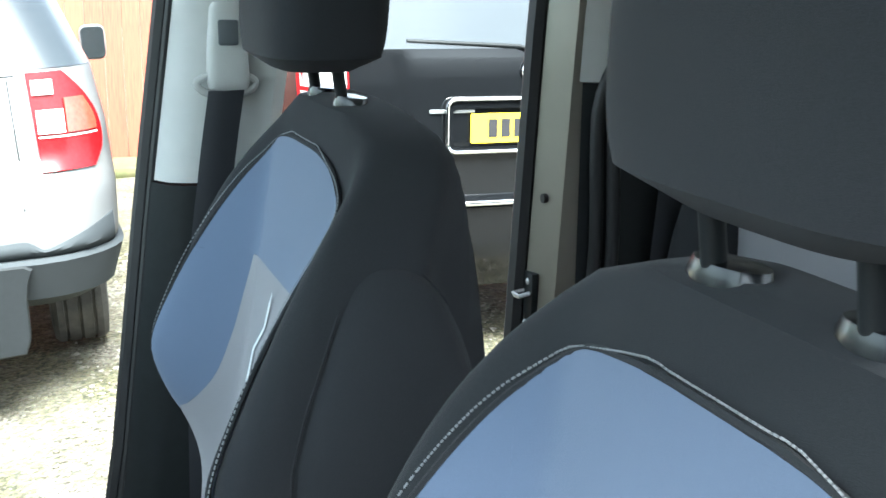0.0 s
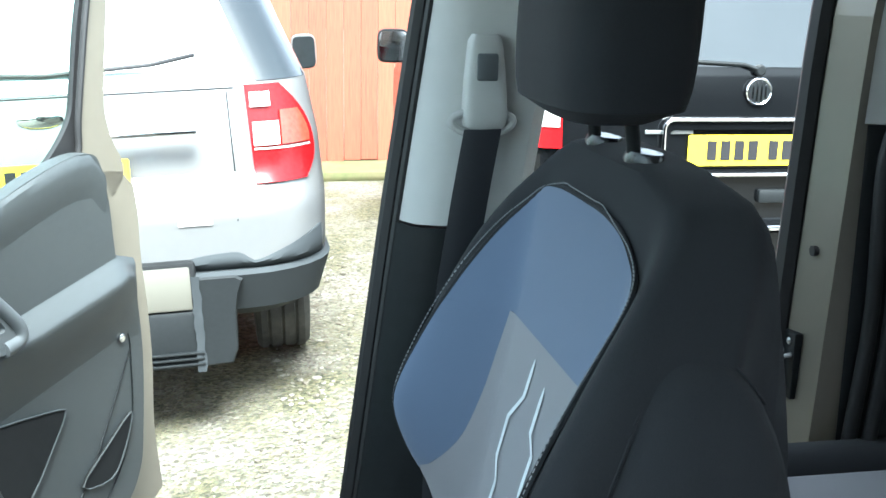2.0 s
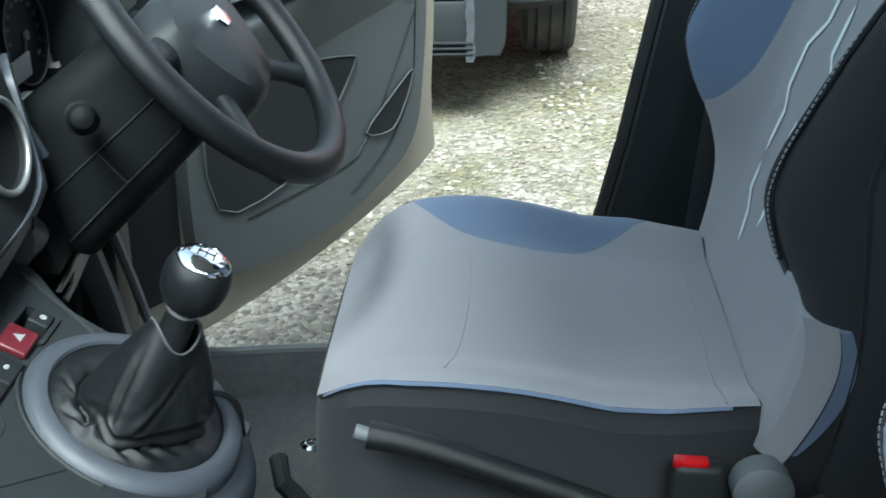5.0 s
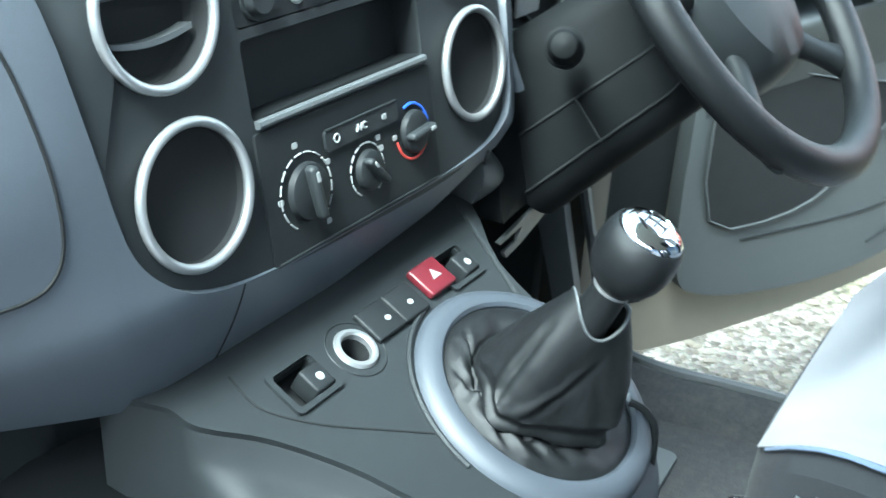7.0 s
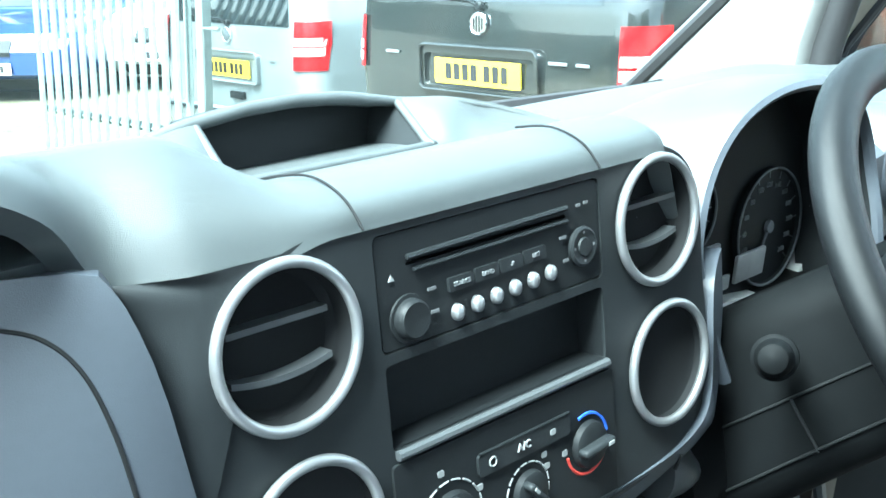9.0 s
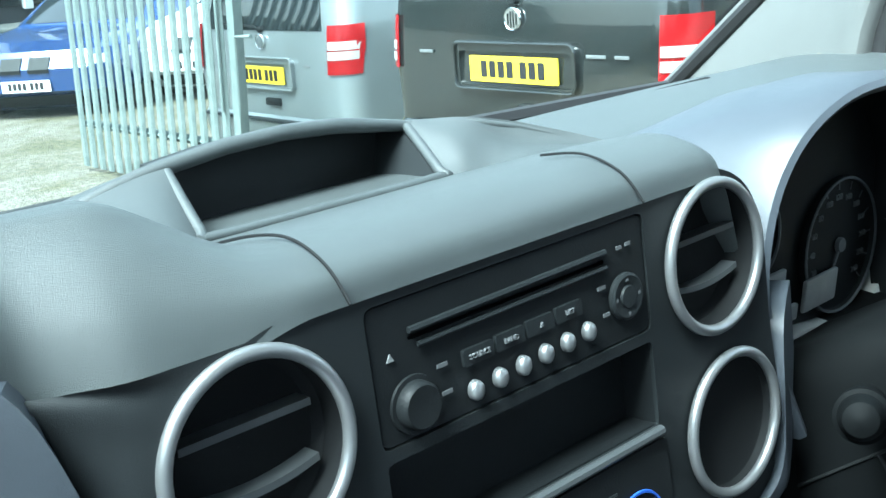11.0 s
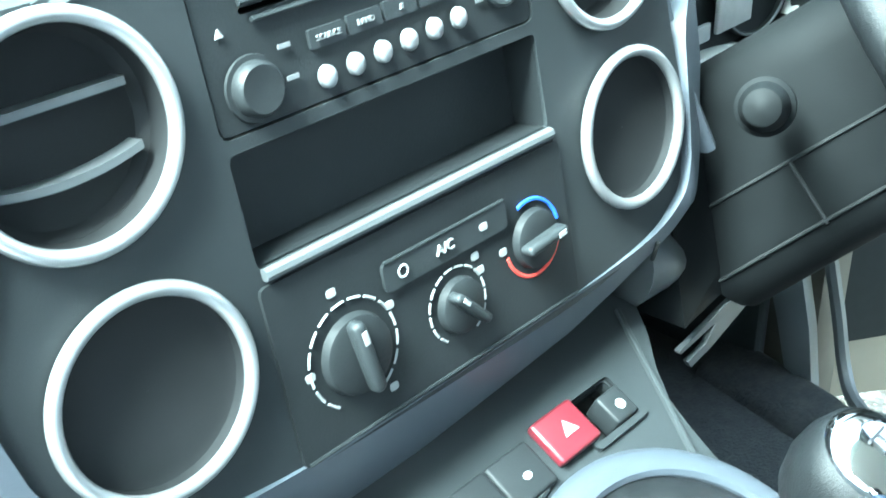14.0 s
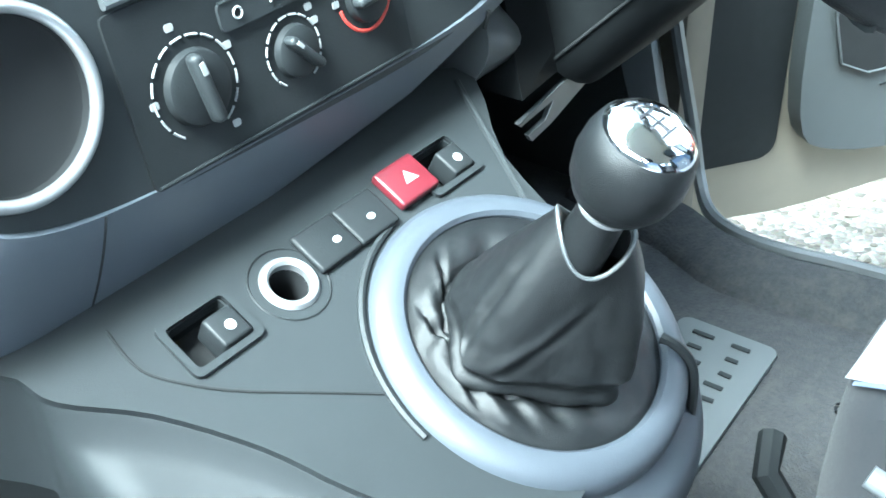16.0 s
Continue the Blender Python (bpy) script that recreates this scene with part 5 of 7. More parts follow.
    tube(bm, smooth_path([door_pt(u, z, 0.134) for u, z in ((0.41, 0.95), (0.422, 1.0), (0.455, 1.03), (0.507, 1.032), (0.578, 1.009), (0.63, 0.962), (0.666, 0.92), (0.664, 0.897), (0.63, 0.889))], 6), 0.0145, 12)
    part("grab_handle", bm, plastic_grey, bez, "grey rounded grab handle")
    bm = B()
    plate(bm, rrect(0.41, 0.9, 0.65, 1.03, 0.03, 4), [], 0.004, DM @ pose(0, 0, 0.0935))
    part("release_cup", bm, plastic_deep, bez, "dark hollow behind the handle")
    bm = B()
    tube(bm, smooth_path([door_pt(0.436, 0.975, 0.118), door_pt(0.46, 0.968, 0.126), (door_pt(0.485, 0.955, 0.124)), door_pt(0.5, 0.957, 0.114)], 4), 0.006, 8)
    part("door_release", bm, chrome, bez, "chrome door release")
    # Pockets are flat plates; their dark colour stands for the hollows' shade.
    for nm, pts, dd in (("map_pocket", [tuple(p)[:2] for p in smooth_path([(0.42, 0.5, 0), (0.6, 0.495, 0), (0.708, 0.565, 0), (0.775, 0.645, 0), (0.81, 0.695, 0), (0.795, 0.712, 0), (0.65, 0.732, 0), (0.42, 0.75, 0)], 3, True)], 0.012), ("corner_pocket", [tuple(p)[:2] for p in smooth_path([(0.846, 0.53, 0), (0.93, 0.513, 0), (0.975, 0.56, 0), (1.0, 0.615, 0), (0.995, 0.633, 0), (0.93, 0.592, 0)], 3, True)], 0.012)):
        bm = B()
        plate(bm, pts, [], 0.004, DM @ pose(0, 0, 0.0905))
        part(nm, bm, plastic_deep, lining, "flat dark plate for the pocket's shaded hollow")
        bm = B()
        tube(bm, [door_pt(u, z, 0.0915) for u, z in pts], 0.002, 6, closed=True)
        part("pocket_rim", bm, door_plastic, lining)
    bm = B()
    tube(bm, smooth_path([door_pt(1.014, 0.77, 0.086), door_pt(0.93, 0.625, 0.086), door_pt(0.845, 0.505, 0.086), door_pt(0.77, 0.47, 0.086), door_pt(0.5, 0.45, 0.086)], 6), 0.002, 5)
    tube(bm, smooth_path([door_pt(0.4, 0.8, 0.086), door_pt(0.7, 0.785, 0.086), door_pt(0.85, 0.8, 0.086), door_pt(0.985, 0.831, 0.086), door_pt(1.01, 0.8, 0.086), door_pt(1.014, 0.74, 0.086), door_pt(1.005, 0.6, 0.086), door_pt(0.93, 0.48, 0.086), door_pt(0.8, 0.4, 0.086)], 6), 0.002, 5)
    part("lining_seam", bm, plastic_black, lining)
    bm = B()
    lathe(bm, [(0.009, 0), (0.009, 0.006), (0.004, 0.008)], DM @ pose(0.986, 0.8, 0.085), 14)
    part("screw_cap", bm, chrome, lining)
    # window frame and glass
    rim = [(0.0, 0.97), (0.33, 1.49), (0.6, 1.79), (0.98, 1.815), (1.06, 1.775), (1.062, 1.65), (1.047, 1.525), (1.033, 1.415), (1.017, 1.27), (1.035, 1.2), (1.066, 1.126), (0.98, 1.06), (0.72, 1.02)]
    slot = [(0.1, 1.05), (0.37, 1.45), (0.63, 1.725), (0.95, 1.745), (1.005, 1.72), (1.01, 1.64), (0.996, 1.524), (0.974, 1.417), (0.954, 1.31), (0.943, 1.245), (0.931, 1.165), (0.85, 1.13), (0.64, 1.08), (0.4, 1.045)]
    bay = [(0.13, 1.07), (0.38, 1.44), (0.64, 1.712), (0.94, 1.732), (0.988, 1.71), (0.998, 1.64), (0.987, 1.523), (0.962, 1.417), (0.943, 1.309), (0.932, 1.256), (0.899, 1.21), (0.844, 1.163), (0.771, 1.126), (0.64, 1.09), (0.4, 1.055)]
    rim, slot, bay = ([tuple(p)[:2] for p in smooth_path([(u, z, 0) for u, z in q], 4, True)] for q in (rim, slot, bay))
    bm = B()
    plate(bm, rim, [slot], 0.03, DM @ pose(0, 0, 0.05))
    wf = part("window_frame", bm, paint_gold, r, "champagne window frame")
    bm = B()
    tube(bm, [door_pt(u, z, 0.048) for u, z in slot], 0.007, 8, closed=True)
    part("run_channel", bm, rubber, wf, "black rubber window channel")
    bm = B()
    plate(bm, slot, [bay], 0.012, DM @ pose(0, 0, 0.04))
    part("inner_channel", bm, rubber, wf, "black rubber window channel")
    bm = B()
    plate(bm, slot, [], 0.004, DM @ pose(0, 0, 0.034))
    g = part("window_glass", bm, clear_glass, r, "clear door glass", smooth=False)
    g.visible_shadow = False
    # mirror
    bm = B()
    box(bm, (0.12, 1.2, -0.12), (0.13, 0.2, 0.16), 0.05, DM, 4)
    part("door_mirror", bm, plastic_black, r, "black door mirror housing")
    return r


driver_door()


# ---------------------------------------------------------------- dashboard
MD = Matrix(((1, 0, 0, -0.004), (0, 0.187, -0.982, 0.0), (0, 0.982, 0.187, 0.95), (0, 0, 0, 1)))  # face: u right, v up, w towards the seats


def dp(u, v, w=0.0):
    return MD @ Vector((u, v, w))


RINGS = [(-0.153, 0.171), (0.146, 0.174), (-0.15, 0.068), (0.153, 0.073)]
R_OUT, R_IN = 0.0441, 0.0388


def shoulder_fall(u):
    a, b = min(1.0, max(0.0, (-0.19 - u) / 0.045)), min(1.0, max(0.0, (-0.245 - u) / 0.05))
    return 0.018 * a * a * (3 - 2 * a) * (1 - b * b * (3 - 2 * b))


def dashboard():
    r = root("dashboard", (0, 0.2, 0.9), "dark grey and blue grey van dashboard", "dashboard")
    # fascia with holes for rings, radio and shelf
    outer = [tuple(p) for p in smooth_path([(-0.153 + 0.0428 * math.cos(a), 0.171 + 0.0428 * math.sin(a)) for a in span(radians(96), radians(215), 9)] + [(-0.21, 0.1), (-0.206, 0.05), (-0.184, 0.016), (-0.147, 0.004), (-0.095, -0.001), (0.0, -0.004), (0.09, -0.005), (0.14, 0.0), (0.184, 0.013), (0.204, 0.058), (0.2, 0.12), (0.198, 0.175), (0.184, 0.207), (0.15, 0.223), (0.1, 0.222), (-0.1, 0.222)], 6, True)]
    holes = [circle(u, v, R_IN + 0.001, 32) for u, v in RINGS]
    holes += [rrect(-0.094, 0.148, 0.09, 0.212, 0.004, 2), rrect(-0.093, 0.094, 0.089, 0.142, 0.003, 2)]
    bm = B()
    plate(bm, outer, holes, 0.006, MD)
    part("centre_fascia", bm, plastic_dark, r, "black centre fascia")
    # rounded shoulder that falls away from the upper vent towards the passenger's side
    edge_in = [(-0.153 + 0.0425 * math.cos(a), 0.171 + 0.0425 * math.sin(a), 0.003) for a in span(radians(88), radians(215), 10)]
    edge_out = [(-0.151, 0.2165, 0.003), (-0.18, 0.2165, 0.003)] + [(u, 0.2165, 0.0035 - shoulder_fall(u)) for u in (-0.2, -0.22, -0.236)] + [(-0.2325, 0.2, -0.0165), (-0.227, 0.18, -0.0135), (-0.2215, 0.16, -0.008), (-0.2165, 0.14, -0.0035), (-0.211, 0.118, -0.0005), (-0.206, 0.1, 0.0015)]
    bm = B()
    g = [[bm.verts.new(dp(a.x + (b.x - a.x) * q, a.y + (b.y - a.y) * q, a.z + (b.z - a.z) * q ** 1.5)) for q in span(0, 1, 8)] for a, b in zip(smooth_path(edge_in, 4), smooth_path(edge_out, 4))]
    fs = [bm.faces.new((g[i][j], g[i + 1][j], g[i + 1][j + 1], g[i][j + 1])) for i in range(len(g) - 1) for j in range(8)]
    bmesh.ops.recalc_face_normals(bm, faces=fs)
    part("fascia_shoulder", bm, plastic_dark, r, "rounded dark grey shoulder beside the vent")
    for i, (u, v) in enumerate(RINGS):
        bm = B()
        pts = [dp(u + (R_OUT + R_IN) / 2 * math.cos(a), v + (R_OUT + R_IN) / 2 * math.sin(a), 0.004) for a in span(0, 2 * math.pi, 48)[:-1]]
        tube(bm, pts, (R_OUT - R_IN) / 2 + 0.0005, 10, closed=True)
        ring = part("vent_ring", bm, silver, r, "satin silver ring")
        bm = B()
        deep = -0.014 if i < 2 else -0.0045
        lathe(bm, [(R_IN + 0.001, 0.003), (R_IN, max(-0.01, deep + 0.0015)), (R_IN - 0.004, deep), (0.0002, deep)], MD @ Matrix.Translation((u, v, 0)), 32, cap=False)
        part("vent_well", bm, plastic_deep, ring, "black round well")
        if i < 2:
            for k, tilt in ((0.011, 0), (-0.013, 0)):
                bm = B()
                w = 0.03
                rows = [[dp(u + x, v + k + 0.0016 * q[0] - 0.004 * (1 - (x / w) ** 2) * (1 if k < 0 else 0), -0.004 + q[1]) for q in ((1, 0.0), (1, -0.02), (-1, -0.02), (-1, 0.0))] for x in span(-w, w, 10)]
                loft(bm, rows)
                part("vent_blade", bm, lip_grey, ring, "black air vent blade")
            bm = B()
            lathe(bm, [(R_IN - 0.001, -0.012), (R_IN - 0.002, -0.014)], MD @ Matrix.Translation((u, v, 0)), 32, cap=False)
            part("vent_inner_rim", bm, plastic_dark, ring)
    # open shelf under the radio
    bm = B()
    u0, u1, v0, v1, d = -0.0922, 0.0882, 0.0948, 0.1412, 0.022
    rings = [[dp(u0, v0, w), dp(u1, v0, w), dp(u1, v1, w), dp(u0, v1, w)] for w in (-0.002, -d)]
    loft(bm, rings, cap=False)
    vs = [bm.verts.new(p) for p in rings[1]]
    bm.faces.new(vs)
    part("open_shelf", bm, plastic_black, r, "black open storage shelf")
    bm = B()
    tube(bm, [dp(-0.092, 0.092, 0.002), dp(0.088, 0.092, 0.002)], 0.003, 8)
    part("shelf_lip", bm, lip_grey, r, "grey shelf edge")
    # radio
    bm = B()
    plate(bm, rrect(-0.093, 0.149, 0.089, 0.211, 0.004, 3), [rrect(-0.072, 0.192, 0.058, 0.1945, 0.001, 2)], 0.004, MD @ pose(0, 0, -0.001))
    radio = part("radio", bm, plastic_black, r, "black car radio with silver buttons")
    bm = B()
    tube(bm, [dp(-0.072, 0.197, 0.0005), dp(0.058, 0.1985, 0.0005)], 0.0016, 6)
    tube(bm, [dp(-0.068, 0.1895, 0.0005), dp(0.058, 0.1905, 0.0005)], 0.0012, 6)
    part("disc_slot", bm, plastic_dark, radio, "dark disc slot edge")
    bm = B()
    lathe(bm, [(0.0135, 0), (0.0132, 0.0012), (0.0112, 0.0014), (0.0109, 0.0055), (0.0095, 0.0072), (0.001, 0.0066)], MD @ Matrix.Translation((-0.074, 0.164, 0)), 28)
    part("volume_knob", bm, plastic_black, radio, "black volume knob")
    for k in range(6):
        bm = B()
        lathe(bm, [(0.0041, 0), (0.0041, 0.002), (0.0038, 0.0032), (0.0028, 0.0042), (0.0014, 0.0047), (0.0003, 0.0048)], MD @ Matrix.Translation((-0.039 + k * 0.0157, 0.1585 + 0.0008 * k, 0)), 22, sy=1.2)
        part("radio_button", bm, silver, radio, "domed silver button")
    for k, wd in enumerate(("SOURCE", "BAND", "\u266b", "LIST")):
        bm = B()
        u = -0.034 + k * 0.0205
        plate(bm, rrect(u - 0.0095, 0.1705 + k * 0.0006, u + 0.0095, 0.1785 + k * 0.0006, 0.001, 2), [], 0.002, MD @ pose(0, 0, 0.001))
        part("radio_key", bm, plastic_dark, radio)
        if wd:
            text_mesh(wd, 0.0034, MD @ pose(u, 0.1745 + k * 0.0006, 0.0016), mark_grey, radio)
    bm = B()
    lathe(bm, [(0.0125, 0), (0.0125, 0.002), (0.011, 0.003), (0.006, 0.0022), (0.0055, 0.0035), (0.001, 0.0035)], MD @ Matrix.Translation((0.0705, 0.172, 0)), 24)
    part("control_pad", bm, plastic_dark, radio, "round black control pad")
    for a in (0, 90, 180, 270):
        bm = B()
        q = MD @ Matrix.Translation((0.0705 + 0.009 * math.cos(radians(a)), 0.172 + 0.009 * math.sin(radians(a)), 0.0026))
        box(bm, (0, 0, 0), (0.0016, 0.0016, 0.0006), 0, q)
        part("pad_mark", bm, mark_grey, radio, smooth=False)
    bm = B()
    plate(bm, [(-0.0855, 0.1862), (-0.0815, 0.1862), (-0.0835, 0.1897)], [], 0.0006, MD @ pose(0, 0, 0.0002))
    part("eject_mark", bm, mark_white, radio, smooth=False)
    for u, v, w in ((-0.056, 0.176, 0.006), (-0.055, 0.163, 0.006), (0.055, 0.1665, 0.005), (0.053, 0.181, 0.006), (0.069, 0.198, 0.004), (0.076, 0.1985, 0.004)):
        bm = B()
        box(bm, (u, v, 0.0004), (w, 0.0018, 0.0006), 0, MD)
        part("printed_mark", bm, mark_grey, radio, smooth=False)
    # heater panel
    bm = B()
    plate(bm, rrect(-0.096, 0.001, 0.092, 0.087, 0.003, 2), [], 0.003, MD @ pose(0, 0, 0.002))
    heat = part("heater_panel", bm, plastic_black, r, "black heater control panel")
    bm = B()
    plate(bm, rrect(-0.035, 0.058, 0.046, 0.072, 0.003, 3), [], 0.003, MD @ pose(0, 0, 0.004))
    part("heater_keys", bm, plastic_dark, heat, "row of black heater keys")
    bm = B()
    tube(bm, [dp(-0.034, 0.0725, 0.004), dp(0.045, 0.0725, 0.004)], 0.0008, 5)
    tube(bm, [dp(-0.094, 0.003, 0.003), dp(0.09, 0.003, 0.003)], 0.0008, 5)
    part("panel_line", bm, plastic_dark, heat)
    text_mesh("A/C", 0.007, MD @ pose(0.003, 0.065, 0.0046), mark_white, heat)
    bm = B()
    tube(bm, [dp(-0.024 + 0.0028 * math.cos(a), 0.065 + 0.0028 * math.sin(a), 0.0046) for a in span(0, 2 * math.pi, 10)[:-1]], 0.0006, 4, closed=True)
    part("recirculation_mark", bm, mark_white, heat, smooth=False)
    bm = B()
    plate(bm, rrect(0.0265, 0.0632, 0.0315, 0.0668, 0.001, 2), [], 0.0005, MD @ pose(0, 0, 0.0047))
    part("rear_screen_mark", bm, mark_white, heat, smooth=False)
    for u, v, rad, ang in ((-0.058, 0.04, 0.0195, 98), (0.006, 0.034, 0.0145, 132), (0.063, 0.045, 0.016, 4)):
        bm = B()
        mk = MD @ Matrix.Translation((u, v, 0.003))
        lathe(bm, [(rad * 0.98, 0), (rad * 0.92, 0.004), (rad * 0.8, 0.005), (0.001, 0.005)], mk, 28)
        knob = part("heater_knob", bm, plastic_black, heat, "black heater dial")
        bm = B()
        box(bm, (0, 0, 0.0075), (rad * 1.85, rad * 0.36, 0.009), rad * 0.16, mk @ pose(0, 0, 0, 0, 0, ang), 3)
        part("knob_grip", bm, plastic_dark, knob)
        bm = B()
        box(bm, (rad * 0.55, 0, 0.0122), (rad * 0.32, rad * 0.14, 0.0006), 0, mk @ pose(0, 0, 0, 0, 0, ang))
        part("knob_pointer", bm, mark_white, knob, smooth=False)
        if u < 0.05:
            for k in range(14):
                a0 = radians(-60 + k * 300 / 14)
                bm = B()
                tube(bm, [dp(u + rad * 1.28 * math.cos(a0 + j), v + rad * 1.28 * math.sin(a0 + j), 0.0024) for j in (0, 0.1, 0.2, 0.28)], 0.0007, 4)
                part("dial_mark", bm, mark_white, knob)
        else:
            for a0, a1, mt in ((8, 112, mark_blue), (190, 352, mark_red)):
                bm = B()
                tube(bm, [dp(u + rad * 1.24 * math.cos(radians(a)), v + rad * 1.24 * math.sin(radians(a)), 0.0022) for a in span(a0, a1, 14)], 0.0011, 5)
                part("temperature_arc", bm, mt, knob, "coloured temperature arc")
    for u, v in ((-0.063, 0.071), (-0.083, 0.04), (-0.034, 0.052), (-0.041, 0.014), (0.022, 0.052), (0.024, 0.044), (0.041, 0.046)):
        bm = B()
        plate(bm, rrect(u - 0.0024, v - 0.0018, u + 0.0024, v + 0.002, 0.001, 2), [], 0.0005, MD @ pose(0, 0, 0.0026))
        part("symbol_mark", bm, mark_white, heat, smooth=False)
    # blue lower band and passenger panel
    def ease(t):
        t = min(1.0, max(0.0, t))
        return t * t * (3 - 2 * t)
    def blue_face(u, v):
        """Blue skin left of and under the fascia; v up, curving back at the bottom."""
        low = max(0.0, 0.02 - v) ** 1.5 * 1.9 + 1.0 * max(0.0, 0.12 - v) ** 1.5 * ease((-0.16 - u) / 0.2)
        out = max(0.0, abs(u) - 0.21)
        return dp(u, v, 0.006 - low - 0.8 * max(0.0, v - 0.08) ** 1.4 * ease((-0.215 - u) / 0.12) - 0.35 * out ** 1.6 - 0.4 * max(0.0, u - 0.2))
    bm = B()
    lowedge = lerp([(-0.86, 0.0), (-0.3, -0.02), (-0.2, -0.052), (-0.145, -0.06), (0.0, -0.045), (0.1, -0.03), (0.18, 0.0), (0.2, 0.014), (0.218, 0.034), (0.232, 0.06), (0.25, 0.085)])
    upedge = lerp([(-0.86, 0.23), (-0.25, 0.229)] + [(p.x, p.y) for p in smooth_path([(-0.24, 0.226, 0), (-0.232, 0.21, 0), (-0.222, 0.172, 0), (-0.213, 0.11, 0), (-0.203, 0.054, 0), (-0.18, 0.024, 0), (-0.147, 0.009, 0), (-0.095, 0.002, 0), (0.0, -0.001, 0), (0.14, 0.003, 0), (0.185, 0.018, 0), (0.199, 0.04, 0), (0.206, 0.075, 0), (0.212, 0.11, 0), (0.23, 0.125, 0), (0.25, 0.13, 0)], 6)])
    us = sorted(set(span(-0.86, -0.26, 60) + span(-0.26, 0.25, 130)))
    g = [[bm.verts.new(blue_face(u, lowedge(u) + (upedge(u) - lowedge(u)) * t)) for t in span(0, 1, 28)] for u in us]
    fs = [bm.faces.new((g[i][j], g[i + 1][j], g[i + 1][j + 1], g[i][j + 1])) for i in range(len(us) - 1) for j in range(28)]
    thicken(bm, fs, 0.02, (0, -1, 0))
    part("blue_panel", bm, plastic_blue, r, "blue grey painted lower dash")
    bm = B()
    tube(bm, [blue_face(p.x, p.y) + Vector((0, -0.0004, 0)) for p in smooth_path([(u, v, 0) for u, v in ((-0.6, 0.205), (-0.4, 0.213), (-0.3, 0.212), (-0.274, 0.208), (-0.261, 0.2), (-0.252, 0.185), (-0.246, 0.162), (-0.242, 0.135), (-0.239, 0.1), (-0.24, 0.073), (-0.247, 0.057), (-0.262, 0.05), (-0.3, 0.05), (-0.5, 0.05), (-0.8, 0.06))], 10)], 0.0011, 5)
    part("panel_joint", bm, plastic_deep, r, "dark glove box joint")
    bm = B()
    tube(bm, [blue_face(u, 0.13) + Vector((0, -0.0005, 0)) for u in span(-0.42, -0.274, 12)], 0.0015, 6)
    part("glove_box_notch", bm, plastic_deep, r, "dark finger notch")
    bm = B()
    tube(bm, [blue_face(-0.125 - 0.01 * k, v) + Vector((0, -0.0001, 0)) for k, v in zip(span(0, 1, 8), span(0.004, -0.058, 8))], 0.0008, 5)
    part("panel_joint", bm, plastic_deep, r, "dark panel joint")
    bm = B()
    tube(bm, [blue_face(0.165, v) + Vector((0, -0.0008, 0)) for v in span(0.0, -0.012, 4)], 0.0014, 5)
    part("panel_joint", bm, plastic_deep, r, "dark panel joint")
    # top: roll over the fascia, tray and cowl
    pod = curve([(-1.0, 1.17), (-0.62, 1.185), (-0.5, 1.222), (-0.42, 1.232), (-0.36, 1.229), (-0.32, 1.222), (-0.288, 1.213), (-0.274, 1.205), (-0.262, 1.196), (-0.25, 1.184), (-0.24, 1.172), (-0.23, 1.163)])
    def top_profile(u):
        m, g = ease((-0.115 - u) / 0.075), ease((-0.238 - u) / 0.045)
        d = 0.075 * ease((u - 0.15) / 0.05)
        drop = [d, d, d, d * 0.8, d * 0.45, d * 0.2, 0, 0, 0]
        e = max(0.0, pod(u) - 1.163) if u < -0.23 else 0.0
        tuck = 1 - ease((-0.238 - u) / 0.02)
        rows = [(0.039, 1.163 + e - 0.008 * tuck * ease((-0.12 - u) / 0.05)), (0.047 + 0.008 * m, 1.176 + 0.006 * m + 0.85 * e), (0.075 + 0.006 * m, 1.181 + 0.022 * m + max(0.0, e - 0.012) * 0.55), (0.11, 1.172 + 0.037 * m + max(0.0, e - 0.03) * 0.5), (0.19, 1.143 + 0.03 * m), (0.26, 1.128 + 0.012 * m), (0.4, 1.085), (0.57, 1.025), (0.74, 0.965)]
        rows = [(y + shoulder_fall(u) * k, z) for (y, z), k in zip(rows, (1, 0.7, 0.35, 0.1, 0, 0, 0, 0, 0))]
        if u > 0.2:
            return [(max(y, 0.17 + 0.004 * i), min(z, 1.13) - q) for i, ((y, z), q) in enumerate(zip(rows, drop))]
        return [(y, z - q) for (y, z), q in zip(rows, drop)]
    bm = B()
    us = sorted(set(span(-1.0, -0.5, 20) + span(-0.5, 0.2, 110) + span(0.2, 1.0, 24)))
    rows = []
    for u in us:
        pr = smooth_path([(0.0, y, z) for y, z in top_profile(u)], 5)
        rows.append([(u, p.y, p.z) for p in pr])
    g = [[bm.verts.new(p) for p in row] for row in rows]
    fs = [bm.faces.new((g[i][j], g[i + 1][j], g[i + 1][j + 1], g[i][j + 1])) for i in range(len(us) - 1) for j in range(len(rows[0]) - 1)]
    thicken(bm, fs, 0.015, (0, 0, 1))
    part("dash_top", bm, plastic_top, r, "dark grey grained dash top")
    # oddments tray: hood over an opening that faces the seats
    bm = B()
    hy = lerp([(-0.17, 0.26), (-0.129, 0.25), (0.106, 0.25), (0.12, 0.236), (0.135, 0.22), (0.166, 0.206), (0.2, 0.183), (0.23, 0.157)])
    hz = lerp([(-0.17, 1.142), (-0.15, 1.15), (-0.129, 1.158), (-0.1, 1.166), (-0.075, 1.171), (-0.032, 1.176), (0.01, 1.177), (0.05, 1.174), (0.106, 1.164), (0.12, 1.1655), (0.135, 1.167), (0.166, 1.161), (0.2, 1.151), (0.23, 1.141)])
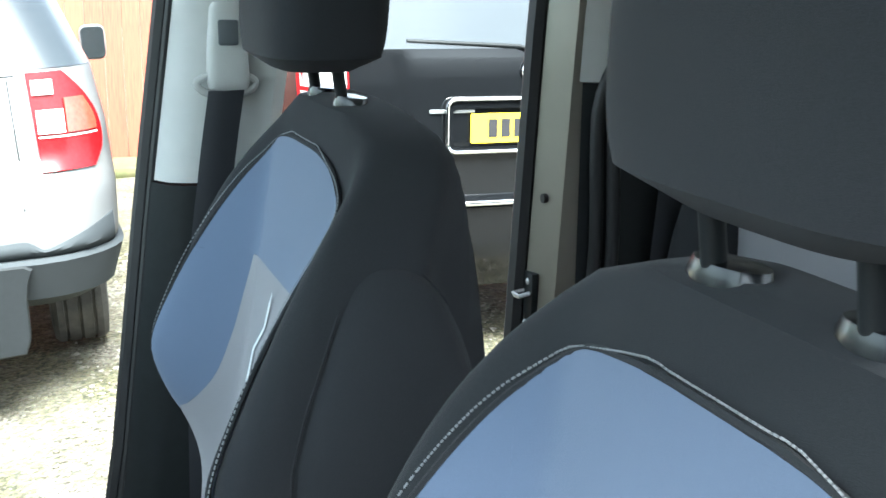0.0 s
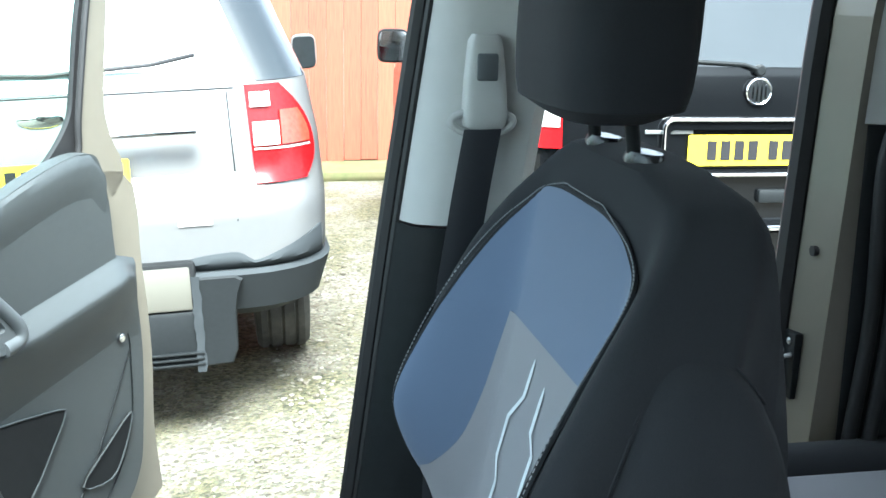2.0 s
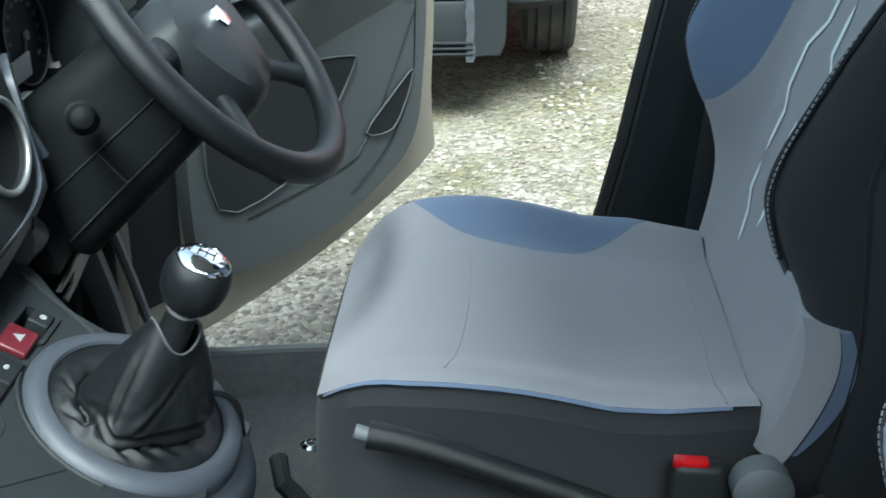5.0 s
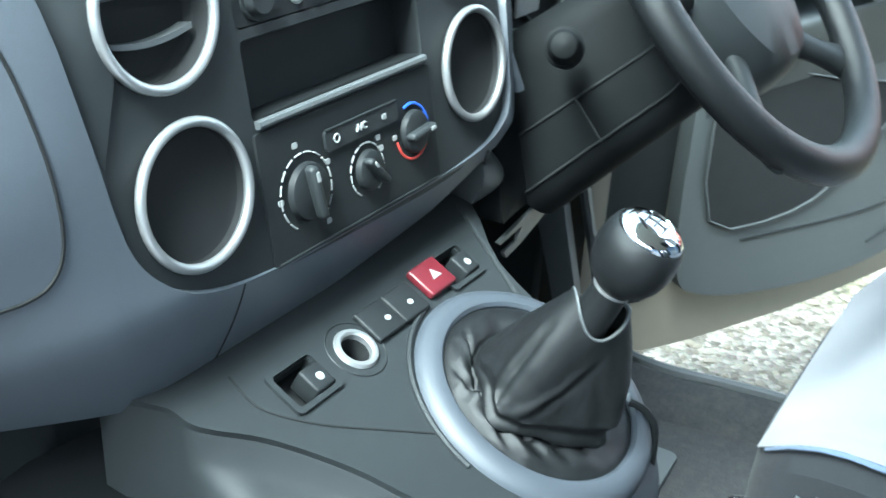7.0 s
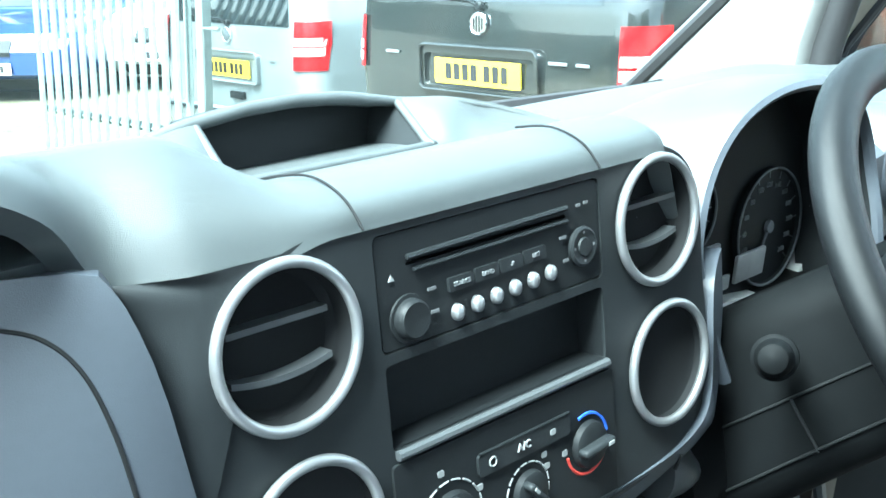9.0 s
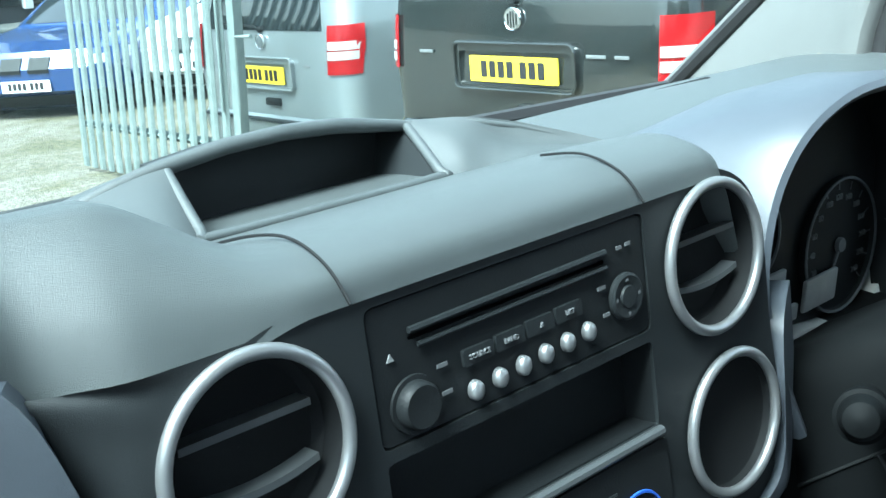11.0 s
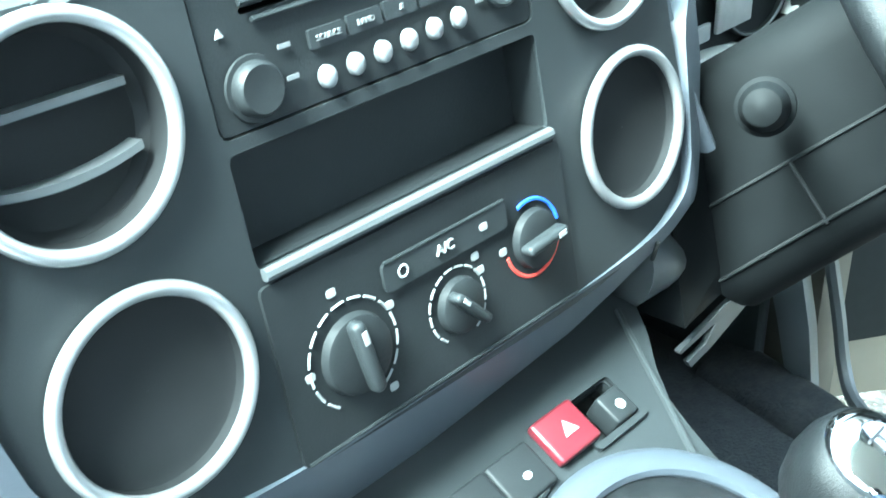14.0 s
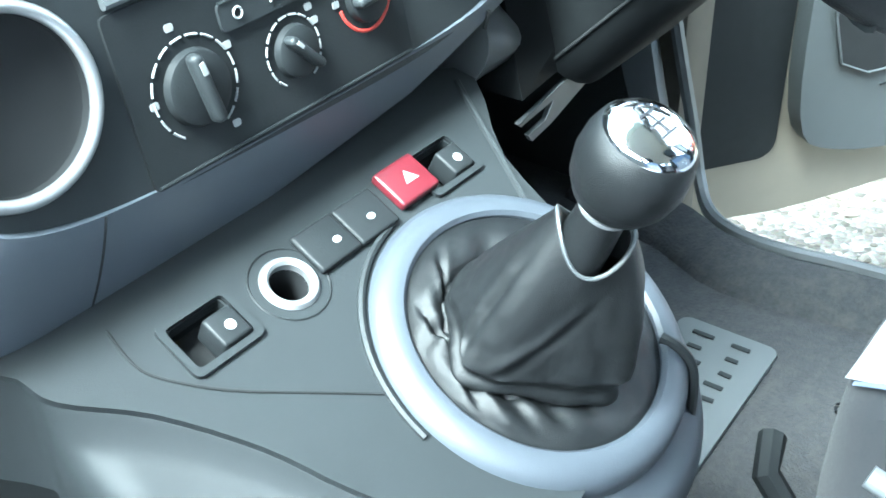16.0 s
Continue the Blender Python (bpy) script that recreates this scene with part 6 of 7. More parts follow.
    def hood(u, t):
        y = hy(u) + t * (0.5 - hy(u))
        return Vector((u, y, hz(u) + 0.003 * math.sin(math.pi * min(1, t * 6)) + (1.045 - hz(u)) * t ** 1.15))
    us = span(-0.17, 0.23, 50)
    g = [[bm.verts.new(hood(u, t)) for t in span(0, 1, 6)] for u in us]
    fs = [bm.faces.new((g[i][j], g[i + 1][j], g[i + 1][j + 1], g[i][j + 1])) for i in range(len(us) - 1) for j in range(6)]
    thicken(bm, fs, 0.004, (0, 0, 1))
    tray = part("tray_hood", bm, plastic_top, r, "arched hood over dash tray")
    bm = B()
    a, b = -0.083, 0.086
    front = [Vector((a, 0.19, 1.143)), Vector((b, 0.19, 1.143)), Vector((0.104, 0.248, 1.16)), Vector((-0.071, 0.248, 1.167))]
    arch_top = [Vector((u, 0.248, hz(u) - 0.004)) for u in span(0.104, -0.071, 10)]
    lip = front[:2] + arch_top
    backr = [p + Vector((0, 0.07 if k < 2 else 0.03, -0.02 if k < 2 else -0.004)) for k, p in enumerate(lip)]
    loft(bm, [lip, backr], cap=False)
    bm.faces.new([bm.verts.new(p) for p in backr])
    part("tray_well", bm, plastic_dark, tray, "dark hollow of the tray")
    foot_l = [(-0.17, 0.1, 1.17), (-0.145, 0.125, 1.158), (-0.12, 0.15, 1.15), (-0.1, 0.17, 1.146), (-0.084, 0.189, 1.143)]
    head_l = [(u, hy(u), hz(u)) for u in (-0.17, -0.145, -0.115, -0.09, -0.071)]
    foot_r = [(0.086, 0.189, 1.143), (0.1, 0.184, 1.143), (0.114, 0.181, 1.143), (0.14, 0.172, 1.144), (0.18, 0.156, 1.145), (0.23, 0.14, 1.138)]
    head_r = [(u, hy(u), hz(u)) for u in (0.104, 0.118, 0.133, 0.16, 0.195, 0.23)]
    for foot, head, bulge in ((foot_l, head_l, (0.0, 0.0, 0.001, 0.002, 0.0)), (foot_r, head_r, (0.0, 0.005, 0.001, -0.005, -0.004, 0.0))):
        bm = B()
        ff, hh = smooth_path(foot, 5), smooth_path(head, 5)
        bb = smooth_path([(0, 0, q) for q in bulge], 5)
        rows = [[f.lerp(h, t) + (Vector((0, -0.6, 0.8)) * q.z * math.sin(math.pi * t) if q.z > 0 else Vector((0, -0.2, 1.0)) * q.z * math.sin(math.pi * t ** 2.4)) for t in span(0, 1, 16)] for f, h, q in zip(ff, hh, bb)]
        loft(bm, rows, cap=False, closed=False)
        part("tray_cheek", bm, plastic_top, tray, "grey side of the tray")
    bm = B()
    tube(bm, smooth_path([(-0.072, 0.245, 1.166), (a + 0.001, 0.195, 1.147), (a + 0.004, 0.19, 1.1445), (0, 0.189, 1.144), (b - 0.004, 0.19, 1.1435), (b, 0.195, 1.146), (0.103, 0.245, 1.161)], 5), 0.0034, 10)
    part("tray_rim", bm, plastic_top, tray)
    bm = B()
    lip_u = span(-0.165, 0.228, 50)
    tube(bm, [(u, hy(u) - 0.001, hz(u) - 0.0035) for u in lip_u], [0.005 - 0.0042 * min(1, max(0, (u - 0.06) / 0.15)) for u in lip_u], 12)
    part("hood_lip", bm, plastic_top, tray, "rounded grey lip of the hood")
    bm = B()
    tube(bm, smooth_path([(0.6, 0.43, 1.0725), (0.625, 0.42, 1.0765), (0.65, 0.408, 1.081), (0.67, 0.395, 1.086)], 4), [0.001] + [0.003] * 11 + [0.001], 8)
    part("demister_slot", bm, plastic_deep, r, "dark demister slot")
    for pts in ([(-0.108, 0.034, 1.166), (-0.108, 0.05, 1.1785), (-0.108, 0.075, 1.183), (-0.112, 0.1, 1.178), (-0.118, 0.13, 1.166)], [(0.08, 0.034, 1.166), (0.08, 0.05, 1.1785), (0.079, 0.075, 1.183), (0.074, 0.1, 1.178)]):
        bm = B()
        tube(bm, smooth_path(pts, 5), 0.0008, 5)
        part("top_joint", bm, plastic_deep, r, "dark joint in dash top")
    # instrument hood
    rim = smooth_path([(0.236, 0.012, 0.985), (0.219, 0.022, 1.03), (0.217, 0.036, 1.07), (0.226, 0.045, 1.10), (0.241, 0.05, 1.132), (0.263, 0.05, 1.158), (0.3, 0.05, 1.173), (0.345, 0.05, 1.177), (0.395, 0.05, 1.172), (0.44, 0.05, 1.155), (0.472, 0.05, 1.125), (0.485, 0.045, 1.09), (0.482, 0.03, 1.05), (0.475, 0.012, 0.985)], 4)
    mid = Vector((0.35, 0.0, 1.07))
    def around(p, out, dy, dz=0.0):
        d = Vector((p.x - mid.x, 0, p.z - mid.z)).normalized()
        up = max(0.0, d.z)
        return Vector((p.x, p.y + dy, p.z + dz * up)) + Vector((d.x, 0, d.z * (0.55 if dy > 0.02 else 1.0))) * out
    bm = B()
    rows = [[around(p, 0.0, 0.004), around(p, 0.002, -0.002), around(p, 0.0065, -0.005), around(p, 0.0105, -0.002), around(p, 0.013, 0.008), around(p, 0.0145, 0.03), around(p, 0.016, 0.06, -0.006), around(p, 0.017, 0.1, -0.022), around(p, 0.014, 0.15, -0.052), around(p, 0.008, 0.22, -0.11)] for p in rim]
    loft(bm, rows, cap=False, closed=False)
    thicken(bm, list(bm.faces), 0.003, (0, 0, 1))
    hood_ob = part("instrument_hood", bm, plastic_blue, r, "blue grey arched instrument hood")
    bm = B()
    loft(bm, [[around(p, -0.0005, 0.003), around(p, -0.004, 0.03), around(p, -0.012, 0.075)] for p in rim], cap=False, closed=False)
    part("hood_lining", bm, plastic_black, hood_ob, "black hood lining")
    bm = B()
    tilt = lambda x, z, d=0.0: Vector((x, 0.1 + 0.1 * (z - 1.05) - d, z))
    bm.faces.new([bm.verts.new(tilt(p.x, p.z)) for p in rim[::2]] + [bm.verts.new(tilt(0.48, 0.95)), bm.verts.new(tilt(0.24, 0.95))])
    thicken(bm, list(bm.faces), 0.006, (0, -1, 0))
    cl = part("instrument_panel", bm, plastic_black, r, "instrument cluster behind clear lens")
    for cx, cz, rad, ang in ((0.414, 1.04, 0.054, 238), (0.292, 1.075, 0.033, 215)):
        mk = Matrix.Translation(tilt(cx, cz, 0.002)) @ pose(0, 0, 0, 90 - 6, 0, 0)
        bm = B()
        lathe(bm, [(rad, 0), (rad, 0.005), (rad * 0.965, 0.005), (rad * 0.95, 0.001), (0.001, 0.001)], mk, 40)
        gauge = part("gauge", bm, plastic_black, cl, "round black gauge with white figures")
        bm = B()
        tube(bm, [mk @ Vector((rad * 0.98 * math.cos(q), rad * 0.98 * math.sin(q), 0.005)) for q in span(0, 2 * math.pi, 40)[:-1]], 0.0012, 5, closed=True)
        part("gauge_rim", bm, plastic_grey, gauge, "thin grey rim")
        for q in range(13):
            aa = 225 - q * 270 / 12
            bm = B()
            box(bm, (rad * 0.87, 0, 0.0016), (rad * 0.12, 0.0011, 0.0005), 0, mk @ pose(0, 0, 0, 0, 0, aa))
            part("scale_tick", bm, mark_grey, gauge, smooth=False)
            if rad > 0.05:
                text_mesh(str(q * 20), 0.0066, mk @ pose(rad * 0.7 * math.cos(radians(aa)), rad * 0.7 * math.sin(radians(aa)), 0.0016), mark_grey, gauge, "figure")
        bm = B()
        loft(bm, [[mk @ Vector((0, 0, z)) + mk.to_3x3() @ (Matrix.Rotation(radians(ang), 3, "Z") @ Vector((x, y, 0))) for x, y in ((-0.006, -0.0018), (rad * 0.8, -0.0006), (rad * 0.8, 0.0006), (-0.006, 0.0018))] for z in (0.003, 0.0042)])
        lathe(bm, [(0.006, 0.002), (0.0055, 0.0055), (0.001, 0.006)], mk, 16)
        part("needle", bm, mark_grey, gauge, "pale needle", smooth=False)
    for x, z, w, h in ((0.311, 1.032, 0.036, 0.026), (0.327, 1.007, 0.04, 0.013), (0.38, 1.014, 0.046, 0.026)):
        bm = B()
        box(bm, (0, 0, 0), (w, 0.004, h), 0.0015, Matrix.Translation(tilt(x, z, 0.008)))
        part("display", bm, lcd_grey, cl, "grey display window")
    bm = B()
    strip = smooth_path([(x, z, 0) for x, z in ((0.285, 0.984), (0.318, 0.986), (0.354, 0.985), (0.385, 0.981), (0.43, 0.977), (0.455, 0.981), (0.471, 0.993), (0.481, 1.016), (0.478, 1.05))], 5)
    loft(bm, [[tilt(p.x + q.x, p.y + q.y, d) for q, d in ((-w, 0.0), (-w, 0.012), (w, 0.016), (w, 0.0))] for p, w in ((p, Vector((b.y - a.y, a.x - b.x, 0)).normalized() * 0.0052) for a, p, b in zip([strip[0]] + strip, strip, strip[1:] + [strip[-1]]))])
    part("lens_border", bm, trim_light, cl, "pale grey lens border")
    # driver's outer vent
    bm = B()
    lathe(bm, [(0.058, -0.05), (0.056, 0.0), (0.05, 0.012)], Matrix.Translation((0.61, 0.075, 1.074)) @ pose(0, 0, 0, 79, 0, 0), 32)
    pod = part("outer_vent_pod", bm, plastic_blue, r, "blue grey round vent pod")
    bm = B()
    mv = Matrix.Translation((0.61, 0.063, 1.076)) @ pose(0, 0, 0, 79, 0, 0)
    tube(bm, [mv @ Vector((0.042 * math.cos(a), 0.042 * math.sin(a), 0.002)) for a in span(0, 2 * math.pi, 36)[:-1]], 0.0035, 8, closed=True)
    part("vent_ring", bm, silver, pod, "satin silver ring")
    bm = B()
    lathe(bm, [(0.04, 0.003), (0.039, 0.001), (0.001, 0.001)], mv, 28)
    part("vent_well", bm, plastic_deep, pod)
    bm = B()
    loft(bm, [[(x, 0.085 - 0.03 * f, 0.985), (x, 0.07 - 0.03 * f, 1.03), (x, 0.075 - 0.03 * f, 1.09), (x, 0.11, 1.12), (x, 0.2, 1.12), (x, 0.2, 0.985)] for x, f in ((0.49, 0.6), (0.56, 0.3), (0.66, 0.0), (0.76, 0.0))])
    part("outer_panel", bm, plastic_blue, r, "blue grey panel round the outer vent")
    bm = B()
    rows = []
    for x, k in zip(span(0.172, 0.24, 12), span(0, 1, 12)):
        b = 0.012 * math.sin(math.pi * k)
        rows.append(smooth_path([(x, 0.1, 0.965), (x, 0.04 + 0.02 * k, 0.965 - 0.035 * k), (x, 0.012 + 0.02 * k - b, 0.94 - 0.04 * k), (x, 0.01 + 0.035 * k - b, 0.905 - 0.02 * k), (x, 0.045 + 0.03 * k, 0.87), (x, 0.1, 0.86)], 4))
    loft(bm, rows)
    part("knee_trim", bm, lip_grey, r, "grey curved trim beside the column")
    # driver's side knee panel and body behind
    bm = B()
    rows = []
    for x in span(0.2, 0.78, 12):
        rows.append([(x, 0.13, 0.985), (x, 0.09, 0.97), (x, 0.075, 0.92), (x, 0.12, 0.86), (x, 0.3, 0.84), (x, 0.3, 1.0)])
    loft(bm, rows)
    part("knee_panel", bm, cowl_black, r, "dark knee panel")
    for nm, c, sz in (("lower_body", (-0.5, 0.22, 0.82), (0.58, 0.3, 0.22)), ("cross_member", (0.0, 0.2, 1.0), (1.5, 0.1, 0.2)), ("shelf_support", (-0.55, 0.175, 1.12), (0.62, 0.08, 0.08)), ("shelf_floor", (-0.55, 0.125, 1.165), (0.6, 0.1, 0.012)), ("shelf_back", (-0.6, 0.125, 1.14), (0.84, 0.012, 0.11))):
        bm = B()
        box(bm, c, sz, min(0.02, min(sz) * 0.3))
        part(nm, bm, plastic_top if nm.startswith("shelf") else plastic_dark, r)
    return r


dashboard()


# ---------------------------------------------------------------- console, gear lever, hand brake
CS = math.atan(0.5)
MC = Matrix(((1, 0, 0, 0.0), (0, math.cos(CS), -math.sin(CS), 0.0), (0, math.sin(CS), math.cos(CS), 0.8905), (0, 0, 0, 1)))  # console top: u right, v forward and up, w out


def ease_in(t):
    t = min(1.0, max(0.0, t))
    return t * t * (3 - 2 * t)


SWITCHES = ((-0.101, -0.027), (0.089, -0.0214))


def console():
    r = root("centre_console", (0.0, -0.05, 0.44), "dark grey centre console with switches", "console")
    top = [tuple(p) for p in smooth_path([(-0.188, 0.008), (-0.182, -0.012), (-0.152, -0.044), (-0.124, -0.089), (-0.107, -0.13), (-0.084, -0.175), (-0.052, -0.212), (-0.012, -0.213), (0.04, -0.2), (0.095, -0.175), (0.118, -0.12), (0.13, -0.04), (0.16, 0.03), (0.0, 0.06), (-0.2, 0.05)], 4, True)]
    bm = B()
    plate(bm, top, [circle(-0.049, -0.029, 0.0122, 28)] + [rrect(u - 0.0185, v - 0.0125, u + 0.0155, v + 0.0135, 0.003, 3) for u, v in SWITCHES], 0.01, MC)
    part("switch_panel", bm, plastic_dark, r, "dark grained switch panel")
    # skirts of the console
    bm = B()
    rows = []
    for (u, v) in top:
        p = MC @ Vector((u, v, -0.005))
        c = Vector((0.02, -0.05, 0))
        d = Vector((p.x, p.y, 0)) - c
        k = ease_in(-v / 0.03) * ease_in((0.01 - u) / 0.06)
        fl = Vector((-0.4, -0.9, 0)).normalized() * k
        rows.append([p, p + fl * 0.002 + Vector((0, 0, -0.004)), p + fl * 0.006 + Vector((0, 0, -0.016)), p + fl * 0.012 + Vector((0, 0, -0.0225)), p + fl * 0.022 + Vector((0, 0, -0.029)), p + fl * 0.034 + Vector((0, 0, -0.043)), p + fl * 0.042 + Vector((0, 0, -0.062)), p + fl * 0.05 + Vector((0, 0, -0.09)), Vector((c.x + d.x * 1.0, c.y + d.y * 1.1, 0.6)) + fl * 0.05, Vector((c.x + d.x * 1.0, c.y + d.y * 1.1, FLOOR)) + fl * 0.05])
    rows.append(rows[0])
    loft(bm, rows, cap=False, closed=False)
    bmesh.ops.remove_doubles(bm, verts=bm.verts, dist=1e-6)
    part("console_skirt", bm, plastic_dark, r, "dark console side")
    bm = B()
    loft(bm, [[(-0.17, 0.06, 0.86), (-0.12, 0.0, 0.82), (-0.09, -0.04, 0.77), (-0.09, -0.04, 0.5), (-0.17, 0.06, 0.5)], [(-0.6, 0.12, 0.86), (-0.6, 0.05, 0.8), (-0.6, 0.05, 0.7), (-0.6, 0.05, 0.5), (-0.6, 0.12, 0.5)]])
    part("passenger_side_panel", bm, cowl_black, r, "dark passenger footwell panel")
    # raised rim lines
    bm = B()
    tube(bm, smooth_path([MC @ Vector((u, v, 0.002)) for u, v in ((0.15, 0.02), (0.139, -0.005), (0.12, -0.051), (0.105, -0.085))], 5), 0.0022, 6)
    part("rim_line", bm, plastic_dark, r)
    bm = B()
    tube(bm, smooth_path([MC @ Vector((u, v, 0.0005)) for u, v in ((-0.141, 0.004), (-0.143, -0.016), (-0.138, -0.031), (-0.117, -0.056), (-0.085, -0.083), (-0.055, -0.108))], 5), 0.0008, 6)
    part("panel_joint", bm, plastic_deep, r, "dark joint round the switch panel")
    # buttons
    def key(name, u, v, w, h, mt, lab, hh=0.005):
        bm = B()
        box(bm, (u, v, hh / 2), (w, h, hh), 0.0022, MC, 3)
        return part(name, bm, mt, r, lab)
    key("hazard_button", 0.0555, -0.0188, 0.033, 0.027, red_button, "red hazard button with triangle", 0.007)
    key("lock_button", 0.0165, -0.0225, 0.0315, 0.0275, plastic_black, "black rocker button")
    key("lock_button", -0.0155, -0.0225, 0.0315, 0.0275, plastic_black, "black rocker button")
    bm = B()
    plate(bm, [(0.0515, -0.0222), (0.0625, -0.0222), (0.057, -0.0138)], [], 0.0005, MC @ pose(0, 0, 0.0076))
    part("triangle_mark", bm, mark_white, r, smooth=False)
    for u in (0.018, -0.01):
        bm = B()
        lathe(bm, [(0.0029, 0.0), (0.0029, 0.0005)], MC @ Matrix.Translation((u, -0.025, 0.005)), 14, sx=1.0, sy=0.75)
        part("button_mark", bm, mark_white, r, smooth=False)
    for u, v in SWITCHES:
        bm = B()
        plate(bm, rrect(u - 0.024, v - 0.017, u + 0.021, v + 0.018, 0.004, 3), [rrect(u - 0.02, v - 0.013, u + 0.017, v + 0.014, 0.003, 3)], 0.006, MC @ pose(0, 0, 0.003))
        sw = part("window_switch", bm, plastic_dark, r, "dark window switch in a recess")
        bm = B()
        well = rrect(u - 0.0195, v - 0.0128, u + 0.0165, v + 0.0138, 0.003, 3)
        loft(bm, [[MC @ Vector((x, y, w)) for x, y in well] for w in (0.0012, -0.018)], cap=False)
        bm.faces.new([bm.verts.new(MC @ Vector((x, y, -0.018))) for x, y in well])
        part("recess", bm, plastic_deep, sw)
        bm = B()
        box(bm, (u + 0.006, v - 0.003, -0.0025), (0.0185, 0.019, 0.017), 0.002, MC, 3)
        part("rocker", bm, plastic_black, sw)
        bm = B()
        lathe(bm, [(0.0031, 0.0), (0.0031, 0.0006)], MC @ Matrix.Translation((u + 0.007, v - 0.004, 0.006)), 14)
        part("switch_mark", bm, mark_white, sw)
    # lighter socket
    ms = MC @ Matrix.Translation((-0.049, -0.029, 0))
    bm = B()
    lathe(bm, [(0.0112, -0.004), (0.0113, 0.0015), (0.0128, 0.0032), (0.0152, 0.003), (0.0168, 0.0005)], ms, 40, cap=False)
    so = part("power_socket", bm, silver, r, "silver rimmed power socket")
    bm = B()
    lathe(bm, [(0.0112, -0.003), (0.0108, -0.045), (0.0005, -0.045)], ms, 28, cap=False)
    part("socket_hole", bm, plastic_deep, so, "deep black socket bore")
    bm = B()
    tube(bm, [ms @ Vector((0.0225 * math.cos(a), 0.0225 * math.sin(a), 0.0002)) for a in span(0, 2 * math.pi, 36)[:-1]], 0.0007, 4, closed=True)
    part("socket_groove", bm, plastic_black, so)
    return r


console()


def gear_lever():
    r = root("gear_lever", (0.04, -0.12, 0.82), "gear lever with chrome topped knob and leatherette boot", "gear lever")
    cu, cv = 0.042, -0.134
    mr = MC @ Matrix.Translation((cu, cv, 0))
    bm = B()
    lathe(bm, [(0.0975, -0.03), (0.0972, -0.008), (0.0955, 0.001), (0.091, 0.006), (0.084, 0.0088), (0.0785, 0.0085), (0.0762, 0.006), (0.0755, -0.004)], mr, 72, cap=False)
    part("boot_ring", bm, plastic_ring, r, "pale blue grey oval ring")
    # console tail that the ring stands on
    bm = B()
    rows = []
    for a in span(radians(-128), radians(28), 30):
        k = max(0.0, math.sin(math.pi * (a - radians(-128)) / radians(156))) ** 0.6
        rows.append([mr @ Vector((q * math.cos(a), q * math.sin(a), w)) for q, w in smooth_path([(0.09, -0.012), (0.1, -0.0125 - 0.004 * k), (0.104 + 0.014 * k, -0.02 - 0.006 * k), (0.106 + 0.026 * k, -0.04 - 0.012 * k), (0.104 + 0.03 * k, -0.09)], 4)])
    loft(bm, rows, cap=False, closed=False)
    part("console_tail", bm, plastic_ring, r, "blue grey rounded tail of the console")
    bm = B()
    tube(bm, smooth_path([mr @ Vector((q * math.cos(radians(a)), q * math.sin(radians(a)), w)) for a, q, w in ((-44, 0.0765, 0.0075), (-49, 0.086, 0.0095), (-53, 0.096, 0.004), (-57, 0.104, -0.01), (-62, 0.112, -0.03))], 6), 0.0034, 8)
    part("tail_edge", bm, plastic_black, r, "dark edge strip of the console tail")
    # dark lip beside the ring
    bm = B()
    tube(bm, [mr @ Vector((0.1 * math.cos(a), 0.1 * math.sin(a), 0.001)) for a in span(radians(100), radians(182), 30)], 0.0022, 6)
    part("ring_lip", bm, plastic_dark, r, "dark raised lip beside the ring")
    # boot: slack leather inside the ring, rolled under a flattened leaning sleeve
    n = 160
    mid = Vector((0.018, -0.135, 0.0))
    hem = Vector((0.0225, -0.132, 0.104))
    lean = (hem - Vector((0.018, -0.135, 0.03))).normalized()
    e1 = (Vector((1, 0, 0)) - lean * lean.x).normalized()
    e2 = lean.cross(e1)
    plan = [(19, 0.0465, 0.028), (66, 0.0525, 0.017), (100, 0.046, 0.02), (137, 0.04, 0.034), (158, 0.043, 0.03), (170, 0.0455, 0.026), (184, 0.042, 0.026), (210, 0.0345, 0.028), (240, 0.0345, 0.03), (268, 0.046, 0.033), (279, 0.0555, 0.0355), (286, 0.0585, 0.036), (293, 0.0565, 0.037), (306, 0.05, 0.041), (330, 0.0495, 0.044)]
    wrap = [(a + 360 * k, q, w) for k in (-1, 0, 1) for a, q, w in plan]
    reach, brim = curve([(a, q) for a, q, w in wrap]), curve([(a, w) for a, q, w in wrap])
    rings = []
    # from the ring inwards over the pool, under the fold, round its edge and up to the hem
    steps = [("pool", k) for k in span(0, 1, 22)] + [("fold", k) for k in span(0, 1, 18)[1:]] + [("sleeve", k) for k in span(0, 1, 34)[1:]]
    under = curve([(0, 0.84), (0.15, 0.85), (0.35, 1.0), (0.5, 1.03), (0.62, 0.985), (0.75, 0.925), (0.86, 0.95), (1, 1.0)])
    rise = curve([(0, 0.0), (0.15, 0.08), (0.35, 0.16), (0.5, 0.3), (0.62, 0.45), (0.75, 0.58), (0.86, 0.78), (1, 1.0)])
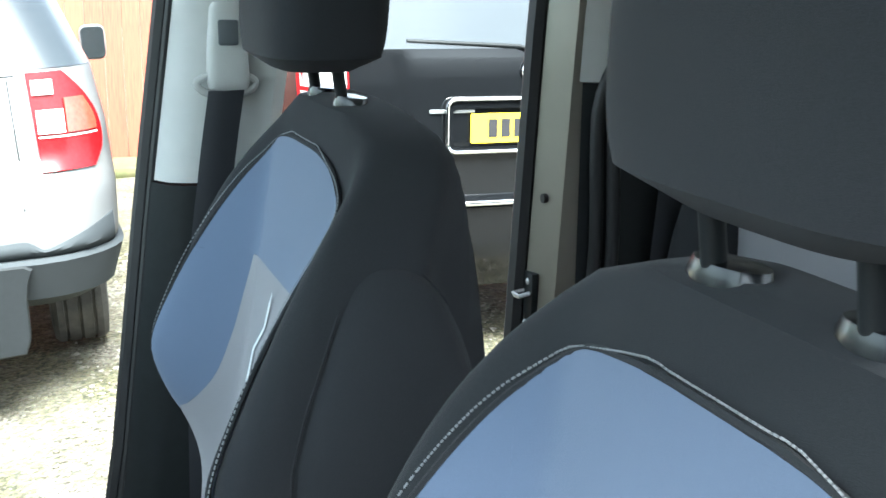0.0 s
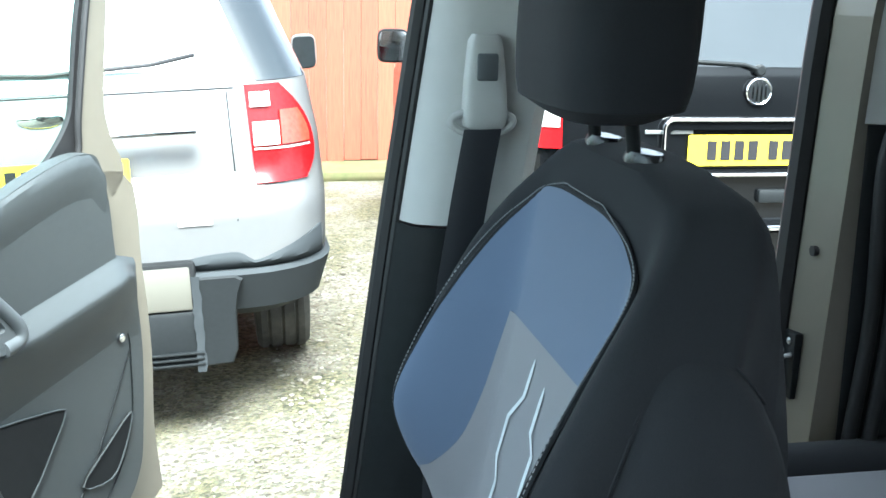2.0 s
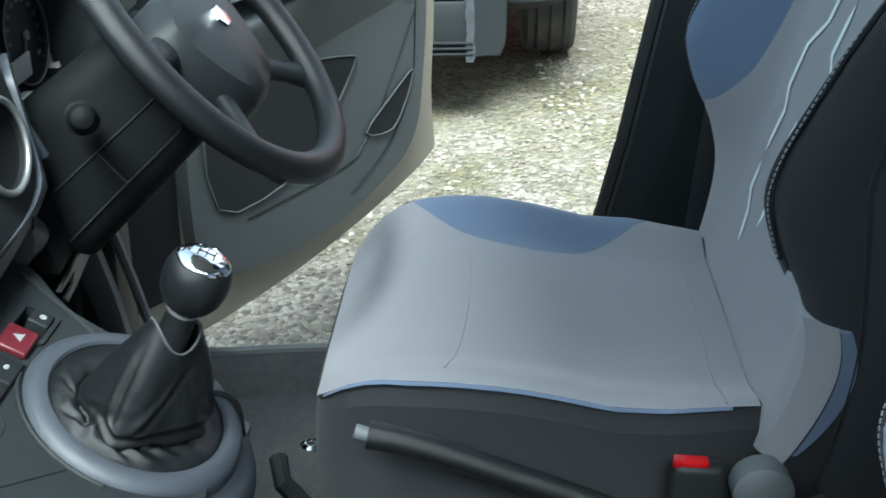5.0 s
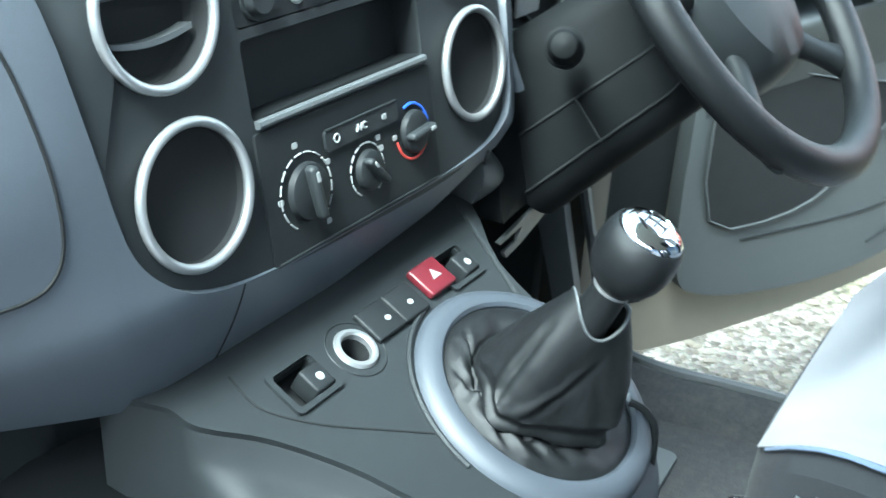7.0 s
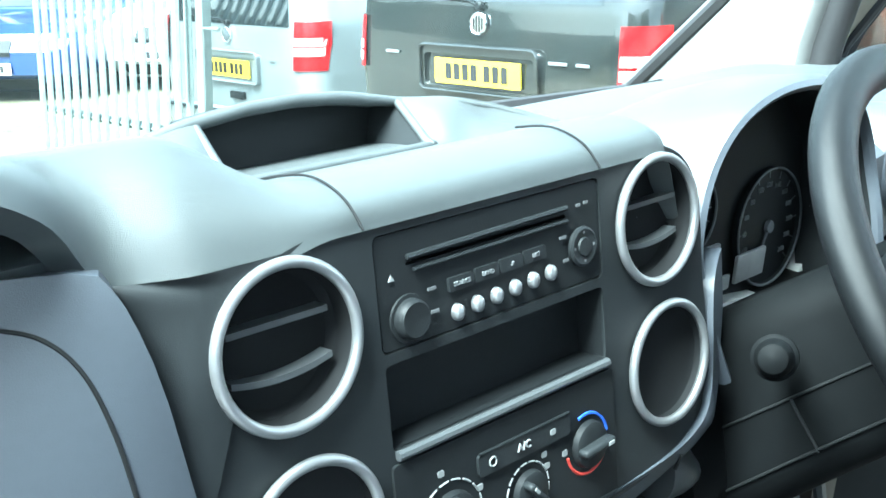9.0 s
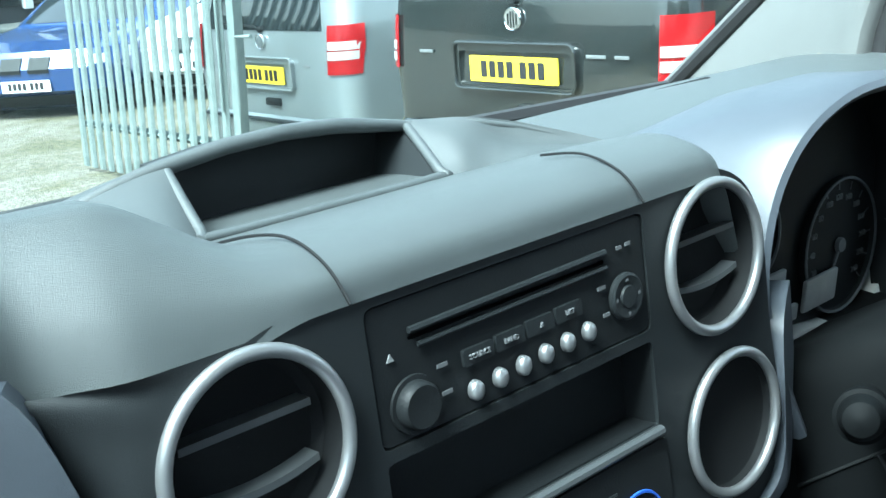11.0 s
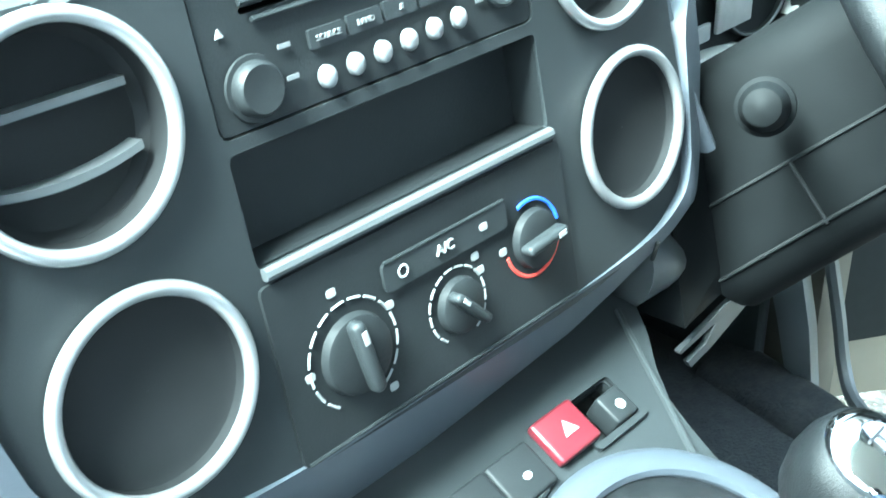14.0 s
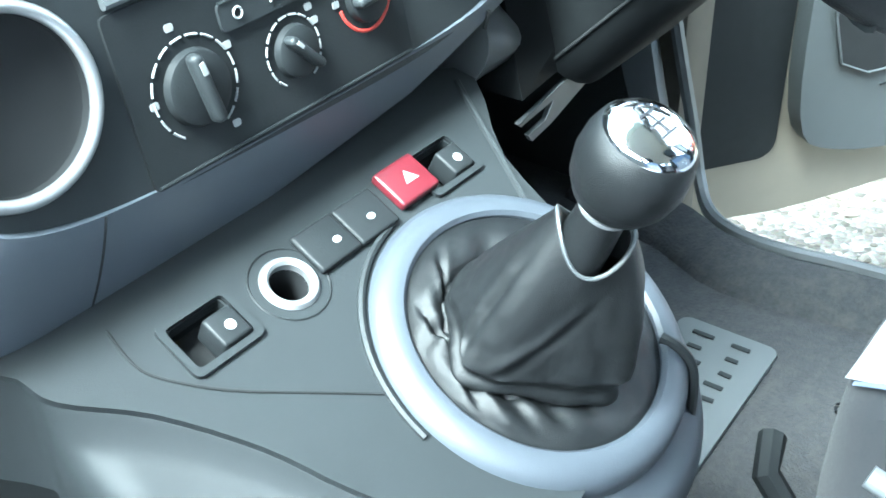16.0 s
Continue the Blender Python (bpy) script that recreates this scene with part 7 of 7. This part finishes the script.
    for kind, k in steps:
        ring = []
        for i in range(n):
            a = 2 * math.pi * i / n
            deg = math.degrees(a)
            near = lambda c0, w: math.exp(-(((deg - c0 + 180) % 360 - 180) / w) ** 2)
            ray = Vector((math.cos(a), math.sin(a), 0.0))
            low = 0.0095 + 0.002 * near(120, 40) - 0.003 * near(275, 40)
            front = 0.25 + 0.75 * min(1.0, near(250, 62) + near(160, 26))
            foot = mid + ray * reach(deg) * (1 - (1 - under(0)) * front) + Vector((0, 0, low))
            brink = mid + ray * reach(deg) + Vector((0, 0, brim(deg)))
            if kind == "pool":
                rim = Vector((cu, cv, 0.003)) + ray * 0.0768
                p = rim.lerp(foot, k)
                p.z += 0.0075 * math.sin(math.pi * min(1.0, k * 1.15)) ** 0.7 * (1 - 0.55 * near(280, 45))
                # creases that run from the tuck and the seam out to the ring
                for c0, bend, wd, deep in ((128, 30, 5, 0.004), (150, -24, 6, 0.005), (172, 26, 6, 0.0045), (105, -12, 4, 0.003), (205, 18, 7, 0.003), (245, -20, 8, 0.0025), (60, 10, 7, 0.0025)):
                    p.z -= deep * near(c0 + bend * (1 - k), wd) * ease_in(k * 1.6) - 0.5 * deep * near(c0 + bend * (1 - k) + 1.9 * wd, wd) * ease_in(k * 1.6)
            elif kind == "fold":
                p = foot.lerp(brink, rise(k))
                q = 1 + (under(k) - 1) * front
                flat = mid + ray * reach(deg) * q
                p.x, p.y = flat.x, flat.y
                p.z += 0.0008 * math.sin(k * math.pi) * math.sin(a * 5 + 5 * k)
            else:
                top = hem + (e1 * math.cos(a) + e2 * math.sin(a)) * 0.0203 + lean * 0.0085 * math.cos(2 * (a - radians(130)))
                p = brink.lerp(top, k)
                p += ray * (0.006 * near(318, 40) - 0.003 * near(232, 40) + 0.002) * math.sin(math.pi * k)
                # drape lines that slant up from the tuck and the corner
                p += ray * (1 - k) * math.sin(math.pi * min(1, k + 0.12)) * (0.0028 * near(180 + 75 * k, 7) - 0.0024 * near(192 + 85 * k, 7) - 0.002 * near(278 - 40 * k, 7) + 0.0022 * near(150 - 20 * k, 6) - 0.003 * near(160 - 14 * k, 5))
            soft = 0.4 if kind == "pool" and k < 0.12 else (1 - k if kind == "sleeve" else 1.0)
            p = p + ray * soft * (0.0011 * noise.noise(p * 70) + 0.0006 * noise.noise(p * 190)) + Vector((0, 0, 1)) * soft * 0.0012 * noise.noise(p * 60 + Vector((7, 0, 0)))
            ring.append(MC @ p)
        rings.append(ring)
    last = rings[-1]
    inner = MC @ hem
    rings += [[p + (inner - p) * 0.1 - Vector((0, 0, 0.001)) for p in last], [p + (inner - p) * 0.16 - Vector((0, 0, 0.02)) for p in last]]
    bm = B()
    loft(bm, rings, cap=False)
    boot = part("boot", bm, leather, r, "creased black leatherette boot")
    bm = B()
    tube(bm, last[::4], 0.0011, 6, closed=True)
    part("boot_hem", bm, lip_grey, boot, "turned grey hem of the boot's collar")
    kd = Vector((0.03, -0.4, 0.915)).normalized()
    ku, kv = frame_of(kd)
    mk = Matrix(((ku.x, kv.x, kd.x, 0.0185), (ku.y, kv.y, kd.y, -0.187), (ku.z, kv.z, kd.z, 0.974), (0, 0, 0, 1)))
    bm = B()
    lathe(bm, [(0.0145, -0.085), (0.0132, -0.05), (0.0122, -0.034), (0.0122, -0.0305)], mk, 28)
    part("lever_neck", bm, leather, r, "black tapered lever neck")
    bm = B()
    lathe(bm, [(0.0124, -0.031), (0.0132, -0.0305), (0.0132, -0.0285), (0.0124, -0.028)], mk, 28)
    part("neck_ring", bm, silver, r, "thin silver ring on the neck")
    bm = B()
    lathe(bm, [(0.0122, -0.0282), (0.0145, -0.0262), (0.0198, -0.0215), (0.0246, -0.013), (0.0268, -0.002), (0.0262, 0.008), (0.0236, 0.0165), (0.0222, 0.0178)], mk, 40)
    part("knob", bm, leather, r, "black leather gear knob")
    bm = B()
    lathe(bm, [(0.0222, 0.0165), (0.0221, 0.0178), (0.0212, 0.0198), (0.0192, 0.0218), (0.016, 0.0236), (0.0125, 0.0248), (0.012, 0.0242), (0.0085, 0.025), (0.004, 0.0256), (0.0005, 0.0257)], mk, 44, cap=False)
    cap = part("knob_cap", bm, chrome, r, "mirror chrome knob cap")
    bm = B()
    for x in (-0.0065, 0, 0.0065):
        box(bm, (x, 0, 0.0254), (0.0011, 0.011, 0.0014), 0, mk)
    box(bm, (0, 0, 0.0256), (0.013, 0.0011, 0.0012), 0, mk)
    part("shift_pattern", bm, plate_ink, cap, smooth=False)
    return r


gear_lever()


def hand_brake():
    r = root("hand_brake", (0.08, -0.45, 0.6), "black hand brake lever beside the seat", "hand brake")
    bm = B()
    pts = smooth_path([(0.1, -0.31, 0.775), (0.1, -0.36, 0.765), (0.1, -0.45, 0.735), (0.1, -0.55, 0.7), (0.1, -0.7, 0.64)], 5)
    tube(bm, pts, [0.0135 - 0.003 * min(1, i / len(pts)) for i in range(len(pts))], 14)
    part("grip", bm, leather, r, "black ribbed grip")
    bm = B()
    tube(bm, [(0.1, -0.298, 0.778), (0.1, -0.312, 0.774)], 0.007, 12)
    part("release_button", bm, plastic_grey, r, "grey release button")
    bm = B()
    box(bm, (0.1, -0.72, 0.56), (0.1, 0.3, 0.2), 0.03)
    part("base_cover", bm, plastic_dark, r, "dark base cover")
    return r


hand_brake()


def belt_buckle():
    r = root("belt_buckle", (0.125, -0.63, 0.7), "black seat belt buckle with red button", "seat belt")
    bm = B()
    box(bm, (0.125, -0.62, 0.7), (0.022, 0.05, 0.09), 0.008, None, 3)
    part("buckle_body", bm, plastic_black, r)
    bm = B()
    box(bm, (0.125, -0.612, 0.744), (0.014, 0.034, 0.01), 0.003)
    part("release_button", bm, lamp_red, r, "red release button")
    bm = B()
    tube(bm, [(0.125, -0.63, 0.66), (0.125, -0.65, 0.55), (0.13, -0.66, 0.47)], 0.008)
    part("stalk", bm, plastic_black, r)


belt_buckle()


# ---------------------------------------------------------------- steering wheel and column
def steering_wheel():
    c = Vector((0.335, -0.129, 1.0825))
    ti = radians(42)
    n = Vector((0, -math.cos(ti), math.sin(ti)))
    u = Vector((1, 0, 0))
    v = n.cross(u)
    m = Matrix(((u.x, v.x, n.x, c.x), (u.y, v.y, n.y, c.y), (u.z, v.z, n.z, c.z), (0, 0, 0, 1)))
    r = root("steering_wheel", c, "black four spoke steering wheel", "steering wheel")
    bm = B()
    rings = []
    R = 0.172
    for i in range(72):
        a = 2 * math.pi * i / 72
        rad = Vector((math.cos(a), math.sin(a), 0))
        rings.append([m @ (rad * (R + 0.0165 * math.cos(b)) + Vector((0, 0, 0.0145 * math.sin(b)))) for b in span(0, 2 * math.pi, 16)[:-1]])
    rings.append(rings[0])
    loft(bm, rings, cap=False)
    bmesh.ops.remove_doubles(bm, verts=bm.verts, dist=1e-6)
    part("rim", bm, leather, r, "black grained rim")
    bm = B()
    out = [tuple(p) for p in smooth_path([(-0.085, 0.03), (0.0, 0.055), (0.085, 0.03), (0.08, -0.03), (0.045, -0.08), (0.0, -0.09), (-0.045, -0.08), (-0.08, -0.03)], 5, True)]
    rings = [[m @ Vector((x * k, y * k, z)) for x, y in out] for k, z in ((1.0, -0.05), (1.02, -0.03), (0.97, -0.01), (0.85, 0.004), (0.5, 0.012), (0.1, 0.014))]
    loft(bm, rings)
    hub = part("hub", bm, plastic_dark, r, "dark grey airbag hub")
    bm = B()
    lathe(bm, [(0.013, 0), (0.012, 0.004), (0.004, 0.005)], m @ Matrix.Translation((0, 0.0, 0.0125)), 6)
    part("hub_badge", bm, chrome, hub, "small chrome emblem")
    for sd in (1, -1):
        for y0, y1, w in ((0.01, 0.02, 0.022), (-0.06, -0.118, 0.022)):
            bm = B()
            x0, x1 = 0.06, (0.17 if y0 > 0 else 0.125)
            rows = [[m @ Vector((sd * (x0 + (x1 - x0) * t), y0 + (y1 - y0) * t + w * (1 - 0.4 * math.sin(math.pi * t) + 0.15 * t) * math.cos(q), -0.02 + 0.014 * t + 0.009 * math.sin(q))) for q in span(0, 2 * math.pi, 14)[:-1]] for t in span(0, 1, 10)]
            loft(bm, rows)
            part("spoke", bm, plastic_black, r, "dark spoke")
    return r


steering_wheel()


def column():
    r = root("steering_column", (0.335, 0.02, 1.0), "black steering column cowl with stalks", "steering column")
    bm = B()
    ti = radians(42)
    n = Vector((0, -math.cos(ti), math.sin(ti)))
    c = Vector((0.335, -0.129, 1.0825))
    v = n.cross(Vector((1, 0, 0)))
    out = rrect(-0.075, -0.075, 0.075, 0.06, 0.03, 5)
    rings = [[c - n * d + Vector((1, 0, 0)) * x * k + v * y * k for x, y in out] for d, k in ((0.05, 0.85), (0.07, 1.0), (0.16, 1.1), (0.24, 1.2))]
    loft(bm, rings)
    part("cowl", bm, cowl_black, r, "black column cowl")
    bm = B()
    loft(bm, [[Vector((0.21, 0.03, 0.975)), Vector((0.47, 0.03, 0.99)), Vector((0.47, 0.02, 0.88)), Vector((0.2, 0.0, 0.87))], [Vector((0.21, 0.2, 0.975)), Vector((0.47, 0.2, 0.99)), Vector((0.47, 0.2, 0.86)), Vector((0.2, 0.2, 0.86))]])
    part("lower_cowl", bm, cowl_black, r, "dark lower cowl")
    for nm, a, b in (("wiper_stalk", Vector((0.232, -0.027, 1.018)), Vector((0.156, -0.0595, 1.0495))), ("light_stalk", Vector((0.42, -0.03, 1.05)), Vector((0.51, -0.06, 1.04)))):
        bm = B()
        d = (b - a)
        tube(bm, [a, a + d * 0.3, a + d * 0.55, a + d * 0.6, a + d * 0.66, a + d * 0.78, a + d * 0.8, a + d * 0.88, a + d * 0.96, b], [0.012, 0.0105, 0.0095, 0.0135, 0.0155, 0.0155, 0.013, 0.0125, 0.0095, 0.003], 24)
        part(nm, bm, cowl_black, r, "black column stalk with ribbed round end")
    for y in (-0.012, -0.05):
        bm = B()
        tube(bm, [c - n * d + Vector((1, 0, 0)) * (-0.0755 * k) + v * y * k for d, k in ((0.06, 0.935), (0.07, 1.001), (0.16, 1.101), (0.24, 1.201))], 0.0012, 6)
        part("cowl_seam", bm, plastic_deep, r, "dark seam in the cowl")
    bm = B()
    tube(bm, [c - n * 0.145 + Vector((1, 0, 0)) * (-0.0755 * 1.085) + v * y * 1.085 for y in (-0.052, -0.03, -0.012)], 0.0012, 6)
    part("cowl_seam", bm, plastic_deep, r, "dark seam in the cowl")
    bm = B()
    plate(bm, [(0.2, 0.85), (0.275, 0.863), (0.308, 0.853), (0.241, 0.833), (0.217, 0.829), (0.212, 0.836), (0.234, 0.839), (0.243, 0.851), (0.203, 0.847)], [], 0.004, Matrix.Translation((0, 0.003, 0)) @ pose(0, 0, 0, 90, 0, 0))
    part("knee_bracket", bm, lip_grey, r, "pale forked bracket under the column", smooth=False)
    return r


column()

# ---------------------------------------------------------------- windscreen, pillars, footwell
bm = B()
plate(bm, [(-1.08, 0.0), (1.08, 0.0), (0.66, 1.34), (-0.66, 1.34)], [], 0.005, Matrix.Translation((0, 0.775, 0.955)) @ pose(0, 0, 0, 139.5, 0, 0))
ws = structure("window_screen", bm, screen_glass, "clear raked windscreen", smooth=False)
ws.visible_shadow = False
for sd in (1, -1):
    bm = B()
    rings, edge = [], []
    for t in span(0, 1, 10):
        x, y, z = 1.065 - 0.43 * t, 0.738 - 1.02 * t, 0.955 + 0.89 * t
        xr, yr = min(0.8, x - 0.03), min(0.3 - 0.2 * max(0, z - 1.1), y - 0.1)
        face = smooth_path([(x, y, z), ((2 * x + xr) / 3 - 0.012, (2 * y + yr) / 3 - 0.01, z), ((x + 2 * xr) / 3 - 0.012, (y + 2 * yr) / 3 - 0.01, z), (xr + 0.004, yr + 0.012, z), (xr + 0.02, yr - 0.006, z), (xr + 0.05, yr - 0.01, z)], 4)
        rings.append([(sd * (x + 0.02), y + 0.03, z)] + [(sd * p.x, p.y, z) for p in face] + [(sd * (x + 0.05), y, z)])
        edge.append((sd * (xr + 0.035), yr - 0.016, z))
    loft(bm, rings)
    structure("pillar_a_right" if sd > 0 else "pillar_a_left", bm, trim_shade, "pale grey windscreen pillar, coloured as shaded")
    bm = B()
    tube(bm, edge[1:], 0.02, 10)
    structure("trim_door_seal_right" if sd > 0 else "trim_door_seal_left", bm, rubber, "black door seal along the windscreen pillar")
    bm = B()
    box(bm, (sd * 0.73, 0.36, 0.72), (0.03, 0.3, 0.56), 0.008)
    structure("wall_kick_right" if sd > 0 else "wall_kick_left", bm, plastic_dark, "dark footwell side panel")
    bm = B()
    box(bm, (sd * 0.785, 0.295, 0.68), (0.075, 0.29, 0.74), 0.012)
    structure("pillar_hinge_right" if sd > 0 else "pillar_hinge_left", bm, hinge_shaded, "champagne hinge pillar with shade in its colour")
    bm = B()
    loft(bm, [[(sd * x, y, z) for x, y in ((0.712, y0), (0.706, (y0 + y1) / 2), (0.712, y1), (0.73, y1), (0.73, y0))] for z, y0, y1 in ((0.45, 0.13, 0.162), (0.54, 0.145, 0.186), (0.62, 0.166, 0.212), (0.72, 0.19, 0.24), (0.86, 0.22, 0.28))])
    structure("trim_kick_right" if sd > 0 else "trim_kick_left", bm, plastic_grey, "grey plastic kick strip")
    bm = B()
    tube(bm, smooth_path([(sd * (sill_in(y) + 0.006), y, 0.476) for y in (-0.5, -0.35, -0.2, -0.1, -0.03, 0.03)] + [(sd * x, y, z) for x, y, z in ((0.7, 0.075, 0.48), (0.728, 0.105, 0.5), (0.737, 0.125, 0.56), (0.738, 0.152, 0.655), (0.738, 0.19, 0.8), (0.742, 0.23, 0.95))], 5), 0.0085, 8)
    structure("trim_seal_right" if sd > 0 else "trim_seal_left", bm, lip_grey, "grey rubber door aperture seal")
bm = B()
tube(bm, smooth_path([(-1.05, 0.72, 0.965), (-0.5, 0.75, 0.975), (0.0, 0.76, 0.98), (0.5, 0.75, 0.975), (1.05, 0.72, 0.965)], 6), 0.012, 6)
structure("trim_screen", bm, rubber, "black windscreen seal")
for sd in (1, -1):
    bm = B()
    tube(bm, [(sd * (1.06 - 0.43 * t), 0.73 - 1.02 * t, 0.955 + 0.89 * t) for t in span(0, 1, 8)], 0.014, 8)
    structure("trim_pillar_right" if sd > 0 else "trim_pillar_left", bm, rubber, "black seal between windscreen and pillar")
bm = B()
box(bm, (0.0, 0.5, 0.7), (1.46, 0.04, 0.6), 0.01)
structure("wall_bulkhead", bm, plastic_dark, "dark footwell bulkhead")


def heel_pad():
    r = root("heel_pad", (0.42, -0.04, FLOOR), "grey rubber heel pad with embossed bars on carpet", "mat")
    m = Matrix.Translation((0.42, -0.045, FLOOR + 0.008)) @ pose(0, 0, 0, 0, 0, 3)
    bm = B()
    plate(bm, rrect(-0.12, -0.055, 0.115, 0.055, 0.012, 5), [], 0.007, m)
    part("pad", bm, lip_grey, r, "grey moulded pad")
    rnd = random.Random(8)
    for k in range(9):
        x = -0.09 + k * 0.023
        for y, L in ((-0.02, rnd.uniform(0.012, 0.03)), (0.022, rnd.uniform(0.015, 0.03))):
            bm = B()
            box(bm, (x, y, 0.0012), (0.006, L, 0.0024), 0.001, m @ pose(0, 0, 0, 0, 0, rnd.choice((0, 0, 20, -20)) * 0.2))
            part("embossed_bar", bm, plastic_black, r)
    return r


heel_pad()
fx = root("floor_fixing", (0.499, -0.186, FLOOR), "bright metal carpet fixing disc", "fixing")
bm = B()
lathe(bm, [(0.016, 0.0), (0.0155, 0.003), (0.009, 0.006), (0.0085, 0.004), (0.001, 0.004)], Matrix.Translation((0.499, -0.186, FLOOR)), 24)
part("disc", bm, chrome, fx)
bm = B()
box(bm, (0.499, -0.186, FLOOR + 0.0045), (0.012, 0.0025, 0.002))
box(bm, (0.499, -0.186, FLOOR + 0.0045), (0.0025, 0.012, 0.002))
part("cross_slot", bm, plastic_deep, fx)


def gravel_stones():
    """Loose stones over the nearest stretch of the yard, one mesh."""
    rnd = np.random.RandomState(4)
    base = bmesh.new()
    bmesh.ops.create_icosphere(base, subdivisions=1, radius=1.0)
    bv = np.array([v.co[:] for v in base.verts])
    bf = np.array([[v.index for v in f.verts] for f in base.faces])
    base.free()
    n = 11000
    x, y = 0.95 + 4.6 * rnd.rand(n) ** 1.3, rnd.uniform(-2.6, 1.6, n)
    keep = ~((x > 2.95) & (y > -0.6) & (y < 1.0))
    x, y = x[keep], y[keep]
    n = len(x)
    size = 0.005 + 0.011 * rnd.rand(n) ** 2.2
    rot = rnd.rand(n) * 6.283
    sc = np.stack([rnd.uniform(0.8, 1.5, n), rnd.uniform(0.7, 1.1, n), rnd.uniform(0.35, 0.7, n)], 1) * size[:, None]
    jit = 1 + 0.22 * (rnd.rand(n, len(bv), 1) - 0.5)
    v = bv[None] * sc[:, None] * jit
    c, q = np.cos(rot)[:, None], np.sin(rot)[:, None]
    z = np.array([ground_z(a, b) + 0.012 * noise.noise((a * 0.9, b * 0.9, 0)) + 0.006 * noise.noise((a * 3, b * 3, 5)) for a, b in zip(x, y)])
    out = np.stack([v[:, :, 0] * c - v[:, :, 1] * q + x[:, None], v[:, :, 0] * q + v[:, :, 1] * c + y[:, None], v[:, :, 2] + (z + size * 0.1)[:, None]], 2).reshape(-1, 3)
    faces = (bf[None] + (np.arange(n) * len(bv))[:, None, None]).reshape(-1, 3)
    me = bpy.data.meshes.new("gravel_stones")
    me.from_pydata(out.tolist(), [], faces.tolist())
    me.materials.append(stone_mat)
    tagged(new("gravel_stones", me), "loose pale and buff gravel stones", "gravel", kind="stuff")


def stone_material():
    m = material("buff gravel stone", (0.35, 0.32, 0.26), 0.85, vary=0.2, scale=80)
    n, l = m.node_tree.nodes, m.node_tree.links
    geo, ramp = n.new("ShaderNodeNewGeometry"), n.new("ShaderNodeValToRGB")
    e = ramp.color_ramp.elements
    e[0].color, e[1].color = (0.06, 0.052, 0.038, 1), (0.23, 0.215, 0.185, 1)
    mid = e.new(0.45)
    mid.color = (0.13, 0.113, 0.084, 1)
    l.new(geo.outputs["Random Per Island"], ramp.inputs["Fac"])
    l.new(ramp.outputs["Color"], n["Principled BSDF"].inputs["Base Color"])
    return m


stone_mat = stone_material()
gravel_stones()
